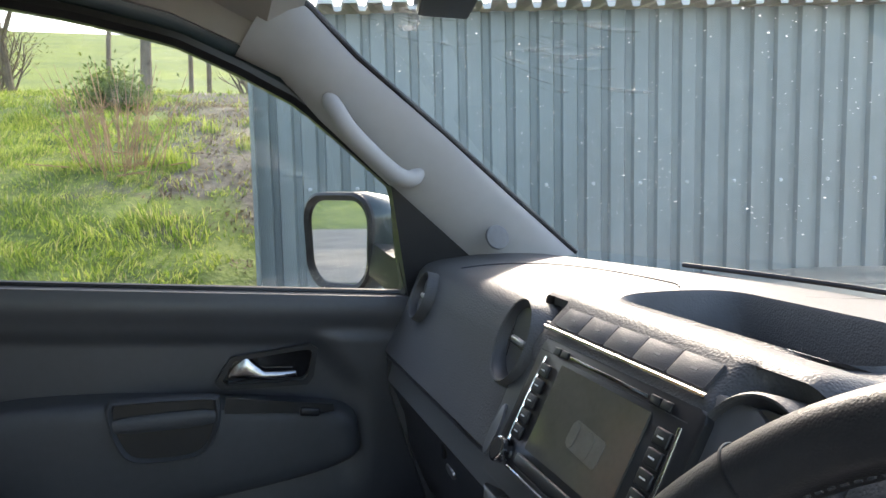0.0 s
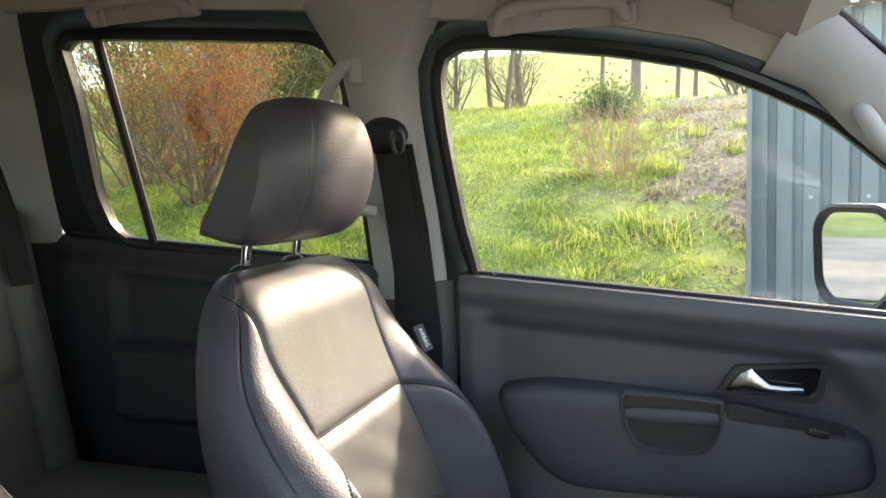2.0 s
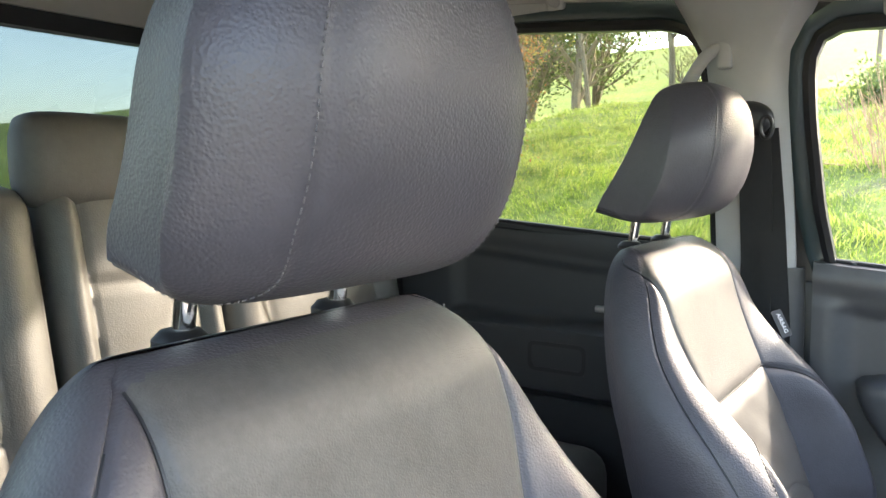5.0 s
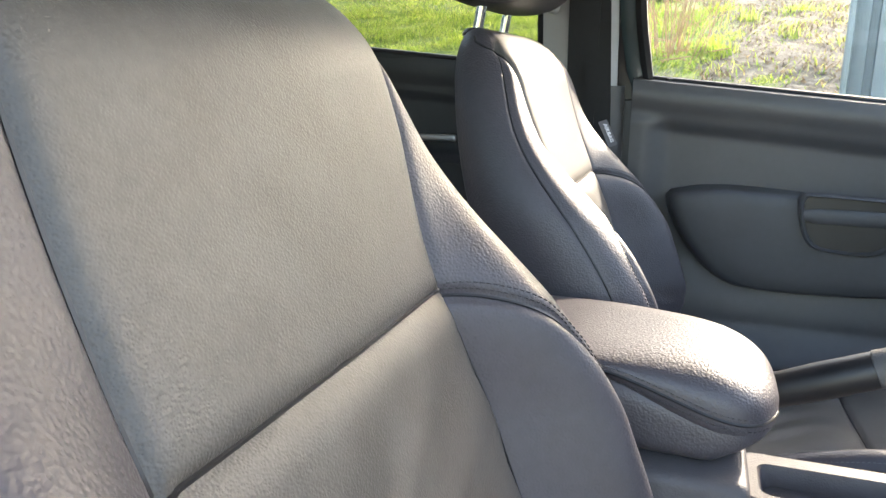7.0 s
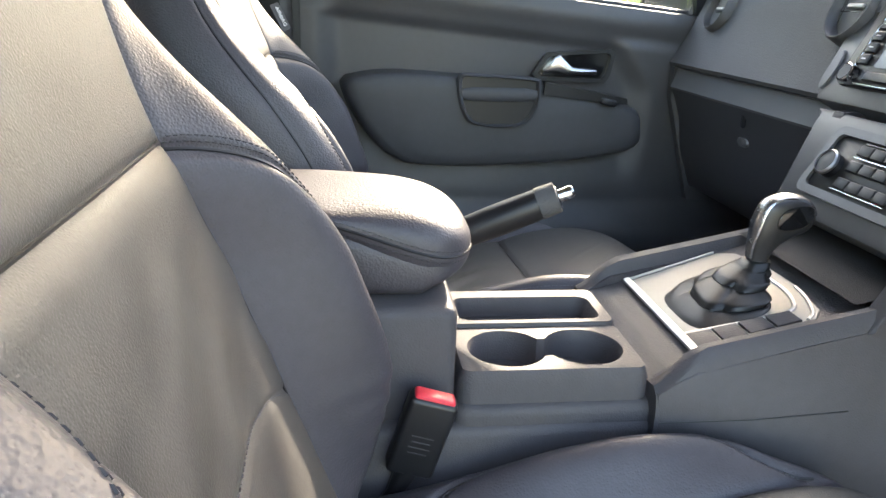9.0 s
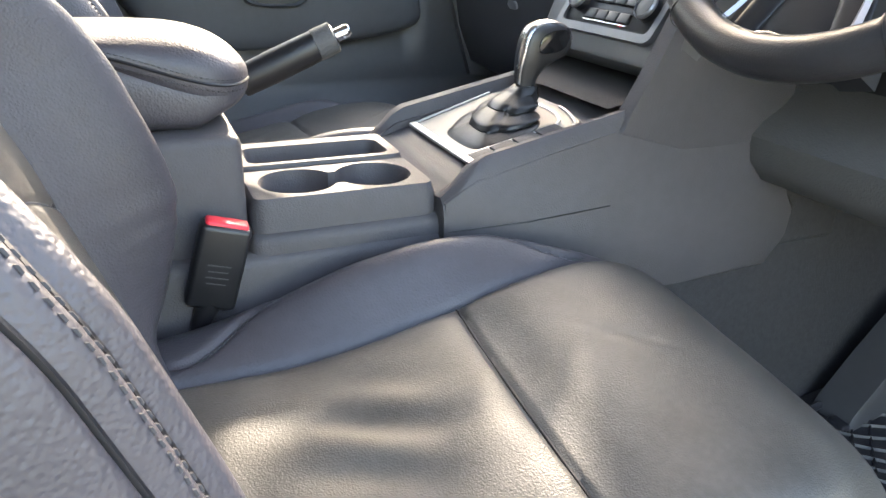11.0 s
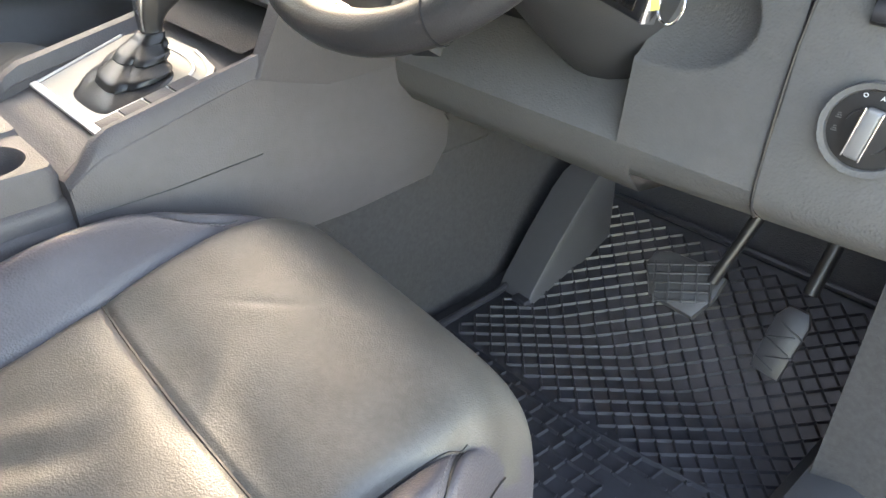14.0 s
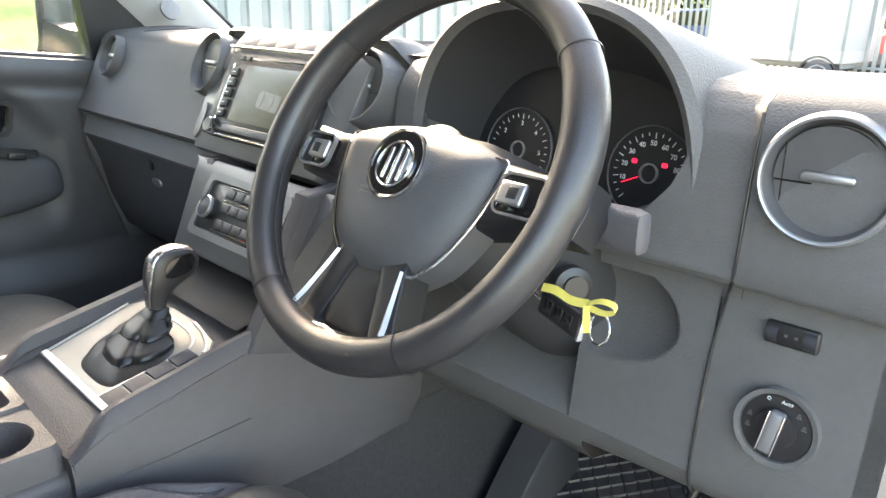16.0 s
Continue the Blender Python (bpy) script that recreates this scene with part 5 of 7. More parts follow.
for s in (-1, 1):
    sp = part("side_spoke", dome([(s * 0.060, 0.030), (s * 0.120, 0.026), (s * 0.160, 0.030), (s * 0.166, 0.006), (s * 0.162, -0.018), (s * 0.12, -0.018), (s * 0.070, -0.030)], 0.010, WM @ pose(0, -0.006, -0.030)), BLACK, wheel)
    part("spoke_keypad", slab(rrect(0.040, 0.030, 0.006), 0.008, WM @ pose(s * 0.122, -0.006, -0.0075), 0.002), GLOSS, wheel)
    part("keypad_frame", ringplate(rrect(0.043, 0.033, 0.008), rrect(0.039, 0.029, 0.006), 0.004, WM @ pose(s * 0.122, -0.006, -0.0065)), SATIN, wheel)
    part("rocker", rbox((0.024, 0.018, 0.005), (s * 0.116, -0.006, -0.006), 0.003, m=WM), SATIN, wheel)
    part("rocker_mark", rbox((0.009, 0.009, 0.001), (s * 0.118, -0.006, -0.0034), 0.0004, m=WM), BLACK, wheel)
    part("spoke_arm", dome([(s * 0.012, -0.080), (s * 0.040, -0.078), (s * 0.060, -0.155), (s * 0.036, -0.160)], 0.002, WM @ pose(0, 0, -0.014)), BLACK, wheel)
    part("arm_trim", loft([[WM @ Vector((s * (x - w), y, z)), WM @ Vector((s * x, y, z + 0.0025)), WM @ Vector((s * (x + w), y, z))] for x, y, w, z in ((0.040, -0.086, 0.0015, -0.012), (0.045, -0.105, 0.0025, -0.009), (0.052, -0.130, 0.0035, -0.005), (0.058, -0.150, 0.0035, 0.000), (0.061, -0.157, 0.002, 0.000))], False, False), SATIN, wheel)
part("lower_bridge", tube([WM @ Vector(p) for p in ((-0.044, -0.156, 0.001), (0, -0.150, 0.002), (0.044, -0.156, 0.001))], 0.0028, 8), CHROME, wheel)
part("lower_infill", dome([(-0.030, -0.088), (0.030, -0.088), (0.036, -0.135), (0.026, -0.150), (-0.026, -0.150), (-0.036, -0.135)], 0.004, WM @ pose(0, 0, -0.018)), BLACK, wheel)
part("hub_back", lathe([(0.0, -0.06), (0.035, -0.06), (0.045, -0.030), (0.035, -0.020), (0.0, -0.020)], 36, WM), BLACK, wheel)

# ---- centre console ----
console = thing("centre_console", "dark grey plastic centre console with two cup holders and gear gate", "console")
part("lower_body", rbox((0.256, 0.50, 0.31), (0, -0.21, 0.642), 0.012), CONS, console)
part("armrest_box", rbox((0.214, 0.32, 0.42), (0.004, -0.318, 0.697), 0.010), CONS, console)
arm = thing("armrest", "padded dark leather centre armrest with double stitching", "armrest")


def arm_top(y):
    """The sewn edge between pad and lid."""
    return 0.950 + 0.036 * sstep(-0.15, -0.30, y)


def arm_front(y):
    """How far the plan and the crown have come to their full size behind the rounded front."""
    return min(1.0, max(0.0, (-0.136 - y) / 0.075))


def arm_ring(y, lo, hi, inset, p=0.28, q=0.60):
    h, out = 0.089 - inset, []
    for k in range(48):
        a = 2 * math.pi * k / 48
        ca, sa_ = math.copysign(abs(math.cos(a)) ** p, math.cos(a)), math.copysign(abs(math.sin(a)) ** q, math.sin(a))
        out.append(Vector((h * ca, y, (lo + hi) / 2 + (hi - lo) / 2 * sa_)))
    return out


def arm_inset(y):
    return 0.089 * (1 - (1 - (1 - arm_front(y)) ** 3.4) ** 0.36)


def arm_crown(y):
    return arm_top(y) - 0.004 + (0.997 - arm_top(y)) * (1 - (1 - min(1.0, max(0.0, (-0.136 - y) / 0.125))) ** 2.6) ** 0.5


rings = []
for k in range(44):
    y = -0.1365 - 0.085 * (k / 24) ** 1.7 if k < 24 else -0.2215 - 0.0135 * (k - 23)
    mid = arm_top(y) - 0.004
    rings.append(arm_ring(y, 2 * mid - arm_crown(y), arm_crown(y), arm_inset(y), 0.52, 0.78))
part("pad", loft(rings), LEATHER, arm, angle=70)
rings = []
for k in range(40):
    y = -0.140 - 0.080 * (k / 20) ** 1.7 if k < 20 else -0.220 - 0.0135 * (k - 19)
    t = min(1.0, (-0.140 - y) / 0.05)
    rings.append(arm_ring(y, arm_top(y) - 0.014 - (arm_top(y) - 0.014 - 0.905) * t ** 0.85, arm_top(y) - 0.003, arm_inset(y) + 0.001))
part("lid_body", loft(rings), LEATHER, arm, angle=70)
EDGE = [Vector((0.0885 - arm_inset(y), y, arm_top(y) - 0.005)) for y in [-0.139 - 0.0022 * (k / 6) ** 2 for k in range(70)]]
stitch_part("stitching", [[p + Vector((0.0004, 0, d)) for p in EDGE[12:]] for d in (0.0045, -0.0055)], (1, 0.15, 0.2), DARK_THREAD, arm)
part("edge_seam", tube(EDGE, 0.0016, 6), BLACK, arm)
# cup holder block
CUPS = resample([Vector((0.066 + 0.038 * math.cos(a), -0.026 + 0.038 * math.sin(a))) for a in [radians(-62 + 304 * k / 30) for k in range(31)]] + [Vector((0.066 + 0.038 * math.cos(a), -0.101 + 0.038 * math.sin(a))) for a in [radians(118 + 304 * k / 30) for k in range(31)]], 96)


def well_plate(x0, x1, y0, y1, hole, depth, name, zt=0.846):
    """A rectangular top with a hole and the well below it."""
    n = len(hole)
    out = resample([Vector(p) for p in rrect(x1 - x0, y1 - y0, 0.008, 4, (x0 + x1) / 2, (y0 + y1) / 2)], n)
    k = min(range(n), key=lambda q: (hole[q] - out[0]).length)
    h = hole[k:] + hole[:k]
    if (h[1] - out[1]).length > (h[-1] - out[1]).length:
        h = [h[0]] + h[:0:-1]
    c = sum(h, Vector((0, 0))) / n
    lift = lambda pts, z: [Vector((p.x, p.y, z)) for p in pts]
    rings = [lift(grow(out, 0.006), 0.70), lift(grow(out, 0.004), zt - 0.012), lift(out, zt), lift([p.lerp(c, -0.03) for p in h], zt), lift(h, zt - 0.003), lift([p.lerp(c, 0.06) for p in h], zt - depth), lift([p.lerp(c, 0.98) for p in h], zt - depth)]
    return part(name, loft(rings, True, False), CONS, console)


well_plate(0.018, 0.112, -0.152, 0.024, CUPS, 0.065, "cup_holder")
well_plate(-0.072, 0.0165, -0.152, 0.024, resample([Vector(p) for p in rrect(0.060, 0.150, 0.012, 4, -0.022, -0.064)], 96), 0.022, "coin_tray", 0.850)
part("tray_skirt", rbox((0.222, 0.21, 0.12), (0.012, -0.055, 0.755), 0.012), CONS, console)


# gear housing with its two rails
def rail_z(y):
    return 0.832 + 0.034 * sstep(0.02, 0.07, y) + 0.30 * max(0.0, y - 0.045) * 0.72


def plate_z(y):
    return 0.851 + 0.30 * (y - 0.077)


rings = []
for k in range(22):
    y = 0.026 + 0.33 * k / 21
    rz, pz = rail_z(y), min(plate_z(y) - 0.004, rail_z(y) - 0.002)
    rings.append([Vector((x, y, z)) for x, z in ((0.136, 0.74), (0.137, rz - 0.022), (0.134, rz - 0.007), (0.126, rz), (0.115, rz - 0.002), (0.108, pz), (-0.108, pz), (-0.115, rz - 0.002), (-0.126, rz), (-0.134, rz - 0.007), (-0.137, rz - 0.022), (-0.136, 0.74))])
part("gear_housing", loft(rings), CONS, console)
tunnel = part("floor_tunnel", rbox((0.245, 1.05, 0.34), (0, 0.50, 0.575), 0.03), CARPET)
tagged(tunnel, "dark carpeted transmission tunnel", "tunnel", kind="structure")
for s in (-1, 1):
    m = basis((s * 0.137, 0, 0), (0, s, 0), (0, 0, 1))
    poly = [(0.027, 0.70), (0.027, 0.83), (0.061, 0.852), (0.15, 0.872), (0.24, 0.888), (0.34, 0.93), (0.42, 0.90), (0.468, 0.80), (0.494, 0.772), (0.49, 0.735), (0.463, 0.700), (0.33, 0.695)]
    part("side_panel", slab([(s * y, z) for y, z in poly], 0.03, m, 0.004), CONS, console)
    part("panel_crease", tube([(s * 0.1372, 0.03, 0.80), (s * 0.1374, 0.12, 0.80), (s * 0.1374, 0.22, 0.806)], 0.0007, 6), BLACK, console)
    poly = [(0.212, 0.885), (0.228, 0.908), (0.247, 0.943), (0.267, 0.985), (0.300, 1.055), (0.36, 1.06), (0.45, 1.06), (0.45, 0.86), (0.30, 0.86)]
    part("stack_wing", slab([(s * y, z) for y, z in poly], 0.022, basis((s * 0.1385, 0.007 if s > 0 else 0.032, 0), (0, s, 0), (0, 0, 1)), 0.005), CONS, console)
gm = basis((0, 0.077, 0.851), (1, 0, 0), (0, 1, 0.30))
PLATE = material("gear_plate_grey", (0.30, 0.29, 0.265), 0.45, 0.35, vary=0.05, vary_size=0.03)
gate = part("gear_plate", slab([(-0.093, 0.0), (0.093, 0.0), (0.104, 0.118), (0.085, 0.135), (0.03, 0.145), (-0.03, 0.145), (-0.085, 0.135), (-0.100, 0.118)], 0.006, gm, 0.001), PLATE, console, "satin grey gear plate")
SILV = material("silver_frame", (0.50, 0.50, 0.50), 0.38, 0.85, vary=0.04, vary_size=0.03)
def flat_strip(pts, w, h):
    """A low flat moulding along points of the gear plate."""
    P = [Vector((*p, 0)) for p in pts]
    rings = []
    for i, p in enumerate(P):
        d = (P[min(i + 1, len(P) - 1)] - P[max(i - 1, 0)]).normalized()
        n = Vector((-d.y, d.x, 0))
        rings.append([gm @ (p + n * w * a + Vector((0, 0, h * b))) for a, b in ((-0.5, 0), (-0.42, 0.8), (-0.25, 1), (0.25, 1), (0.42, 0.8), (0.5, 0))])
    return loft(rings)


part("rear_strip", flat_strip([(-0.097, 0.002), (-0.04, 0.002), (0.04, 0.002), (0.097, 0.002)], 0.0095, 0.0035), SILV, gate)
part("side_strip", flat_strip([(-0.097, 0.006), (-0.099, 0.06), (-0.102, 0.115)], 0.0035, 0.002), SILV, gate)
# Near-black floor too, with the cubby's shade put into its colour.
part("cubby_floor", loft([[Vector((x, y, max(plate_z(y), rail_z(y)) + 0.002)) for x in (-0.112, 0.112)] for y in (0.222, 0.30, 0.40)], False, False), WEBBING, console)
part("button_rail", flat_strip([(p.x, p.y) for p in spline([(0.058, 0.006, 0), (0.066, 0.05, 0), (0.0745, 0.098, 0), (0.073, 0.112, 0), (0.062, 0.122, 0), (0.03, 0.130, 0), (-0.03, 0.130, 0), (-0.065, 0.122, 0)], 40)], 0.0042, 0.0018), SILV, gate)
part("front_rail", flat_strip([(p.x, p.y) for p in spline([(0.097, 0.116, 0), (0.088, 0.126, 0), (0.06, 0.137, 0), (0.03, 0.1425, 0)], 16)], 0.004, 0.0018), SILV, gate)
for k in range(4):
    part("console_button", slab([(0.062 + 0.003 * k, 0.006 + 0.0265 * k), (0.091 + 0.0015 * k, 0.006 + 0.0265 * k), (0.093 + 0.0015 * k, 0.030 + 0.0265 * k), (0.066 + 0.003 * k, 0.030 + 0.0265 * k)], 0.004, gm @ pose(0, 0, 0.003), 0.001), CONS, gate)
for k, w in enumerate(("P", "R", "N", "D", "S")):
    lettering(w, 0.006, gm @ pose(0.050 + 0.001 * (4 - k), 0.088 - 0.013 * k, 0.0004) @ pose(0, 0, 0, 0, 0, 15), WHITE if k else REDCAP, gate, "gate_letter")
# selector with leather gaiter
lever = thing("gear_selector", "black and silver automatic gear selector in a leather gaiter", "gear selector")
rings = []
for k in range(41):
    t = k / 40
    c = gm @ Vector((0.012, 0.062, 0.0)).lerp(gm.inverted() @ Vector((0.003, 0.181, 0.914)), t)
    w, h = (0.056 - 0.043 * t ** 0.85), (0.044 - 0.032 * t ** 0.85)
    ring = []
    for j in range(40):
        a = 2 * math.pi * j / 40
        pleat = abs((t * 3.1 + 0.55 * math.cos(a + 0.5) + 0.2 * math.sin(2 * a)) % 1.0 - 0.4)
        fold = 1 + 0.34 * (abs(math.sin(2 * a + 1.6 * t + 0.6)) - 0.6) * math.sin(math.pi * min(1.0, t * 1.15)) + 0.42 * (0.3 - pleat) * math.sin(math.pi * t) ** 0.7
        ca, sa_ = math.copysign(abs(math.cos(a)) ** 0.6, math.cos(a)), math.copysign(abs(math.sin(a)) ** 0.6, math.sin(a))
        ring.append(c + Vector((w * fold * ca, h * fold * sa_, 0.3 * h * fold * sa_ * (1 - t))))
    rings.append(ring)
part("gaiter", loft(rings), material("gaiter_leather", (0.012, 0.012, 0.013), 0.36, grain_size=0.0012, bump=0.25, vary=0.15, vary_size=0.03, kind="leather"), lever)
prof = spline([(0.170, 0.910, 0), (0.1695, 0.935, 0), (0.1725, 0.962, 0), (0.182, 0.979, 0), (0.204, 0.985, 0), (0.226, 0.979, 0), (0.235, 0.965, 0), (0.231, 0.950, 0), (0.214, 0.941, 0), (0.201, 0.932, 0), (0.193, 0.920, 0), (0.190, 0.908, 0), (0.180, 0.907, 0), (0.170, 0.910, 0)], 80)[:-1]
def knob_point(p, u, out=0.0):
    """A point of the knob: profile point p at the share u of the half width."""
    s = math.sqrt(max(0.0, 1 - abs(u) ** 3.2))
    mid = Vector((0.181 + 0.020 * sstep(0.925, 0.965, p.y), min(p.y, 0.963), 0))
    d = p - mid
    q = mid + d * (0.35 + 0.65 * s) + d.normalized() * out
    return Vector((0.003 + u * (0.0085 + 0.0065 * sstep(0.915, 0.955, p.y)), q.x, q.y))


part("knob", loft([[knob_point(p, -1 + 2 * k / 18) for p in prof] for k in range(19)]), SOFT, lever)
SILK = material("knob_silver", (0.40, 0.40, 0.41), 0.26, 0.95, vary=0.05, vary_size=0.02)
part("knob_trim", loft([[knob_point(p, u, 0.0014 if abs(u) < 0.66 else -0.001) for u in (-0.74, -0.65, -0.5, -0.2, 0, 0.2, 0.5, 0.65, 0.74)] for p in prof[2:38]], False, False), SILK, lever, "silver strip")
for s in (-1, 1):
    part("side_pad", slab([(s * (0.019 * math.copysign(abs(math.cos(a)) ** 0.75, math.cos(a)) + 0.003 * math.sin(a)), 0.0125 * math.copysign(abs(math.sin(a)) ** 0.75, math.sin(a)) + 0.003 * math.cos(a)) for a in [2 * math.pi * k / 36 for k in range(36)]], 0.004, basis((0.003 + s * 0.0158, 0.207, 0.9635), (0, s, 0), (0, 0, 1)), 0.0015), GLOSS, lever)
part("knob_collar", lathe([(0.009, 0.0), (0.0128, 0.0), (0.0128, 0.006), (0.009, 0.008)], 28, pose(0.003, 0.180, 0.907, 8)), SILK, lever)

# handbrake
brake = thing("handbrake", "black ribbed handbrake lever with chrome button", "handbrake")
H0, H1 = Vector((-0.082, -0.200, 0.887)), Vector((-0.052, -0.028, 0.968))
hd = (H1 - H0).normalized()
part("grip", tube([H0 - hd * 0.08, H0, H0 + hd * 0.07, H0 + hd * 0.072, H0 + hd * 0.076, H0 + hd * 0.078, H0 + hd * 0.12, H1 - hd * 0.02, H1 - hd * 0.004, H1], [0.013, 0.0148, 0.0150, 0.0134, 0.0134, 0.0170, 0.0180, 0.0172, 0.0160, 0.012], 20), BLACK, brake)
part("collar", tube([H1 - hd * 0.024, H1 - hd * 0.023, H1 - hd * 0.002, H1 - hd * 0.001], [0.0165, 0.0180, 0.0172, 0.013], 20), DASH, brake)
part("button", tube([H1 - hd * 0.002, H1 + hd * 0.014, H1 + hd * 0.017], [0.0075, 0.0075, 0.0055], 16), CHROME, brake)

# belt buckle
buckle = thing("belt_buckle", "black seat belt buckle with red release button", "seat belt buckle")
bkm = basis((0.140, -0.192, 0.800), (0.03, 0.96, -0.27), (0.10, 0.26, 0.96))
part("case", rbox((0.044, 0.082, 0.022), (0, 0, 0), 0.005, m=bkm), BLACK, buckle)
part("release", rbox((0.037, 0.012, 0.016), (0, 0.038, 0), 0.003, m=bkm), REDCAP, buckle, "red button")
for k in range(4):
    part("print_line", rbox((0.020 - 0.003 * (k % 2), 0.0012, 0.0003), (0, 0.004 - 0.006 * k, 0.0111), 0, m=bkm), DOORP, buckle, smooth=False)
part("stem", tube([bkm @ Vector((0, -0.035, 0)), bkm @ Vector((-0.004, -0.07, 0)), bkm @ Vector((-0.012, -0.10, -0.004))], [0.012, 0.008, 0.007], 10), BLACK, buckle)

# ---- floor things on the driver's side ----
mat_thing = thing("floor_mat", "black rubber floor mat with raised lattice", "floor mat")


def mat_z(x, y):
    return 0.462 + 0.30 * max(0.0, y - 0.60)


part("sheet", loft([[Vector((x, y, mat_z(x, y))) for x in steps(0.16, 0.665, 8)] for y in steps(0.16, 0.86, 16)], False, False), RUBBER, mat_thing)
edge = [(0.16, 0.16), (0.665, 0.16), (0.665, 0.86), (0.16, 0.86), (0.16, 0.16)]
part("rim", tube([Vector((x, y, mat_z(x, y) + 0.004)) for a, b in zip(edge, edge[1:]) for x, y in [(a[0] + (b[0] - a[0]) * k / 10, a[1] + (b[1] - a[1]) * k / 10) for k in range(10)]], 0.006, 8), RUBBER, mat_thing)
verts, faces = [], []


def ridge(a, b, w=0.0021, h=0.0042):
    """A raised rib on the mat between two points."""
    A, B = Vector((*a, 0)), Vector((*b, 0))
    d = (B - A).normalized()
    n = Vector((-d.y, d.x, 0))
    k = len(verts)
    for p in (A, B):
        z = mat_z(p.x, p.y)
        for s, hh in ((-1, 0.0), (-0.4, h), (0.4, h), (1, 0.0)):
            q = p + n * w * s
            verts.append((q.x, q.y, z + hh))
    faces.extend([(k, k + 1, k + 5, k + 4), (k + 1, k + 2, k + 6, k + 5), (k + 2, k + 3, k + 7, k + 6), (k, k + 3, k + 2, k + 1), (k + 4, k + 5, k + 6, k + 7)])


sp = 0.031
for i in range(-30, 40):
    for j in range(40):
        y = 0.47 + j * sp * 0.5
        x = 0.16 + i * sp + (j % 2) * sp / 2
        if 0.17 < x < 0.655 and y < 0.83:
            ridge((x, y), (x + sp / 2 * 0.92, y + sp / 2 * 0.92))
            if x - sp / 2 > 0.16:
                ridge((x, y), (x - sp / 2 * 0.92, y + sp / 2 * 0.92))
for j in range(12):
    y = 0.175 + j * 0.0245
    if y < 0.455:
        for i in range(18):
            x = 0.18 + i * 0.0265 + (j % 2) * 0.006
            if 0.50 < x < 0.64 and 0.33 < y < 0.43:
                continue
            ridge((x, y), (x + 0.022, y + 0.001))
            ridge((x, y), (x + 0.002, y + 0.022))
ridge((0.18, 0.462), (0.44, 0.455), 0.003, 0.006)
ridge((0.44, 0.455), (0.66, 0.49), 0.003, 0.006)
me = bpy.data.meshes.new("lattice")
me.from_pydata(verts, [], faces)
me.materials.append(RUBBER)
lat = new("lattice", me)
lat.parent = mat_thing
tagged(lat, "raised rubber ribs", kind="stuff")
# maker's word on the mat as plain raised bars
for k in range(5):
    part("raised_bar", rbox((0.011, 0.040, 0.0025), (0.525 + 0.024 * k, 0.375 + 0.004 * k, 0.4635), 0.001, m=None), RUBBER, mat_thing)
part("heel_pad", rbox((0.12, 0.10, 0.006), (0.60, 0.27, 0.466), 0.003), RUBBER, mat_thing)
for k in range(6):
    part("heel_rib", rbox((0.10, 0.005, 0.004), (0.60, 0.235 + 0.014 * k, 0.470), 0.001), RUBBER, mat_thing)

pedals = thing("pedals", "black ribbed brake and accelerator pedals", "pedals")
PEDAL = material("pedal_rubber", (0.040, 0.040, 0.043), 0.34, grain_size=0.002, bump=0.4, vary=0.25, vary_size=0.02)
pm = basis((0.438, 0.612, 0.618), (1, 0.15, -0.03), (0, 0.75, 0.66))
bp_ = part("brake_pedal", slab([(-0.047, 0.022), (-0.052, 0.004), (-0.030, -0.034), (0.030, -0.040), (0.044, -0.008), (0.047, 0.022), (0.02, 0.030), (-0.03, 0.030)], 0.012, pm, 0.004), PEDAL, pedals)
for k in range(5):
    part("pedal_rib", rbox((0.085 - 0.006 * k, 0.003, 0.003), (-0.002, 0.020 - 0.012 * k, 0.0015), 0.001, m=pm @ pose(0, 0, 0, 0, 0, 22)), PEDAL, bp_)
    part("pedal_rib", rbox((0.003, 0.055, 0.003), (-0.034 + 0.017 * k, -0.004, 0.0015), 0.001, m=pm @ pose(0, 0, 0, 0, 0, 22)), PEDAL, bp_)
part("brake_arm", tube([(0.47, 0.625, 0.625), (0.492, 0.665, 0.72), (0.50, 0.72, 0.86)], [0.007, 0.008, 0.01], 10), BLACK, pedals)
am = basis((0.562, 0.640, 0.575), (1, 0.12, -0.05), (-0.05, 0.45, 0.89)) @ Matrix.Diagonal((0.75, 0.75, 1, 1))
ap_ = part("accelerator_pedal", slab([(-0.028, -0.052), (0.020, -0.058), (0.030, 0.04), (0.022, 0.062), (-0.010, 0.064), (-0.024, 0.04)], 0.012, am, 0.003), RUBBER, pedals)
for k in range(5):
    part("pedal_rib", rbox((0.044, 0.003, 0.003), (0.0, -0.04 + 0.017 * k, 0.001), 0.001, m=am @ pose(0, 0, 0, 0, 0, 20 if k % 2 else -20)), RUBBER, ap_)
part("accelerator_arm", tube([(0.57, 0.665, 0.64), (0.575, 0.72, 0.75), (0.57, 0.78, 0.88)], [0.009, 0.009, 0.011], 10), BLACK, pedals)
rest = thing("foot_rest", "dark plastic foot rest beside the console", "foot rest")
rows = [(0.150, 0.597, 0.462, 0.216, 0.593, 0.463), (0.151, 0.603, 0.480, 0.2165, 0.600, 0.484), (0.155, 0.65, 0.55, 0.220, 0.65, 0.555), (0.160, 0.694, 0.611, 0.225, 0.700, 0.620), (0.160, 0.72, 0.632, 0.224, 0.725, 0.642), (0.16, 0.76, 0.645, 0.222, 0.765, 0.652)]
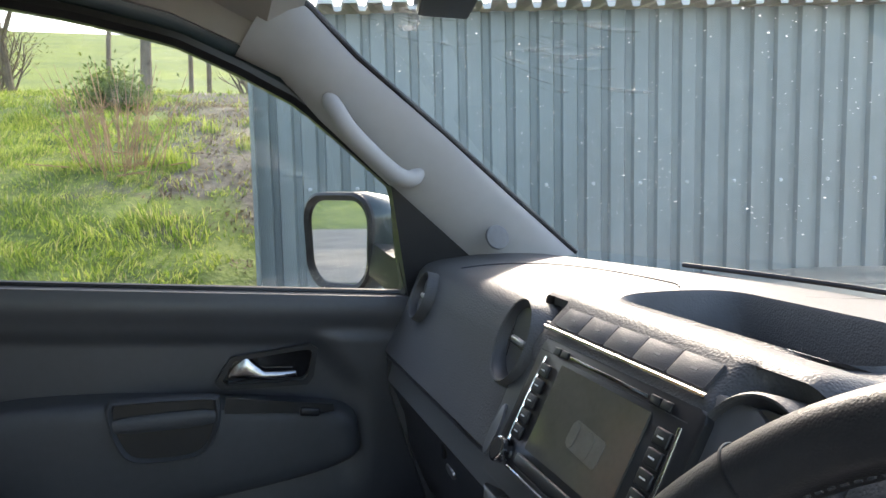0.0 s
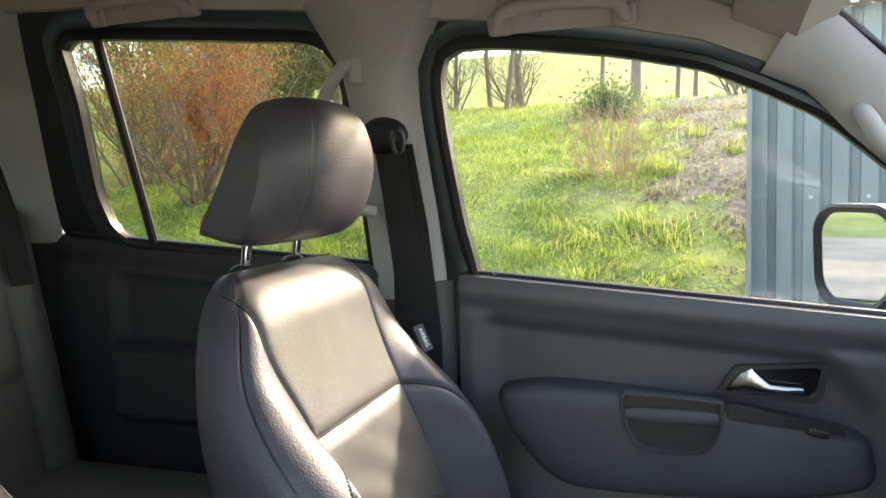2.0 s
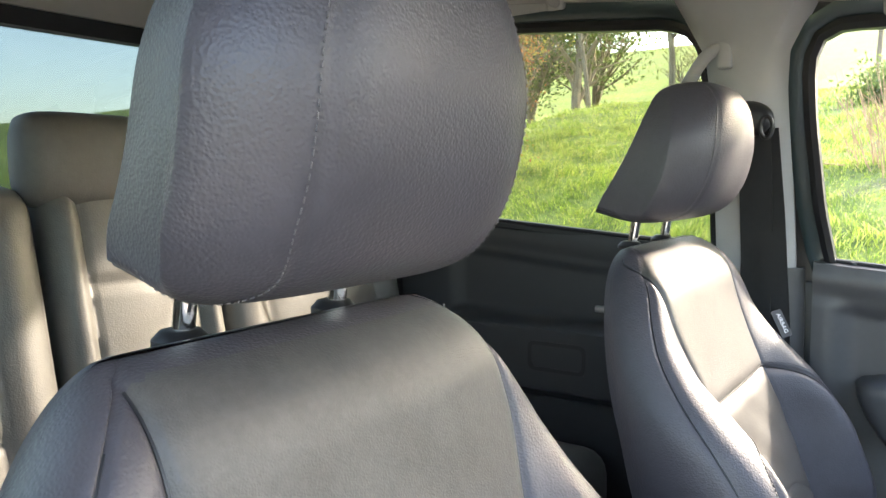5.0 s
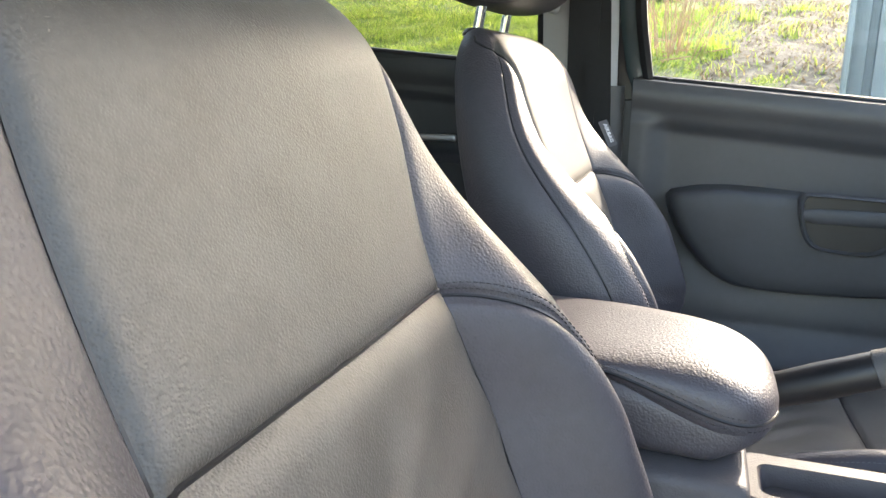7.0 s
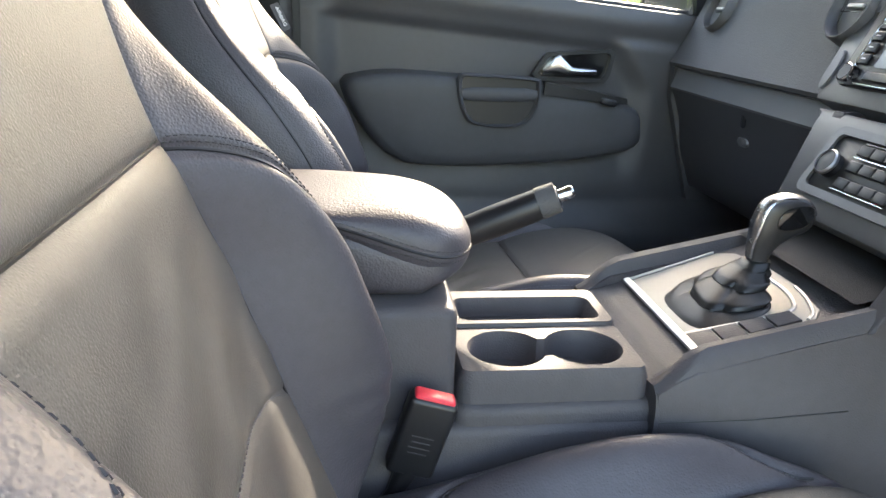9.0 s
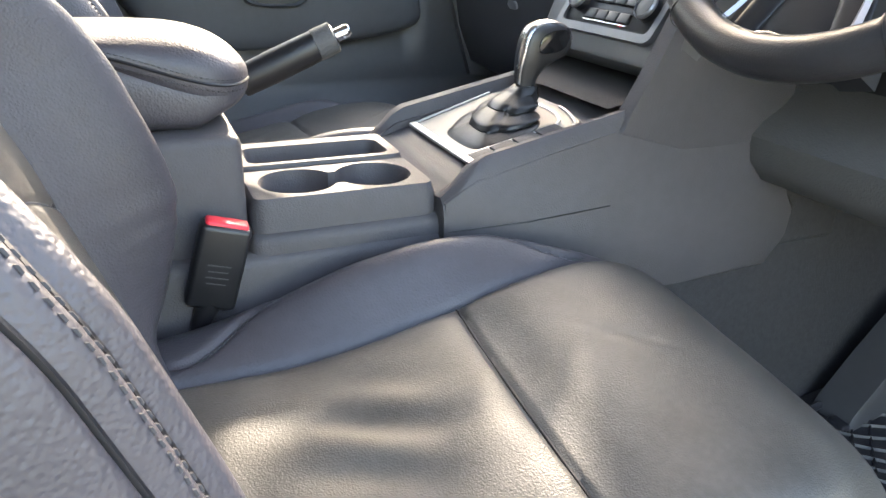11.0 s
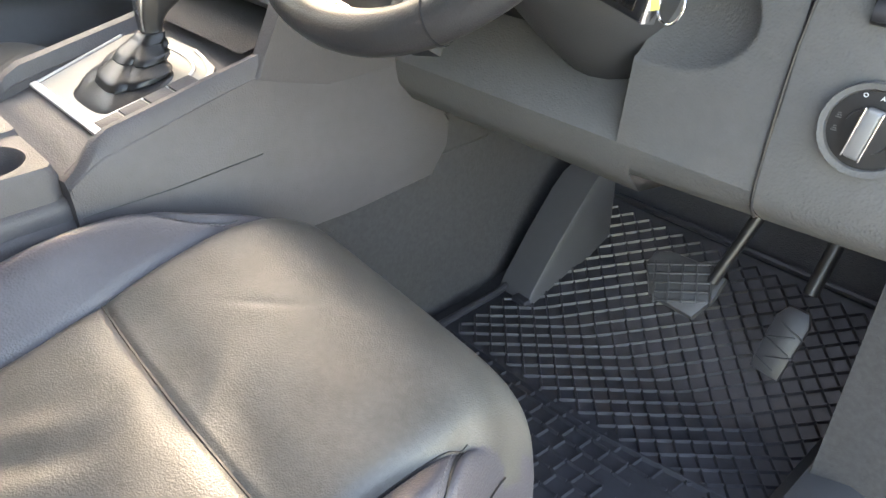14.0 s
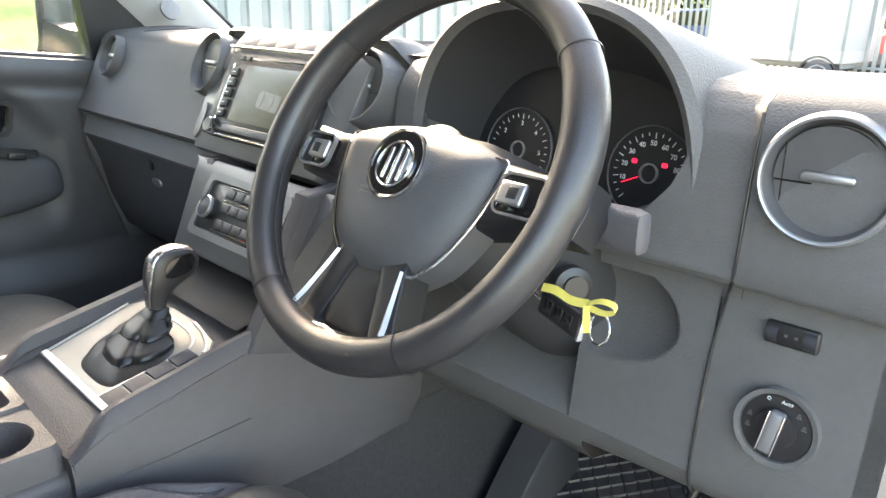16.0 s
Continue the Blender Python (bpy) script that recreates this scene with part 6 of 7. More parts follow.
part("ramp", loft([[Vector((x0, y0, z0)), Vector(((x0 + x1) / 2, (y0 + y1) / 2, (z0 + z1) / 2 + 0.001)), Vector((x1 - 0.004, y1, z1)), Vector((x1, y1 + 0.004, z1 - 0.006)), Vector((x1 - 0.004, max(y1 + 0.02, 0.74), 0.455)), Vector((x0, max(y0 + 0.02, 0.74), 0.455))] for x0, y0, z0, x1, y1, z1 in rows]), DOORP, rest, angle=50)
part("foot_cap", rbox((0.028, 0.016, 0.010), (0.200, 0.592, 0.468), 0.003), RUBBER, rest)

toe = part("toe_board", loft([[Vector((x, y, z)) for x in steps(0.115, 0.70, 6)] for y, z in ((0.55, 0.452), (0.70, 0.470), (0.87, 0.518), (0.93, 0.60), (0.975, 0.74), (0.99, 0.95))], False, False), CARPET)
tagged(toe, "dark carpeted toe board behind the pedals", "toe board", kind="structure")
# sill and kick panels
for s in (-1, 1):
    sill = part("baseboard", loft([[Vector((s * x, y, z)) for x, z in ((0.63, 0.44), (0.64, 0.475), (0.655, 0.50), (0.70, 0.515), (0.76, 0.505), (0.78, 0.45))] for y in steps(-1.3, 0.78, 12)]), DOORP)
    tagged(sill, "dark grey plastic door sill trim", "sill", kind="structure")
    kick = part("kick_panel", loft([[Vector((s * 0.66, 0.55, z)), Vector((s * 0.655, 0.75, z)), Vector((s * 0.64, 1.0, z)), Vector((s * 0.74, 1.0, z)), Vector((s * 0.74, 0.55, z))] for z in (0.44, 0.6, 0.8, 1.15)]), CARPET)
    tagged(kick, "dark carpeted kick panel in the footwell", "kick panel", kind="structure")

# ---- fittings on the passenger door ----
m0 = basis((-0.698, 0.170, 1.056), (0, 1, 0), (0, 0, 1))
hp = part("handle_plate", ringplate(resample([Vector(p) for p in [(-0.080, -0.018), (-0.055, 0.020), (0.068, 0.030), (0.078, 0.022), (0.070, -0.022), (0.060, -0.034), (-0.070, -0.030)]], 64), resample([Vector(p) for p in [(-0.070, -0.017), (-0.050, 0.014), (0.062, 0.023), (0.070, 0.018), (0.062, -0.018), (0.054, -0.026), (-0.062, -0.024)]], 64), 0.012, m0 @ pose(0, 0, 0.008)), BLACK, pdoor)
part("handle_recess", slab([(-0.072, -0.018), (-0.052, 0.016), (0.064, 0.025), (0.072, 0.018), (0.064, -0.020), (0.055, -0.028), (-0.064, -0.026)], 0.01, m0 @ pose(0, 0, -0.002)), GLOSS, hp)
part("door_handle", loft([[m0 @ Vector((x, y + h * cy, z + 0.004 * cz)) for cy, cz in ((-1, -1), (-1, 0.6), (-0.4, 1.2), (0.4, 1.2), (1, 0.6), (1, -1))] for x, y, h, z in ((-0.060, -0.014, 0.006, 0.002), (-0.050, -0.006, 0.012, 0.006), (-0.032, 0.002, 0.016, 0.010), (-0.020, -0.006, 0.012, 0.012), (-0.006, -0.012, 0.006, 0.013), (0.02, -0.013, 0.005, 0.013), (0.042, -0.013, 0.004, 0.011))]), material("handle_chrome", (0.42, 0.42, 0.43), 0.22, 1.0, vary=0.05, vary_size=0.02), pdoor, "chrome pull handle")
m1 = basis((-0.639, 0, 0), (0, 1, 0), (0, 0, 1))
PK = resample([Vector((q.x, q.y)) for q in spline([(-0.051, 1.038, 0), (0.02, 1.036, 0), (0.086, 1.032, 0), (0.094, 1.024, 0), (0.094, 0.995, 0), (0.084, 0.966, 0), (0.066, 0.949, 0), (0.040, 0.944, 0), (-0.012, 0.946, 0), (-0.036, 0.955, 0), (-0.050, 0.980, 0), (-0.057, 1.010, 0), (-0.057, 1.030, 0), (-0.051, 1.038, 0)], 120)[:-1]], 80)
pkc = Vector((0.019, 0.993))
pk = part("pull_pocket", loft([[m1 @ Vector((*(pkc + (q - pkc) * k), z)) for q in PK] for k, z in ((1.03, -0.012), (1.0, 0.003), (0.96, 0.0045), (0.92, 0.002), (0.885, -0.012), (0.86, -0.026))], True, False), PAD, pdoor)
# No recess is cut: a black sheet over the pad stands for its shade.
part("pocket_back", slab([tuple(pkc + (q - pkc) * 0.90) for q in PK], 0.004, m1 @ pose(0, 0, -0.0045)), BLACK, pk, "black sheet for the hollow's shade")
part("pull_bar", loft([[m1 @ Vector((y, 1.003 - 0.0006 * abs(y - 0.02) + h * math.sin(a), -0.001 + 0.6 * d * math.cos(a))) for a in [2 * math.pi * j / 14 for j in range(14)]] for y, h, d in ((-0.052, 0.009, 0.006), (-0.03, 0.0125, 0.008), (0.02, 0.013, 0.009), (0.07, 0.0125, 0.008), (0.090, 0.009, 0.006))]), PAD, pk)
part("switch_slot", slab([(-0.080, 0.012), (0.080, 0.006), (0.083, -0.005), (-0.080, -0.012)], 0.01, basis((-0.6425, 0.182, 1.005), (0, 1, -0.13), (0, 0.13, 1))), BLACK, pdoor)
part("window_switch", rbox((0.03, 0.012, 0.010), (0.045, -0.002, 0.002), 0.003, m=basis((-0.6425, 0.182, 1.003), (0, 1, -0.17), (0, 0.17, 1))), BLACK, pdoor)
part("lock_pin", lathe([(0.0, 0.0), (0.0075, 0.0), (0.007, 0.004), (0.0, 0.005)], 20, pose(-0.716, -0.279, belt(-0.279) + 0.003)), BLACK, pdoor)
part("lock_pin", lathe([(0.0, 0.0), (0.0075, 0.0), (0.007, 0.004), (0.0, 0.005)], 20, pose(-0.716, -1.035, belt(-1.035) + 0.003)), BLACK, rdoor)
part("mirror_triangle", loft([on_side([(0.366, 1.334), (0.40, 1.15), (0.60, 1.13), (0.53, 1.192)], -1, o) for o in (-0.006, 0.02)]), BLACK, pdoor)
part("belt_seal", tube([wall_pt(y, belt(y) + 0.004, -1, 0.012) for y in steps(-0.33, 0.40, 10)], 0.006, 8), BLACK, pdoor)
part("belt_seal", tube([wall_pt(y, belt(y) + 0.004, -1, 0.012) for y in steps(-1.17, -0.51, 10)], 0.006, 8), BLACK, rdoor)
m2 = basis((-0.655, -0.80, 1.0), (0, 1, 0), (0, 0, 1))
rp = part("pull_pocket", ringplate(rrect(0.13, 0.062, 0.015), rrect(0.114, 0.046, 0.010), 0.02, m2 @ pose(0, 0, 0.006)), BLACK, rdoor)
part("pocket_back", slab(rrect(0.12, 0.05, 0.01), 0.01, m2 @ pose(0, 0, -0.004)), GLOSS, rp)
part("door_handle", rbox((0.075, 0.014, 0.012), (0, 0, 0), 0.005, m=basis((-0.700, -0.70, 1.10), (0, 1, 0), (0, 0, 1))), SATIN, rdoor)

# wing mirror
MIRROR = material("mirror", (0.85, 0.87, 0.88), 0.02, 1.0)
wm_ = thing("wing_mirror", "dark metallic door mirror reflecting the concrete yard", "wing mirror")
GM = basis((-1.005, 0.338, 1.218), (0.84, 0.54, 0), (0.0, 0.0, 1))
MO = [Vector(p) for p in rrect(0.205, 0.200, 0.055, 8)]
MO = resample([Vector((p.x * (1.0 - 0.10 * (p.y < 0) * abs(p.y) / 0.09), p.y)) for p in MO], 64)
part("glass", slab([(p.x * 0.84, p.y * 0.84) for p in MO], 0.003, GM @ pose(0, 0, -0.001)), MIRROR, wm_, "bright mirror glass", smooth=False)
part("housing", loft([[GM @ Vector((p.x * 0.86, p.y * 0.86, -0.004)) for p in MO]] + [[GM @ Vector((p.x * s + dx, p.y * s, z)) for p in MO] for s, z, dx in ((0.95, 0.006, 0), (1.0, -0.004, 0), (1.0, -0.03, 0.004), (0.93, -0.07, 0.012), (0.78, -0.10, 0.02), (0.5, -0.12, 0.03), (0.1, -0.125, 0.03))]), BODY, wm_)
part("bezel", loft([[GM @ Vector((p.x * s, p.y * s, z)) for p in MO] for s, z in ((0.82, -0.003), (0.84, 0.003), (0.93, 0.0085), (0.985, 0.004), (1.0, -0.008))], True, False), BLACK, wm_)
part("mirror_foot", loft([[Vector((x, y, z)) for y, z in ((0.40 + dy, 1.14 + dz), (0.50 + dy, 1.14 + dz), (0.51 + dy, 1.19 + dz), (0.41 + dy, 1.20 + dz))] for x, dy, dz in ((-0.74, 0.0, 0.0), (-0.82, -0.01, 0.005), (-0.92, -0.02, 0.02))]), BLACK, wm_)

# ---- fittings overhead and on the pillars ----
pgrab = thing("grab_handle", "pale grey moulded grab handle on the windscreen pillar", "grab handle")
P = spline([(-0.600, 0.262, 1.464), (-0.580, 0.270, 1.446), (-0.577, 0.289, 1.414), (-0.589, 0.328, 1.376), (-0.605, 0.362, 1.350), (-0.617, 0.386, 1.343), (-0.634, 0.408, 1.352)], 40)
part("bar", tube(P, [0.006 + 0.006 * sstep(0, 0.12, k / 40) - 0.004 * sstep(0.9, 1.0, k / 40) + 0.002 * math.sin(math.pi * k / 40) for k in range(41)], 14), PILLAR, pgrab)
sp_ = part("tweeter_grille", lathe([(0.0, 0.0012), (0.018, 0.0012), (0.0198, 0.0006), (0.0203, -0.004), (0.0, -0.004)], 32, basis((-0.636, 0.535, 1.247), (0.1, 0.8, -0.6), (-0.35, 0.55, 0.75))), material("grille_grey", (0.17, 0.17, 0.175), 0.7, grain_size=0.001, bump=0.6, vary=0.1, vary_size=0.01), None)
tagged(sp_, "round pale grey speaker grille on the pillar", "speaker grille")


def roof_handle(y0, y1, z, label):
    h = thing("roof_handle", label, "grab handle", "roof grab handles")
    x0 = -0.535
    L = y1 - y0
    m = basis((x0 + 0.004, (y0 + y1) / 2, z), (0, 1, 0), (0.42, 0, 0.9))
    bow = spline([(-L * 0.47, -0.014, 0.0), (-L * 0.45, -0.008, 0.012), (-L * 0.40, 0.010, 0.020), (-L * 0.2, 0.016, 0.022), (0, 0.017, 0.022), (L * 0.2, 0.016, 0.022), (L * 0.40, 0.010, 0.020), (L * 0.45, -0.008, 0.012), (L * 0.47, -0.014, 0.0)], 40)
    part("bow", tube([m @ p for p in bow], [0.0095] * 41, 12), LINER, h)
    for s in (-1, 1):
        part("mount_cap", rbox((0.036, 0.030, 0.014), (s * L * 0.45, -0.012, 0.0), 0.006, m=m), LINER, h)
    part("base_plate", slab(rrect(L * 0.96, 0.055, 0.020), 0.008, m @ pose(0, 0.002, -0.001), 0.003), LINER, h)
    part("coat_hook", rbox((0.010, 0.014, 0.012), (-L * 0.16, 0.004, 0.004), 0.003, m=m), LINER, h)
    return h


roof_handle(-0.945, -0.735, 1.690, "pale grey folding grab handle above the rear window")
roof_handle(-0.226, -0.030, 1.612, "pale grey folding grab handle above the passenger window")
bh = thing("pillar_handle", "pale grey grab handle on the pillar between the doors", "grab handle")
part("bar", tube(spline([(-0.560, -0.462, 1.572), (-0.545, -0.485, 1.552), (-0.548, -0.520, 1.49), (-0.575, -0.525, 1.41), (-0.61, -0.50, 1.345), (-0.640, -0.468, 1.330)], 30), 0.0105, 12), PILLAR, bh)
part("end_cap", rbox((0.02, 0.024, 0.05), (-0.558, -0.455, 1.560), 0.006), PILLAR, bh)
belt_ = thing("seat_belt", "black seat belt hanging from its pillar guide", "seat belt")
part("guide_cover", loft([[Vector((-0.592 + dx, -0.425 + 0.040 * s * math.cos(a), 1.455 + 0.030 * s * math.sin(a))) for a in [2 * math.pi * k / 24 for k in range(24)]] for dx, s in ((0.0, 1.0), (0.012, 1.0), (0.022, 0.85), (0.028, 0.5))]), BLACK, belt_)
part("guide_ring", tube([Vector((-0.560, -0.390 + 0.009 * math.cos(a), 1.440 + 0.017 * math.sin(a))) for a in [2 * math.pi * k / 28 for k in range(29)]], 0.0035, 8), BLACK, belt_)
part("webbing", loft([[wall_pt(y - 0.026, z, -1, -o), wall_pt(y + 0.026, z, -1, -o), wall_pt(y + 0.026, z, -1, -o + 0.003), wall_pt(y - 0.026, z, -1, -o + 0.003)] for y, z, o in ((-0.415, 1.445, 0.040), (-0.417, 1.35, 0.038), (-0.425, 1.22, 0.030), (-0.43, 1.0, 0.022), (-0.435, 0.7, 0.020))]), WEBBING, belt_)
part("webbing_back", loft([[wall_pt(y - 0.022, z, -1, -o), wall_pt(y + 0.022, z, -1, -o), wall_pt(y + 0.022, z, -1, -o + 0.003), wall_pt(y - 0.022, z, -1, -o + 0.003)] for y, z, o in ((-0.400, 1.44, 0.032), (-0.398, 1.3, 0.026), (-0.392, 1.1, 0.016), (-0.39, 0.8, 0.012))]), WEBBING, belt_)
rb = thing("seat_belt", "black rear seat belt on the back pillar", "seat belt")
part("guide", tube(spline([(-0.515, -1.262, 1.512), (-0.530, -1.255, 1.508), (-0.548, -1.240, 1.515), (-0.553, -1.235, 1.540)], 12), 0.008, 10), BLACK, rb)
part("webbing", loft([[Vector((x - 0.022, y, z)), Vector((x + 0.022, y - 0.01, z)), Vector((x + 0.022, y - 0.013, z)), Vector((x - 0.022, y - 0.003, z))] for x, y, z in ((-0.535, -1.235, 1.51), (-0.545, -1.215, 1.43), (-0.565, -1.20, 1.33), (-0.58, -1.19, 1.2))]), WEBBING, rb)
visor = thing("sun_visor", "pale grey folded sun visor", "sun visor")
part("flap", slab(rrect(0.38, 0.16, 0.05, 6), 0.022, basis((-0.34, 0.105, 1.634), (1, 0, -0.09), (0, -0.95, 0.22)), 0.008, 3), LINER, visor)
part("pivot", tube([(-0.50, 0.165, 1.612), (-0.525, 0.180, 1.606)], 0.006, 8), LINER, visor)
rvm = thing("rear_view_mirror", "dark plastic interior mirror on the windscreen", "rear-view mirror")
vm = basis((0.055, 0.222, 1.497), (0.97, -0.22, 0), (0, 0.08, 1))
part("shell", slab(rrect(0.245, 0.07, 0.028, 6), 0.035, vm @ pose(0, 0, -0.002), 0.004), BLACK, rvm)
part("glass", slab(rrect(0.232, 0.058, 0.024, 6), 0.003, vm @ pose(0, 0, 0.0015)), MIRROR, rvm, "mirror glass", smooth=False)
part("arm", tube([(0.055, 0.25, 1.50), (0.05, 0.30, 1.56), (0.04, 0.32, 1.60)], 0.012, 10), BLACK, rvm)

# ---- outside ----
def earth_material():
    """Grass that gives way to bare soil and litter in a patch of its own shape."""
    m = material("grass", (0.11, 0.18, 0.022), 0.95, grain_size=0.03, bump=0.9, vary=0.45, vary_size=0.5, second=(0.25, 0.29, 0.06))
    n, l = m.node_tree.nodes, m.node_tree.links
    b = n["Principled BSDF"]
    grass = b.inputs["Base Color"].links[0].from_socket
    geo = n.new("ShaderNodeNewGeometry")
    sep = n.new("ShaderNodeSeparateXYZ")
    l.new(geo.outputs["Position"], sep.inputs[0])
    nz = n.new("ShaderNodeTexNoise")
    nz.inputs["Scale"].default_value, nz.inputs["Detail"].default_value = 1.7, 6
    l.new(geo.outputs["Position"], nz.inputs["Vector"])

    def calc(op, a, b, c=None):
        q = n.new("ShaderNodeMath")
        q.operation = op
        for i, v in enumerate((a, b, c)):
            if v is None:
                continue
            if isinstance(v, (int, float)):
                q.inputs[i].default_value = v
            else:
                l.new(v, q.inputs[i])
        return q.outputs[0]

    lim = calc("MULTIPLY_ADD", calc("MAXIMUM", calc("ADD", sep.outputs[0], 5.7), 0.0), -0.58, 0.45)
    val = calc("ADD", calc("ADD", sep.outputs[1], lim), calc("MULTIPLY_ADD", nz.outputs[0], -3.4, 1.75))
    mr = n.new("ShaderNodeMapRange")
    mr.inputs[1].default_value, mr.inputs[2].default_value = -0.1, 0.35
    l.new(val, mr.inputs[0])
    soil = n.new("ShaderNodeTexNoise")
    soil.inputs["Scale"].default_value, soil.inputs["Detail"].default_value = 14, 5
    l.new(geo.outputs["Position"], soil.inputs["Vector"])
    ramp = n.new("ShaderNodeValToRGB")
    ramp.color_ramp.elements[0].color, ramp.color_ramp.elements[1].color = (0.065, 0.052, 0.038, 1), (0.21, 0.175, 0.130, 1)
    ramp.color_ramp.elements[0].position, ramp.color_ramp.elements[1].position = 0.3, 0.7
    l.new(soil.outputs[0], ramp.inputs[0])
    mix = n.new("ShaderNodeMix")
    mix.data_type = "RGBA"
    l.new(mr.outputs[0], mix.inputs[0]), l.new(grass, mix.inputs[6]), l.new(ramp.outputs[0], mix.inputs[7]), l.new(mix.outputs[2], b.inputs["Base Color"])
    return m


GRASS = earth_material()
FIELD = material("field", (0.11, 0.175, 0.008), 0.95, grain_size=0.3, bump=0.4, vary=0.25, vary_size=6.0, second=(0.19, 0.245, 0.016))
CONCRETE = material("concrete", (0.29, 0.255, 0.21), 0.9, grain_size=0.02, bump=0.3, vary=0.22, vary_size=0.8)
SHEET = material("shed_sheet", (0.235, 0.268, 0.266), 0.5, vary=0.10, vary_size=0.4)
EAVE = material("eave_sheet", (0.55, 0.56, 0.56), 0.5, vary=0.12, vary_size=0.3)
BARK = material("bark", (0.19, 0.15, 0.115), 0.95, grain_size=0.02, bump=0.8, vary=0.35, vary_size=0.15)
CANE = material("dry_cane", (0.36, 0.22, 0.13), 0.85, grain_size=0.01, bump=0.3, vary=0.3, vary_size=0.1)
STEEL = material("galvanised_steel", (0.26, 0.28, 0.28), 0.5, 0.4, vary=0.12, vary_size=0.3)
WHITEP = material("white_panel", (0.44, 0.44, 0.44), 0.4, vary=0.04, vary_size=0.5)
REDP = material("red_paint", (0.42, 0.02, 0.03), 0.3, coat=0.5, vary=0.06, vary_size=0.3)


def leaf_material(name, a, b):
    """Leaves, each in its own shade."""
    m = bpy.data.materials.new(name)
    m.use_nodes = True
    n, l = m.node_tree.nodes, m.node_tree.links
    bs = n["Principled BSDF"]
    bs.inputs["Roughness"].default_value = 0.7
    g = n.new("ShaderNodeNewGeometry")
    ramp = n.new("ShaderNodeValToRGB")
    ramp.color_ramp.elements[0].color, ramp.color_ramp.elements[1].color = (*a, 1), (*b, 1)
    l.new(g.outputs["Random Per Island"], ramp.inputs[0]), l.new(ramp.outputs[0], bs.inputs["Base Color"])
    tl, mx = n.new("ShaderNodeBsdfTranslucent"), n.new("ShaderNodeMixShader")
    mx.inputs[0].default_value = 0.45
    l.new(ramp.outputs[0], tl.inputs[0]), l.new(bs.outputs[0], mx.inputs[1]), l.new(tl.outputs[0], mx.inputs[2])
    l.new(mx.outputs[0], n["Material Output"].inputs[0])
    return m


BLADE = leaf_material("grass_blade", (0.11, 0.21, 0.018), (0.52, 0.46, 0.20))
fresh = next(n for n in BLADE.node_tree.nodes if n.type == "VALTORGB").color_ramp.elements.new(0.80)
fresh.color = (0.44, 0.50, 0.10, 1)
RUST = leaf_material("rusty_leaf", (0.34, 0.07, 0.035), (0.48, 0.24, 0.06))
PINE = leaf_material("pine_needle", (0.04, 0.075, 0.018), (0.15, 0.19, 0.05))
BUD = leaf_material("spring_bud", (0.16, 0.15, 0.05), (0.30, 0.30, 0.09))
LITTER = leaf_material("dry_litter", (0.08, 0.06, 0.038), (0.32, 0.25, 0.16))

LAND = [(2.2, -0.08), (2.6, 0.06), (4.0, 0.78), (6.0, 1.44), (9.0, 2.12), (12.0, 2.66), (20.0, 3.3), (35.0, 5.2), (80.0, 14.2), (150.0, 29.0), (210.0, 38.0), (400.0, 40.0)]


def ground_z(x, y):
    """The lie of the land: a yard round the car, a bank on the left that climbs to a field."""
    d = -x - 7.0 * sstep(-5.6, -8.2, y) - 30.0 * sstep(3.5, 9.0, y)
    if d <= LAND[0][0]:
        return -0.08
    h = LAND[-1][1]
    for (a, za), (b, zb) in zip(LAND, LAND[1:]):
        if d <= b:
            t = (d - a) / (b - a)
            h = za + (zb - za) * t
            break
    bump = 0.06 * noise.noise(Vector((x * 0.9, y * 0.9, 0))) + 0.035 * noise.noise(Vector((x * 3.1, y * 3.1, 5)))
    dip = 1.0 - 0.25 * sstep(2.0, 14.0, y)
    return h * dip + bump * sstep(2.2, 3.2, d)


xs = [-400, -300, -210, -150, -115, -80, -57, -45, -35, -27] + [-20 + 0.25 * k for k in range(73)] + [0, 3, 6, 10, 16, 25, 40, 80, 200, 400]
ys = [-400, -200, -100, -60, -40, -30, -22, -16] + [-12 + 0.3 * k for k in range(68)] + [10, 14, 20, 28, 40, 60, 100, 200, 400]
near = loft([[Vector((x, y, ground_z(x, y))) for x in xs] for y in ys], False, False)
bm = near
for f in bm.faces:
    f.material_index = 1 if f.calc_center_median().x < -13.0 else 0
ground = part("ground", bm, GRASS)
ground.data.materials.append(FIELD)
tagged(ground, "rough green grass bank with a bare patch, rising to a sunlit field", "ground", kind="structure")
yard = part("pavement", loft([[Vector((x, y, -0.055 + 0.006 * noise.noise(Vector((x, y, 2))))) for x in steps(-2.15, 12, 30)] for y in steps(-17, 40, 60)], False, False), CONCRETE)
bm = loft([[Vector((x, y, -0.052)) for x in (-9.0, -2.2)] for y in (-17, -7.6)], False, False)
side = part("road", bm, CONCRETE)
tagged(side, "pale concrete track behind the pickup", "track", kind="structure")
tagged(yard, "pale worn concrete yard under the pickup", "yard", kind="structure")

# grass and litter on the bank
rng = np.random.default_rng(5)


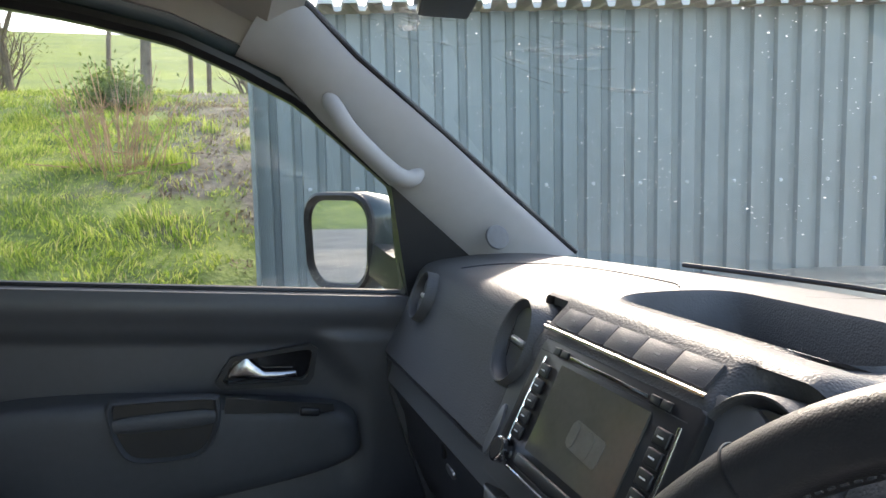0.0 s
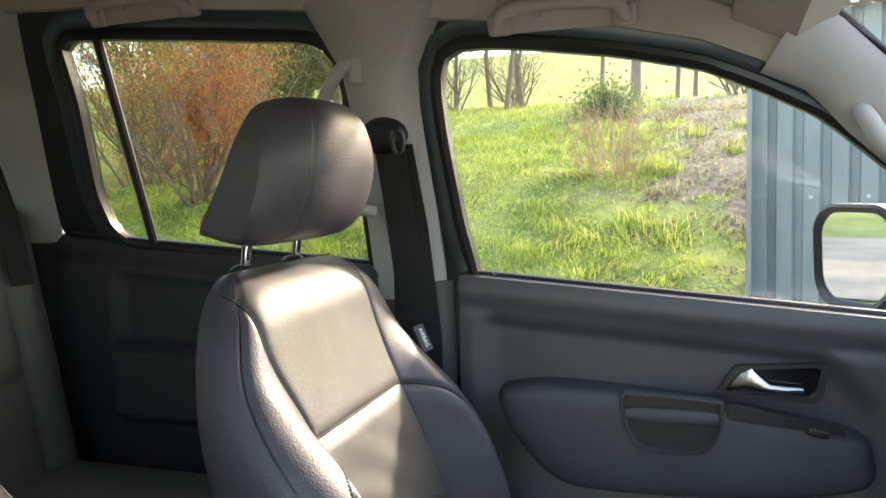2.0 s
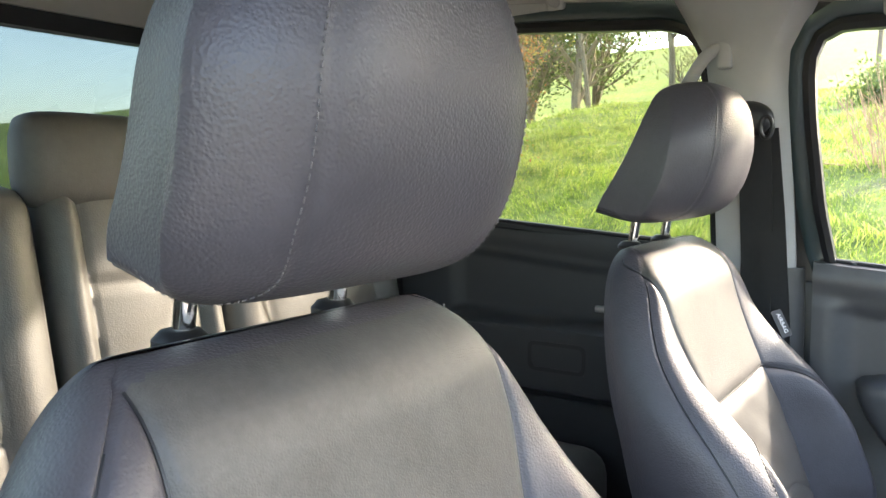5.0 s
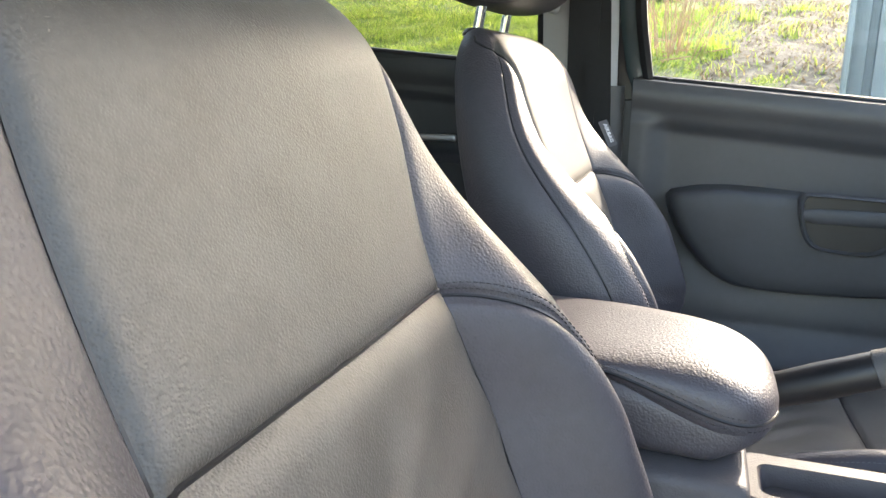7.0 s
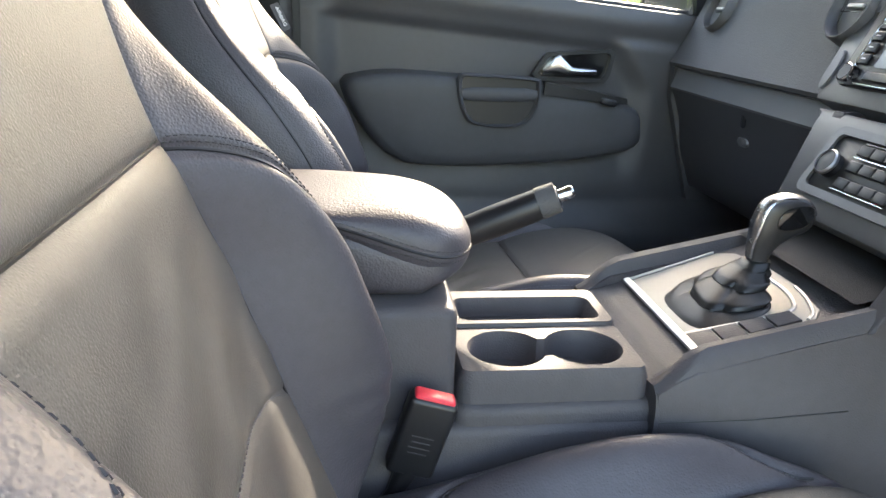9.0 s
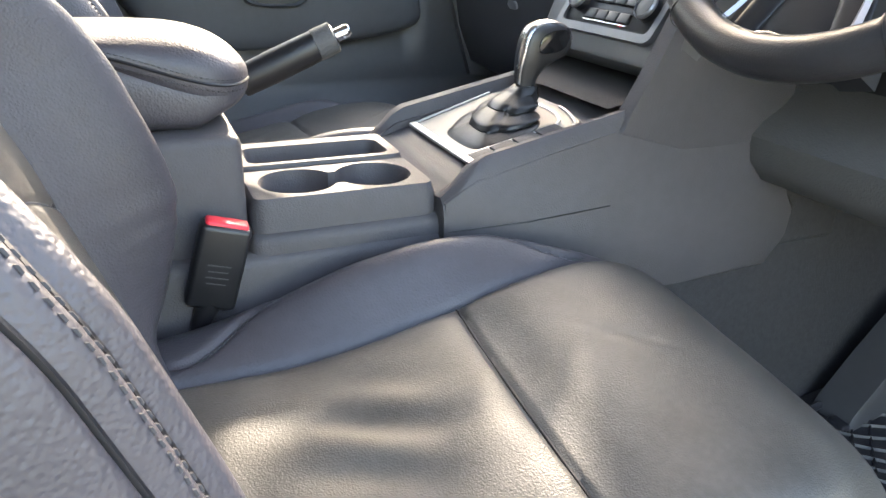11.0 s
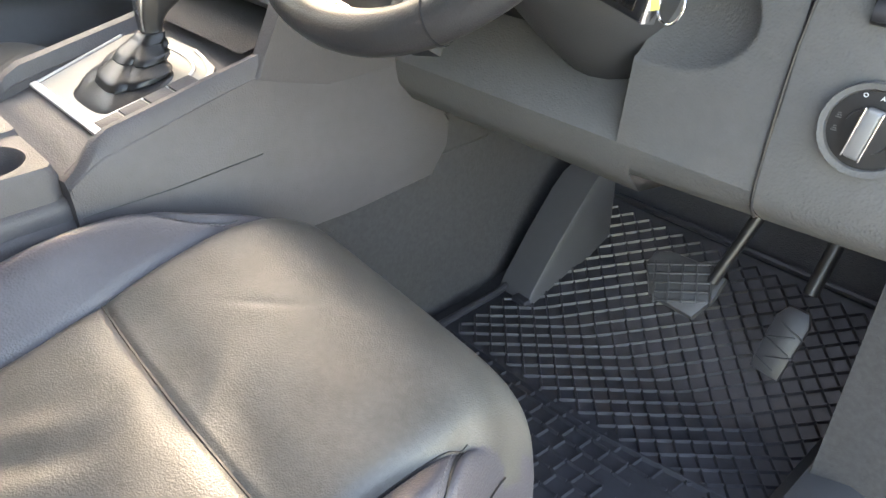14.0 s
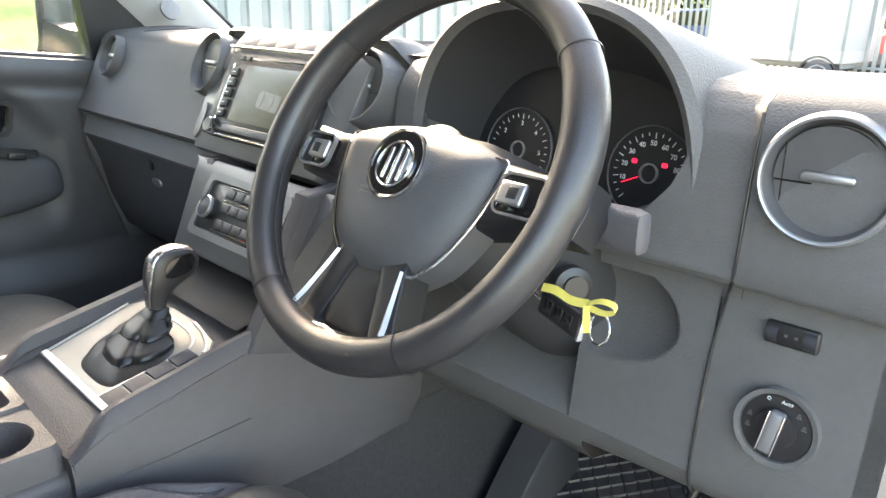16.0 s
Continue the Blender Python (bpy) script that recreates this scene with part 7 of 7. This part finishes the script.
def blades(name, n, xr, yr, h, w, mat, label, keep, lean=0.5):
    V, F = [], []
    for _ in range(n):
        x, y = rng.uniform(*xr), rng.uniform(*yr)
        if not keep(x, y):
            continue
        z = ground_z(x, y) - 0.01
        a = rng.uniform(0, 6.283)
        hh, ww = h * rng.uniform(0.5, 1.5) * clump(x, y), w * rng.uniform(0.6, 1.4)
        dx, dy = math.cos(a) * ww, math.sin(a) * ww
        b = rng.normal(6 * noise.noise(Vector((x * 1.5, y * 1.5, 7.0))), 1.0)
        lx, ly = math.cos(b) * hh * lean * rng.random(), math.sin(b) * hh * lean * rng.random()
        k = len(V)
        V += [(x - dx, y - dy, z), (x + dx, y + dy, z), (x + dx * 0.6 + lx * 0.5, y + dy * 0.6 + ly * 0.5, z + hh * 0.6), (x - dx * 0.6 + lx * 0.5, y - dy * 0.6 + ly * 0.5, z + hh * 0.6), (x + lx * 1.3, y + ly * 1.3, z + hh)]
        F += [(k, k + 1, k + 2, k + 3), (k + 3, k + 2, k + 4)]
    me = bpy.data.meshes.new(name)
    me.from_pydata(V, [], F)
    me.materials.append(mat)
    ob = new(name, me)
    return tagged(ob, label, "grass", kind="stuff")


def bare(x, y):
    return y + 0.45 - 0.58 * max(0.0, x + 5.7) + 1.2 * noise.noise(Vector((x * 1.7, y * 1.7, 1.0))) > 0.1


def clump(x, y):
    return 0.55 + 0.9 * max(0.0, 0.5 + noise.noise(Vector((x * 2.6, y * 2.6, 4.0)))) ** 1.5


blades("grass_blades", 110000, (-8.5, -2.9), (-7.5, 2.2), 0.050, 0.0050, BLADE, "tufted spring grass on the bank", lambda x, y: not bare(x, y) or rng.random() < 0.10, 1.1)
blades("far_grass_blades", 36000, (-13.0, -8.0), (-12.0, 3.0), 0.06, 0.007, BLADE, "mown grass below the trees", lambda x, y: not bare(x, y) or rng.random() < 0.15, 1.1)
blades("leaf_litter", 16000, (-10.5, -3.6), (-1.6, 3.2), 0.035, 0.008, LITTER, "dry stalks and litter on bare soil", lambda x, y: bare(x, y), 2.2)
blades("green_tussock", 9000, (-8.5, -4.2), (-0.5, 1.6), 0.09, 0.006, BLADE, "fresh green tussocks among the litter", lambda x, y: noise.noise(Vector((x * 1.9, y * 1.9, 9.0))) > 0.30)


# trees
def limbs(base, height, r, lean, levels, spread, seed, bare_to=0.3, count=5):
    """Tapered trunk and forking limbs as lists of paths, with the tips."""
    rr = random.Random(seed)
    paths, tips = [], []

    def grow_limb(p, d, length, rad, level):
        pts, rads = [p.copy()], [rad]
        n = 5
        for k in range(n):
            d = (d + Vector((rr.uniform(-1, 1), rr.uniform(-1, 1), rr.uniform(-0.4, 0.8))) * 0.12).normalized()
            p = p + d * length / n
            pts.append(p.copy())
            rads.append(rad * (1 - 0.62 * (k + 1) / n))
        paths.append((pts, rads))
        if level >= levels:
            tips.append(pts[-1])
            tips.append(pts[3])
            return
        for c in range(count - (level > 0)):
            t = bare_to + (1 - bare_to) * (c + rr.random()) / count if level == 0 else rr.uniform(0.3, 1.0)
            f = t * n
            k = min(int(f), n - 1)
            q = pts[k].lerp(pts[k + 1], f - k)
            nd = (d * 0.55 + Vector((rr.uniform(-1, 1), rr.uniform(-1, 1), rr.uniform(-0.1, 0.9))) * spread).normalized()
            grow_limb(q, nd, length * rr.uniform(0.42, 0.62), rads[k] * 0.62, level + 1)

    grow_limb(Vector(base), Vector((lean[0], lean[1], 1)).normalized(), height, r, 0)
    return paths, tips


def tree(base, height, r, lean, seed, label, leaves=None, leaf_n=0, leaf_size=0.03, spread=0.7, levels=3, bare_to=0.3, stems=1, count=5, name="tree", category="tree", bark=None, cloud=0.12):
    tr = thing(name, label, category, "trees and shrubs on the bank")
    bm = bmesh.new()
    tips = []
    for s in range(stems):
        rr = random.Random(seed * 31 + s)
        ln = lean if stems == 1 else (lean[0] + rr.uniform(-0.7, 0.7), lean[1] + rr.uniform(-0.7, 0.7))
        b = Vector(base) + Vector((rr.uniform(-1, 1), rr.uniform(-1, 1), 0)) * (0.14 if stems > 1 else 0)
        ps, tp = limbs(b, height * (rr.uniform(0.7, 1.0) if stems > 1 else 1), r, ln, levels, spread, seed * 7 + s, bare_to, count)
        tips += tp
        for i, (pts, rads) in enumerate(ps):
            tube(pts, rads, 8 if i == 0 else 4, bm)
    part("trunk", bm, bark or BARK, tr)
    if leaves:
        rr = np.random.default_rng(seed)
        V, F = [], []
        for _ in range(leaf_n):
            t = tips[rr.integers(len(tips))] + Vector(rr.normal(0, cloud, 3))
            u = Vector(rr.normal(0, 1, 3)).normalized() * leaf_size
            w = u.cross(Vector(rr.normal(0, 1, 3))).normalized() * leaf_size * 0.45
            k = len(V)
            V += [t - u, t + w, t + u, t - w]
            F.append((k, k + 1, k + 2, k + 3))
        me = bpy.data.meshes.new("crown")
        me.from_pydata(V, [], F)
        me.materials.append(leaves)
        cr = new("crown", me)
        cr.parent = tr
    return tr


def on_land(x, y):
    return (x, y, ground_z(x, y) - 0.05)


for i, (y, lean, r) in enumerate([(-4.3, (0, 0.06), 0.085), (-3.84, (0, -0.05), 0.055), (-3.25, (0, -0.02), 0.07), (-2.88, (0, 0.05), 0.07), (-2.64, (0, -0.06), 0.085), (-1.33, (0, 0.0), 0.06), (-0.75, (0, 0.12), 0.12), (-0.10, (0, 0.0), 0.055), (0.17, (0, 0.03), 0.06), (-5.8, (0, 0.02), 0.07), (-7.6, (0, -0.04), 0.08)]):
    tree(on_land(-12.0 - 0.6 * (i % 3), y * (1 + 0.03 * (i % 3))), 4.2 + 0.4 * (i % 4), r * 0.72, lean, 11 + i, "bare grey-brown tree along the field edge", BUD, 700, 0.02, 0.8, 3, 0.14, count=6)
for i, (x, y) in enumerate([(-12.6, -4.0), (-12.8, -2.9), (-12.4, 0.8)]):
    tree(on_land(x, y), 1.2, 0.02, (0, 0), 50 + i, "low leafless thicket at the foot of the trees", BUD, 900, 0.02, 0.9, 2, 0.1, 9, 5, "shrub", "shrub")
# rust-leaved bush beside the rear window
tree(on_land(-5.5, -4.35), 1.25, 0.026, (0, -0.1), 70, "dense twiggy bush with rust and yellow leaves", RUST, 9000, 0.018, 0.8, 3, 0.12, 11, 5, "shrub", "shrub", cloud=0.10)
tree(on_land(-6.3, -5.6), 1.5, 0.024, (0, 0), 71, "yellowing twiggy bush beside the rusty one", leaf_material("yellow_leaf", (0.34, 0.20, 0.04), (0.50, 0.42, 0.08)), 6000, 0.018, 0.8, 3, 0.12, 9, 5, "shrub", "shrub", cloud=0.12)
for i, (x, y, h) in enumerate([(-14.5, -8.2, 3.6), (-15.5, -9.9, 3.4), (-13.8, -6.9, 3.8), (-17.5, -12.0, 3.4)]):
    tree(on_land(x, y), h, 0.11, (0, 0.01), 90 + i, "tall dark green pine behind the bank", PINE, 7000, 0.055, 0.8, 2, 0.12, count=13, cloud=0.28)
for i, (x, y, h) in enumerate([(-17.5, -11.0, 5.0), (-19.0, -13.5, 5.5), (-20.5, -16.0, 5.5), (-22.0, -19.0, 6.0), (-18.5, -8.5, 4.6)]):
    tree(on_land(x, y), h, 0.12, (0, 0.01), 120 + i, "tall dark green pine behind the bank", PINE, 6000, 0.065, 0.8, 2, 0.08, count=13, cloud=0.34)
YELLOW = leaf_material("straw_leaf", (0.30, 0.22, 0.06), (0.44, 0.40, 0.11))
for i, (x, y) in enumerate([(-7.6, -6.6), (-8.8, -7.6), (-7.0, -5.0)]):
    tree(on_land(x, y), 1.7, 0.024, (0, 0), 140 + i, "yellowing twiggy bush beside the rusty one", YELLOW, 6000, 0.02, 0.8, 3, 0.12, 9, 5, "shrub", "shrub", cloud=0.14)
# dry canes
reeds = thing("reed_clump", "clump of dry reddish-brown canes on the bank", "reeds")
bm = bmesh.new()
rr = random.Random(4)
for k in range(44):
    b = Vector((-6.0 + rr.gauss(0, 0.12), -0.56 + rr.gauss(0, 0.13), 0))
    b.z = ground_z(b.x, b.y) - 0.03
    h = rr.uniform(0.40, 0.92)
    t = Vector((b.x - -6.0, b.y + 0.56, 0)) * 1.1 + Vector((rr.gauss(0, 0.08), rr.gauss(0, 0.08), 0))
    tube([b, b + t * 0.4 + Vector((0, 0, h * 0.55)), b + t * 0.9 + Vector((rr.gauss(0, 0.02), rr.gauss(0, 0.02), h))], [0.0048, 0.0038, 0.0012], 5, bm)
    for _ in range(2):
        q = b + t * rr.uniform(0.3, 0.6) + Vector((0, 0, h * 0.55))
        tube([q, q + Vector((rr.gauss(0, 0.1), rr.gauss(0, 0.1), 0.14))], [0.004, 0.0015], 4, bm)
for k in range(14):
    a = rr.uniform(0, 6.28)
    p = Vector((-5.9 + rr.gauss(0, 0.25), -0.62 + rr.gauss(0, 0.3), 0))
    p.z = ground_z(p.x, p.y) + 0.02
    tube([p, p + Vector((0.3 * math.cos(a), 0.3 * math.sin(a), 0.03))], [0.008, 0.004], 5, bm)
part("canes", bm, CANE, reeds)
# mound of ivy behind the canes
tree(on_land(-9.6, -0.95), 0.24, 0.015, (0, 0), 77, "low green ivy mound", leaf_material("ivy_leaf", (0.07, 0.12, 0.03), (0.20, 0.24, 0.06)), 2600, 0.035, 0.9, 2, 0.1, 8, 5, "shrub", "shrub", cloud=0.16)

# corrugated shed
shed = thing("shed", "small blue-grey corrugated metal shed beside the car", "shed")
SA = Vector((-2.5, 0.27, 0))
SD = Vector((0.285, 0.958, 0)).normalized()
SN = Vector((SD.y, -SD.x, 0))
PITCH, SH = 0.0915, 1.955


def box_profile(length, depth):
    out = []
    k = 0
    while k * PITCH < length:
        b = k * PITCH
        out += [(b, 0.0), (b + 0.052, 0.0), (b + 0.060, -depth), (b + 0.084, -depth)]
        k += 1
    return out + [(length, 0.0)]


def side_wall(a, d, length, name):
    n = Vector((d.y, -d.x, 0))
    return part(name, loft([[a + d * s + n * q + Vector((0, 0, z)) for s, q in box_profile(length, 0.020)] for z in (-0.1, SH)], False, False), SHEET, shed, smooth=False)


side_wall(SA, SD, 2.55, "wall_sheet")
side_wall(SA - SN * 2.2, SN, 2.2, "end_wall_sheet")
side_wall(SA + SD * 2.55, -SN, 2.2, "end_wall_sheet")
part("corner_flashing", loft([[SA + Vector((0, 0, z)) + SD * a + SN * b for a, b in ((-0.012, -0.10), (-0.012, 0.012), (0.060, 0.012), (0.060, 0.004), (-0.004, 0.004), (-0.004, -0.10))] for z in (-0.1, SH)]), SHEET, shed, smooth=False)
part("roof_sheet", loft([[SA + SD * s + SN * (0.09 - t) + Vector((0, 0, SH + 0.015 + 0.12 * t + (q + 0.02) * 1.2)) for s, q in box_profile(2.6, 0.024)] for t in (0.0, 2.35)] , False, False), EAVE, shed, smooth=False)
part("eave_trim", loft([[SA + SD * s + SN * (0.09 - t) + Vector((0, 0, SH + z + (q + 0.02) * 1.2)) for s, q in box_profile(2.6, 0.024)] for t, z in ((0.0, 0.014), (0.0, -0.004), (0.006, -0.004))], False, False), EAVE, shed, smooth=False)
for k in range(14):
    for z in (1.296, 0.55):
        part("bolt", lathe([(0.0, 0.0), (0.008, 0.0), (0.007, 0.004), (0.003, 0.006), (0.0, 0.006)], 8, basis(SA + SD * (0.024 + 2 * PITCH * k) + Vector((0, 0, z)), SD, (0, 0, 1)).copy()), EAVE, shed)

# steel paling fence, trailer and parked car ahead
fence = thing("fence", "grey steel paling fence across the yard", "fence")
pale = None
for k in range(92):
    x = -12.5 + 0.145 * k
    if pale is None:
        bm = slab([(-0.035, -0.10), (0.035, -0.10), (0.035, 1.95), (0.012, 2.02), (0, 2.08), (-0.012, 2.02), (-0.035, 1.95)], 0.004, basis((0, 0, 0), (1, 0, 0), (0, 0, 1)))
        pale = part("pale", bm, STEEL, fence, smooth=False)
        pale.location = (x, 14.9, 0)
    else:
        o = new("pale", pale.data)
        o.parent = fence
        o.location = (x, 14.9, 0)
for z in (0.35, 1.65):
    part("rail", rbox((13.4, 0.045, 0.045), (-5.8, 14.94, z), 0.004), STEEL, fence, smooth=False)
for k in range(5):
    part("post", rbox((0.08, 0.08, 2.1), (-12.4 + 3.2 * k, 15.0, 1.0), 0.006), STEEL, fence, smooth=False)

trailer = thing("box_trailer", "white box trailer with black tyres parked by the fence", "trailer")
part("body", rbox((2.55, 1.9, 1.75), (-5.0, 14.9, 1.32), 0.03), WHITEP, trailer)
part("frame", rbox((2.4, 1.5, 0.10), (-5.0, 14.9, 0.40), 0.01), STEEL, trailer)
for x in (-6.25, -4.62, -3.75):
    part("corner_post", rbox((0.05, 0.03, 1.75), (x, 13.94, 1.32), 0.006), STEEL, trailer)
for x, z, k in ((-5.62, 0.10, 0.62), (-5.24, 0.10, 0.62), (-4.12, 0.235, 1.0)):
    wm = basis((x, 14.02, z), (1, 0, 0), (0, 0, 1)) @ Matrix.Diagonal((k, k, 1, 1))
    w_ = part("wheel", lathe([(0.0, -0.09), (0.20, -0.09), (0.275, -0.07), (0.29, 0.0), (0.275, 0.07), (0.20, 0.09), (0.0, 0.09)], 32, wm), RUBBER, trailer)
    part("rim", lathe([(0.0, 0.06), (0.10, 0.07), (0.17, 0.093), (0.19, 0.096), (0.19, 0.085), (0.0, 0.05)], 28, wm), STEEL, w_)
    part("mudguard", lathe([(0.31, -0.10), (0.335, -0.10), (0.335, 0.10), (0.31, 0.10)], 32, wm), RUBBER, trailer)


def parked_car(x, y, paint, label):
    car = thing("parked_car", label, "car", "cars behind the fence")
    body = [(-2.0, 0.30), (-2.02, 0.62), (-1.85, 0.80), (-1.05, 0.92), (-0.55, 1.36), (0.55, 1.40), (1.15, 1.0), (1.85, 0.86), (2.0, 0.62), (1.98, 0.30)]
    part("body", slab(body, 1.7, basis((x, y - 0.85, -0.05), (1, 0, 0), (0, 0, 1)), 0.06, 3), paint, car)
    for cx in (-1.25, 1.25):
        part("wheel", lathe([(0.0, -0.1), (0.25, -0.1), (0.31, -0.07), (0.31, 0.07), (0.25, 0.1), (0.0, 0.1)], 28, basis((x + cx, y - 0.82, 0.26), (1, 0, 0), (0, 0, 1))), RUBBER, car)
    part("side_window", slab([(-0.95, 0.96), (-0.52, 1.30), (0.50, 1.34), (0.98, 1.02)], 0.02, basis((x, y - 0.865, -0.05), (1, 0, 0), (0, 0, 1))), GLOSS, car)
    return car


parked_car(-2.6, 17.0, REDP, "red car parked behind the paling fence")
parked_car(-8.6, 18.5, material("blue_paint", (0.03, 0.07, 0.20), 0.3, coat=0.5, vary=0.06, vary_size=0.3), "blue car parked behind the paling fence")
parked_car(-5.4, 21.5, STEEL, "silver car parked behind the paling fence")
parked_car(-12.2, 18.8, WHITEP, "pale car parked behind the paling fence")

# dark hedge behind the parked cars
rh = np.random.default_rng(12)
V, F = [], []
for _ in range(16000):
    p = Vector((rh.uniform(-26, 6), 25 + rh.normal(0, 0.5), rh.uniform(-0.1, 2.6) + 0.3 * math.sin(rh.uniform(0, 40))))
    u = Vector(rh.normal(0, 1, 3)).normalized() * 0.14
    w = u.cross(Vector(rh.normal(0, 1, 3))).normalized() * 0.08
    k = len(V)
    V += [p - u, p + w, p + u, p - w]
    F.append((k, k + 1, k + 2, k + 3))
me = bpy.data.meshes.new("hedge")
me.from_pydata(V, [], F)
me.materials.append(material("hedge_leaf", (0.03, 0.045, 0.018), 0.8, vary=0.5, vary_size=0.5))
tagged(new("hedge", me), "dark green hedge beyond the parked cars", "hedge", kind="stuff")

# rear load area and bonnet of the pickup, seen through its glass
pick = thing("pickup_body", "dark metallic pickup bonnet and load bed", "pickup")
part("bonnet", loft([[Vector((x, y, 1.135 + 0.02 * (1 - (x / 0.8) ** 2) - 0.04 * sstep(1.2, 2.2, y) - 0.5 * sstep(2.1, 2.3, y))) for x in steps(-0.8, 0.8, 12)] for y in steps(0.98, 2.3, 14)], False, False), BODY, pick)
part("roof_skin", loft([[Vector((x, y, 1.862 - 0.05 * (x / 0.62) ** 2 - 0.10 * sstep(-0.05, 0.2, y))) for x in steps(-0.64, 0.64, 10)] for y in steps(-1.5, 0.2, 10)], False, False), BODY, pick)
part("scuttle", loft([[Vector((x, scr_base(x)[0] + 0.0, scr_base(x)[1] - 0.02)), Vector((x, scr_base(x)[0] + 0.14, 1.13))] for x in steps(-0.72, 0.72, 20)], False, False), BLACK, pick)
wp = part("wiper", tube(spline([(-0.52, 0.80, 1.200), (-0.3, 0.91, 1.188), (0.05, 0.975, 1.178)], 12), 0.004, 6), BLACK, pick)
part("wiper", tube(spline([(-0.10, 0.97, 1.182), (0.2, 0.965, 1.182), (0.45, 0.87, 1.190)], 12), 0.004, 6), BLACK, pick)

# dried splashes and smears on the windscreen
SPLASH = bpy.data.materials.new("dried_splash")
SPLASH.use_nodes = True
sn = SPLASH.node_tree.nodes
sn["Principled BSDF"].inputs["Base Color"].default_value = (0.85, 0.85, 0.84, 1)
sn["Principled BSDF"].inputs["Roughness"].default_value = 0.6
sn["Principled BSDF"].inputs["Alpha"].default_value = 0.95
ts, ms = sn.new("ShaderNodeBsdfTranslucent"), sn.new("ShaderNodeMixShader")
ms.inputs[0].default_value = 0.6
for a, z in ((sn["Principled BSDF"].outputs[0], ms.inputs[1]), (ts.outputs[0], ms.inputs[2]), (ms.outputs[0], sn["Material Output"].inputs[0])):
    SPLASH.node_tree.links.new(a, z)
rr = random.Random(8)
V, F = [], []
for k in range(1700):
    u, v = rr.uniform(0.03, 0.97), rr.uniform(0.10, 0.97)
    p = ws_pt(u, v)
    du, dv = (ws_pt(u + 0.01, v) - p).normalized(), (ws_pt(u, v - 0.01) - p).normalized()
    nn = du.cross(dv).normalized()
    s = rr.uniform(0.0003, 0.0007) * (1.8 if rr.random() < 0.10 else 1)
    st = rr.uniform(0.8, 2.2)
    i = len(V)
    off = nn * 0.001 * (1 if nn.y < 0 else -1)
    V += [p + off + (du * math.cos(a) * s * st + dv * math.sin(a) * s) for a in [6.2832 * q / 7 for q in range(7)]]
    F.append(tuple(range(i, i + 7)))
me = bpy.data.meshes.new("windscreen_specks")
me.from_pydata(V, [], F)
me.materials.append(SPLASH)
tagged(new("windscreen_specks", me), "small white dried water spots on the glass", "water spots", kind="stuff")


# wiped smears on the glass
SMEAR = bpy.data.materials.new("wiped_smear")
SMEAR.use_nodes = True
sn, sl = SMEAR.node_tree.nodes, SMEAR.node_tree.links
sn["Principled BSDF"].inputs["Base Color"].default_value = (0.8, 0.82, 0.84, 1)
sn["Principled BSDF"].inputs["Roughness"].default_value = 0.8
tex, mp, ge = sn.new("ShaderNodeTexNoise"), sn.new("ShaderNodeMapRange"), sn.new("ShaderNodeNewGeometry")
tex.inputs["Scale"].default_value, tex.inputs["Detail"].default_value = 30, 5
mp.inputs[1].default_value, mp.inputs[2].default_value, mp.inputs[4].default_value = 0.42, 0.75, 0.5
sl.new(ge.outputs["Position"], tex.inputs["Vector"]), sl.new(tex.outputs[0], mp.inputs[0]), sl.new(mp.outputs[0], sn["Principled BSDF"].inputs["Alpha"])
bm = bmesh.new()
for k in range(110):
    g = rr.choice(((0.12, 0.80), (0.2, 0.62), (0.33, 0.85), (0.45, 0.78), (0.25, 0.9)))
    u, v = g[0] + rr.gauss(0, 0.035), min(0.96, g[1] + rr.gauss(0, 0.05))
    du, dv = rr.uniform(0.02, 0.07), rr.uniform(-0.12, -0.04)
    w = rr.uniform(0.002, 0.008)
    loft([[ws_pt(u + du * t, v + dv * t + 0.03 * t * t + q * w * math.sin(math.pi * (0.06 + 0.88 * t))) + Vector((0, -0.0015, -0.001)) for q in (-1, 1)] for t in [j / 10 for j in range(11)]], False, False, bm)
tagged(part("windscreen_smears", bm, SMEAR), "faint wiped smears on the inside of the glass", "smears", kind="stuff")
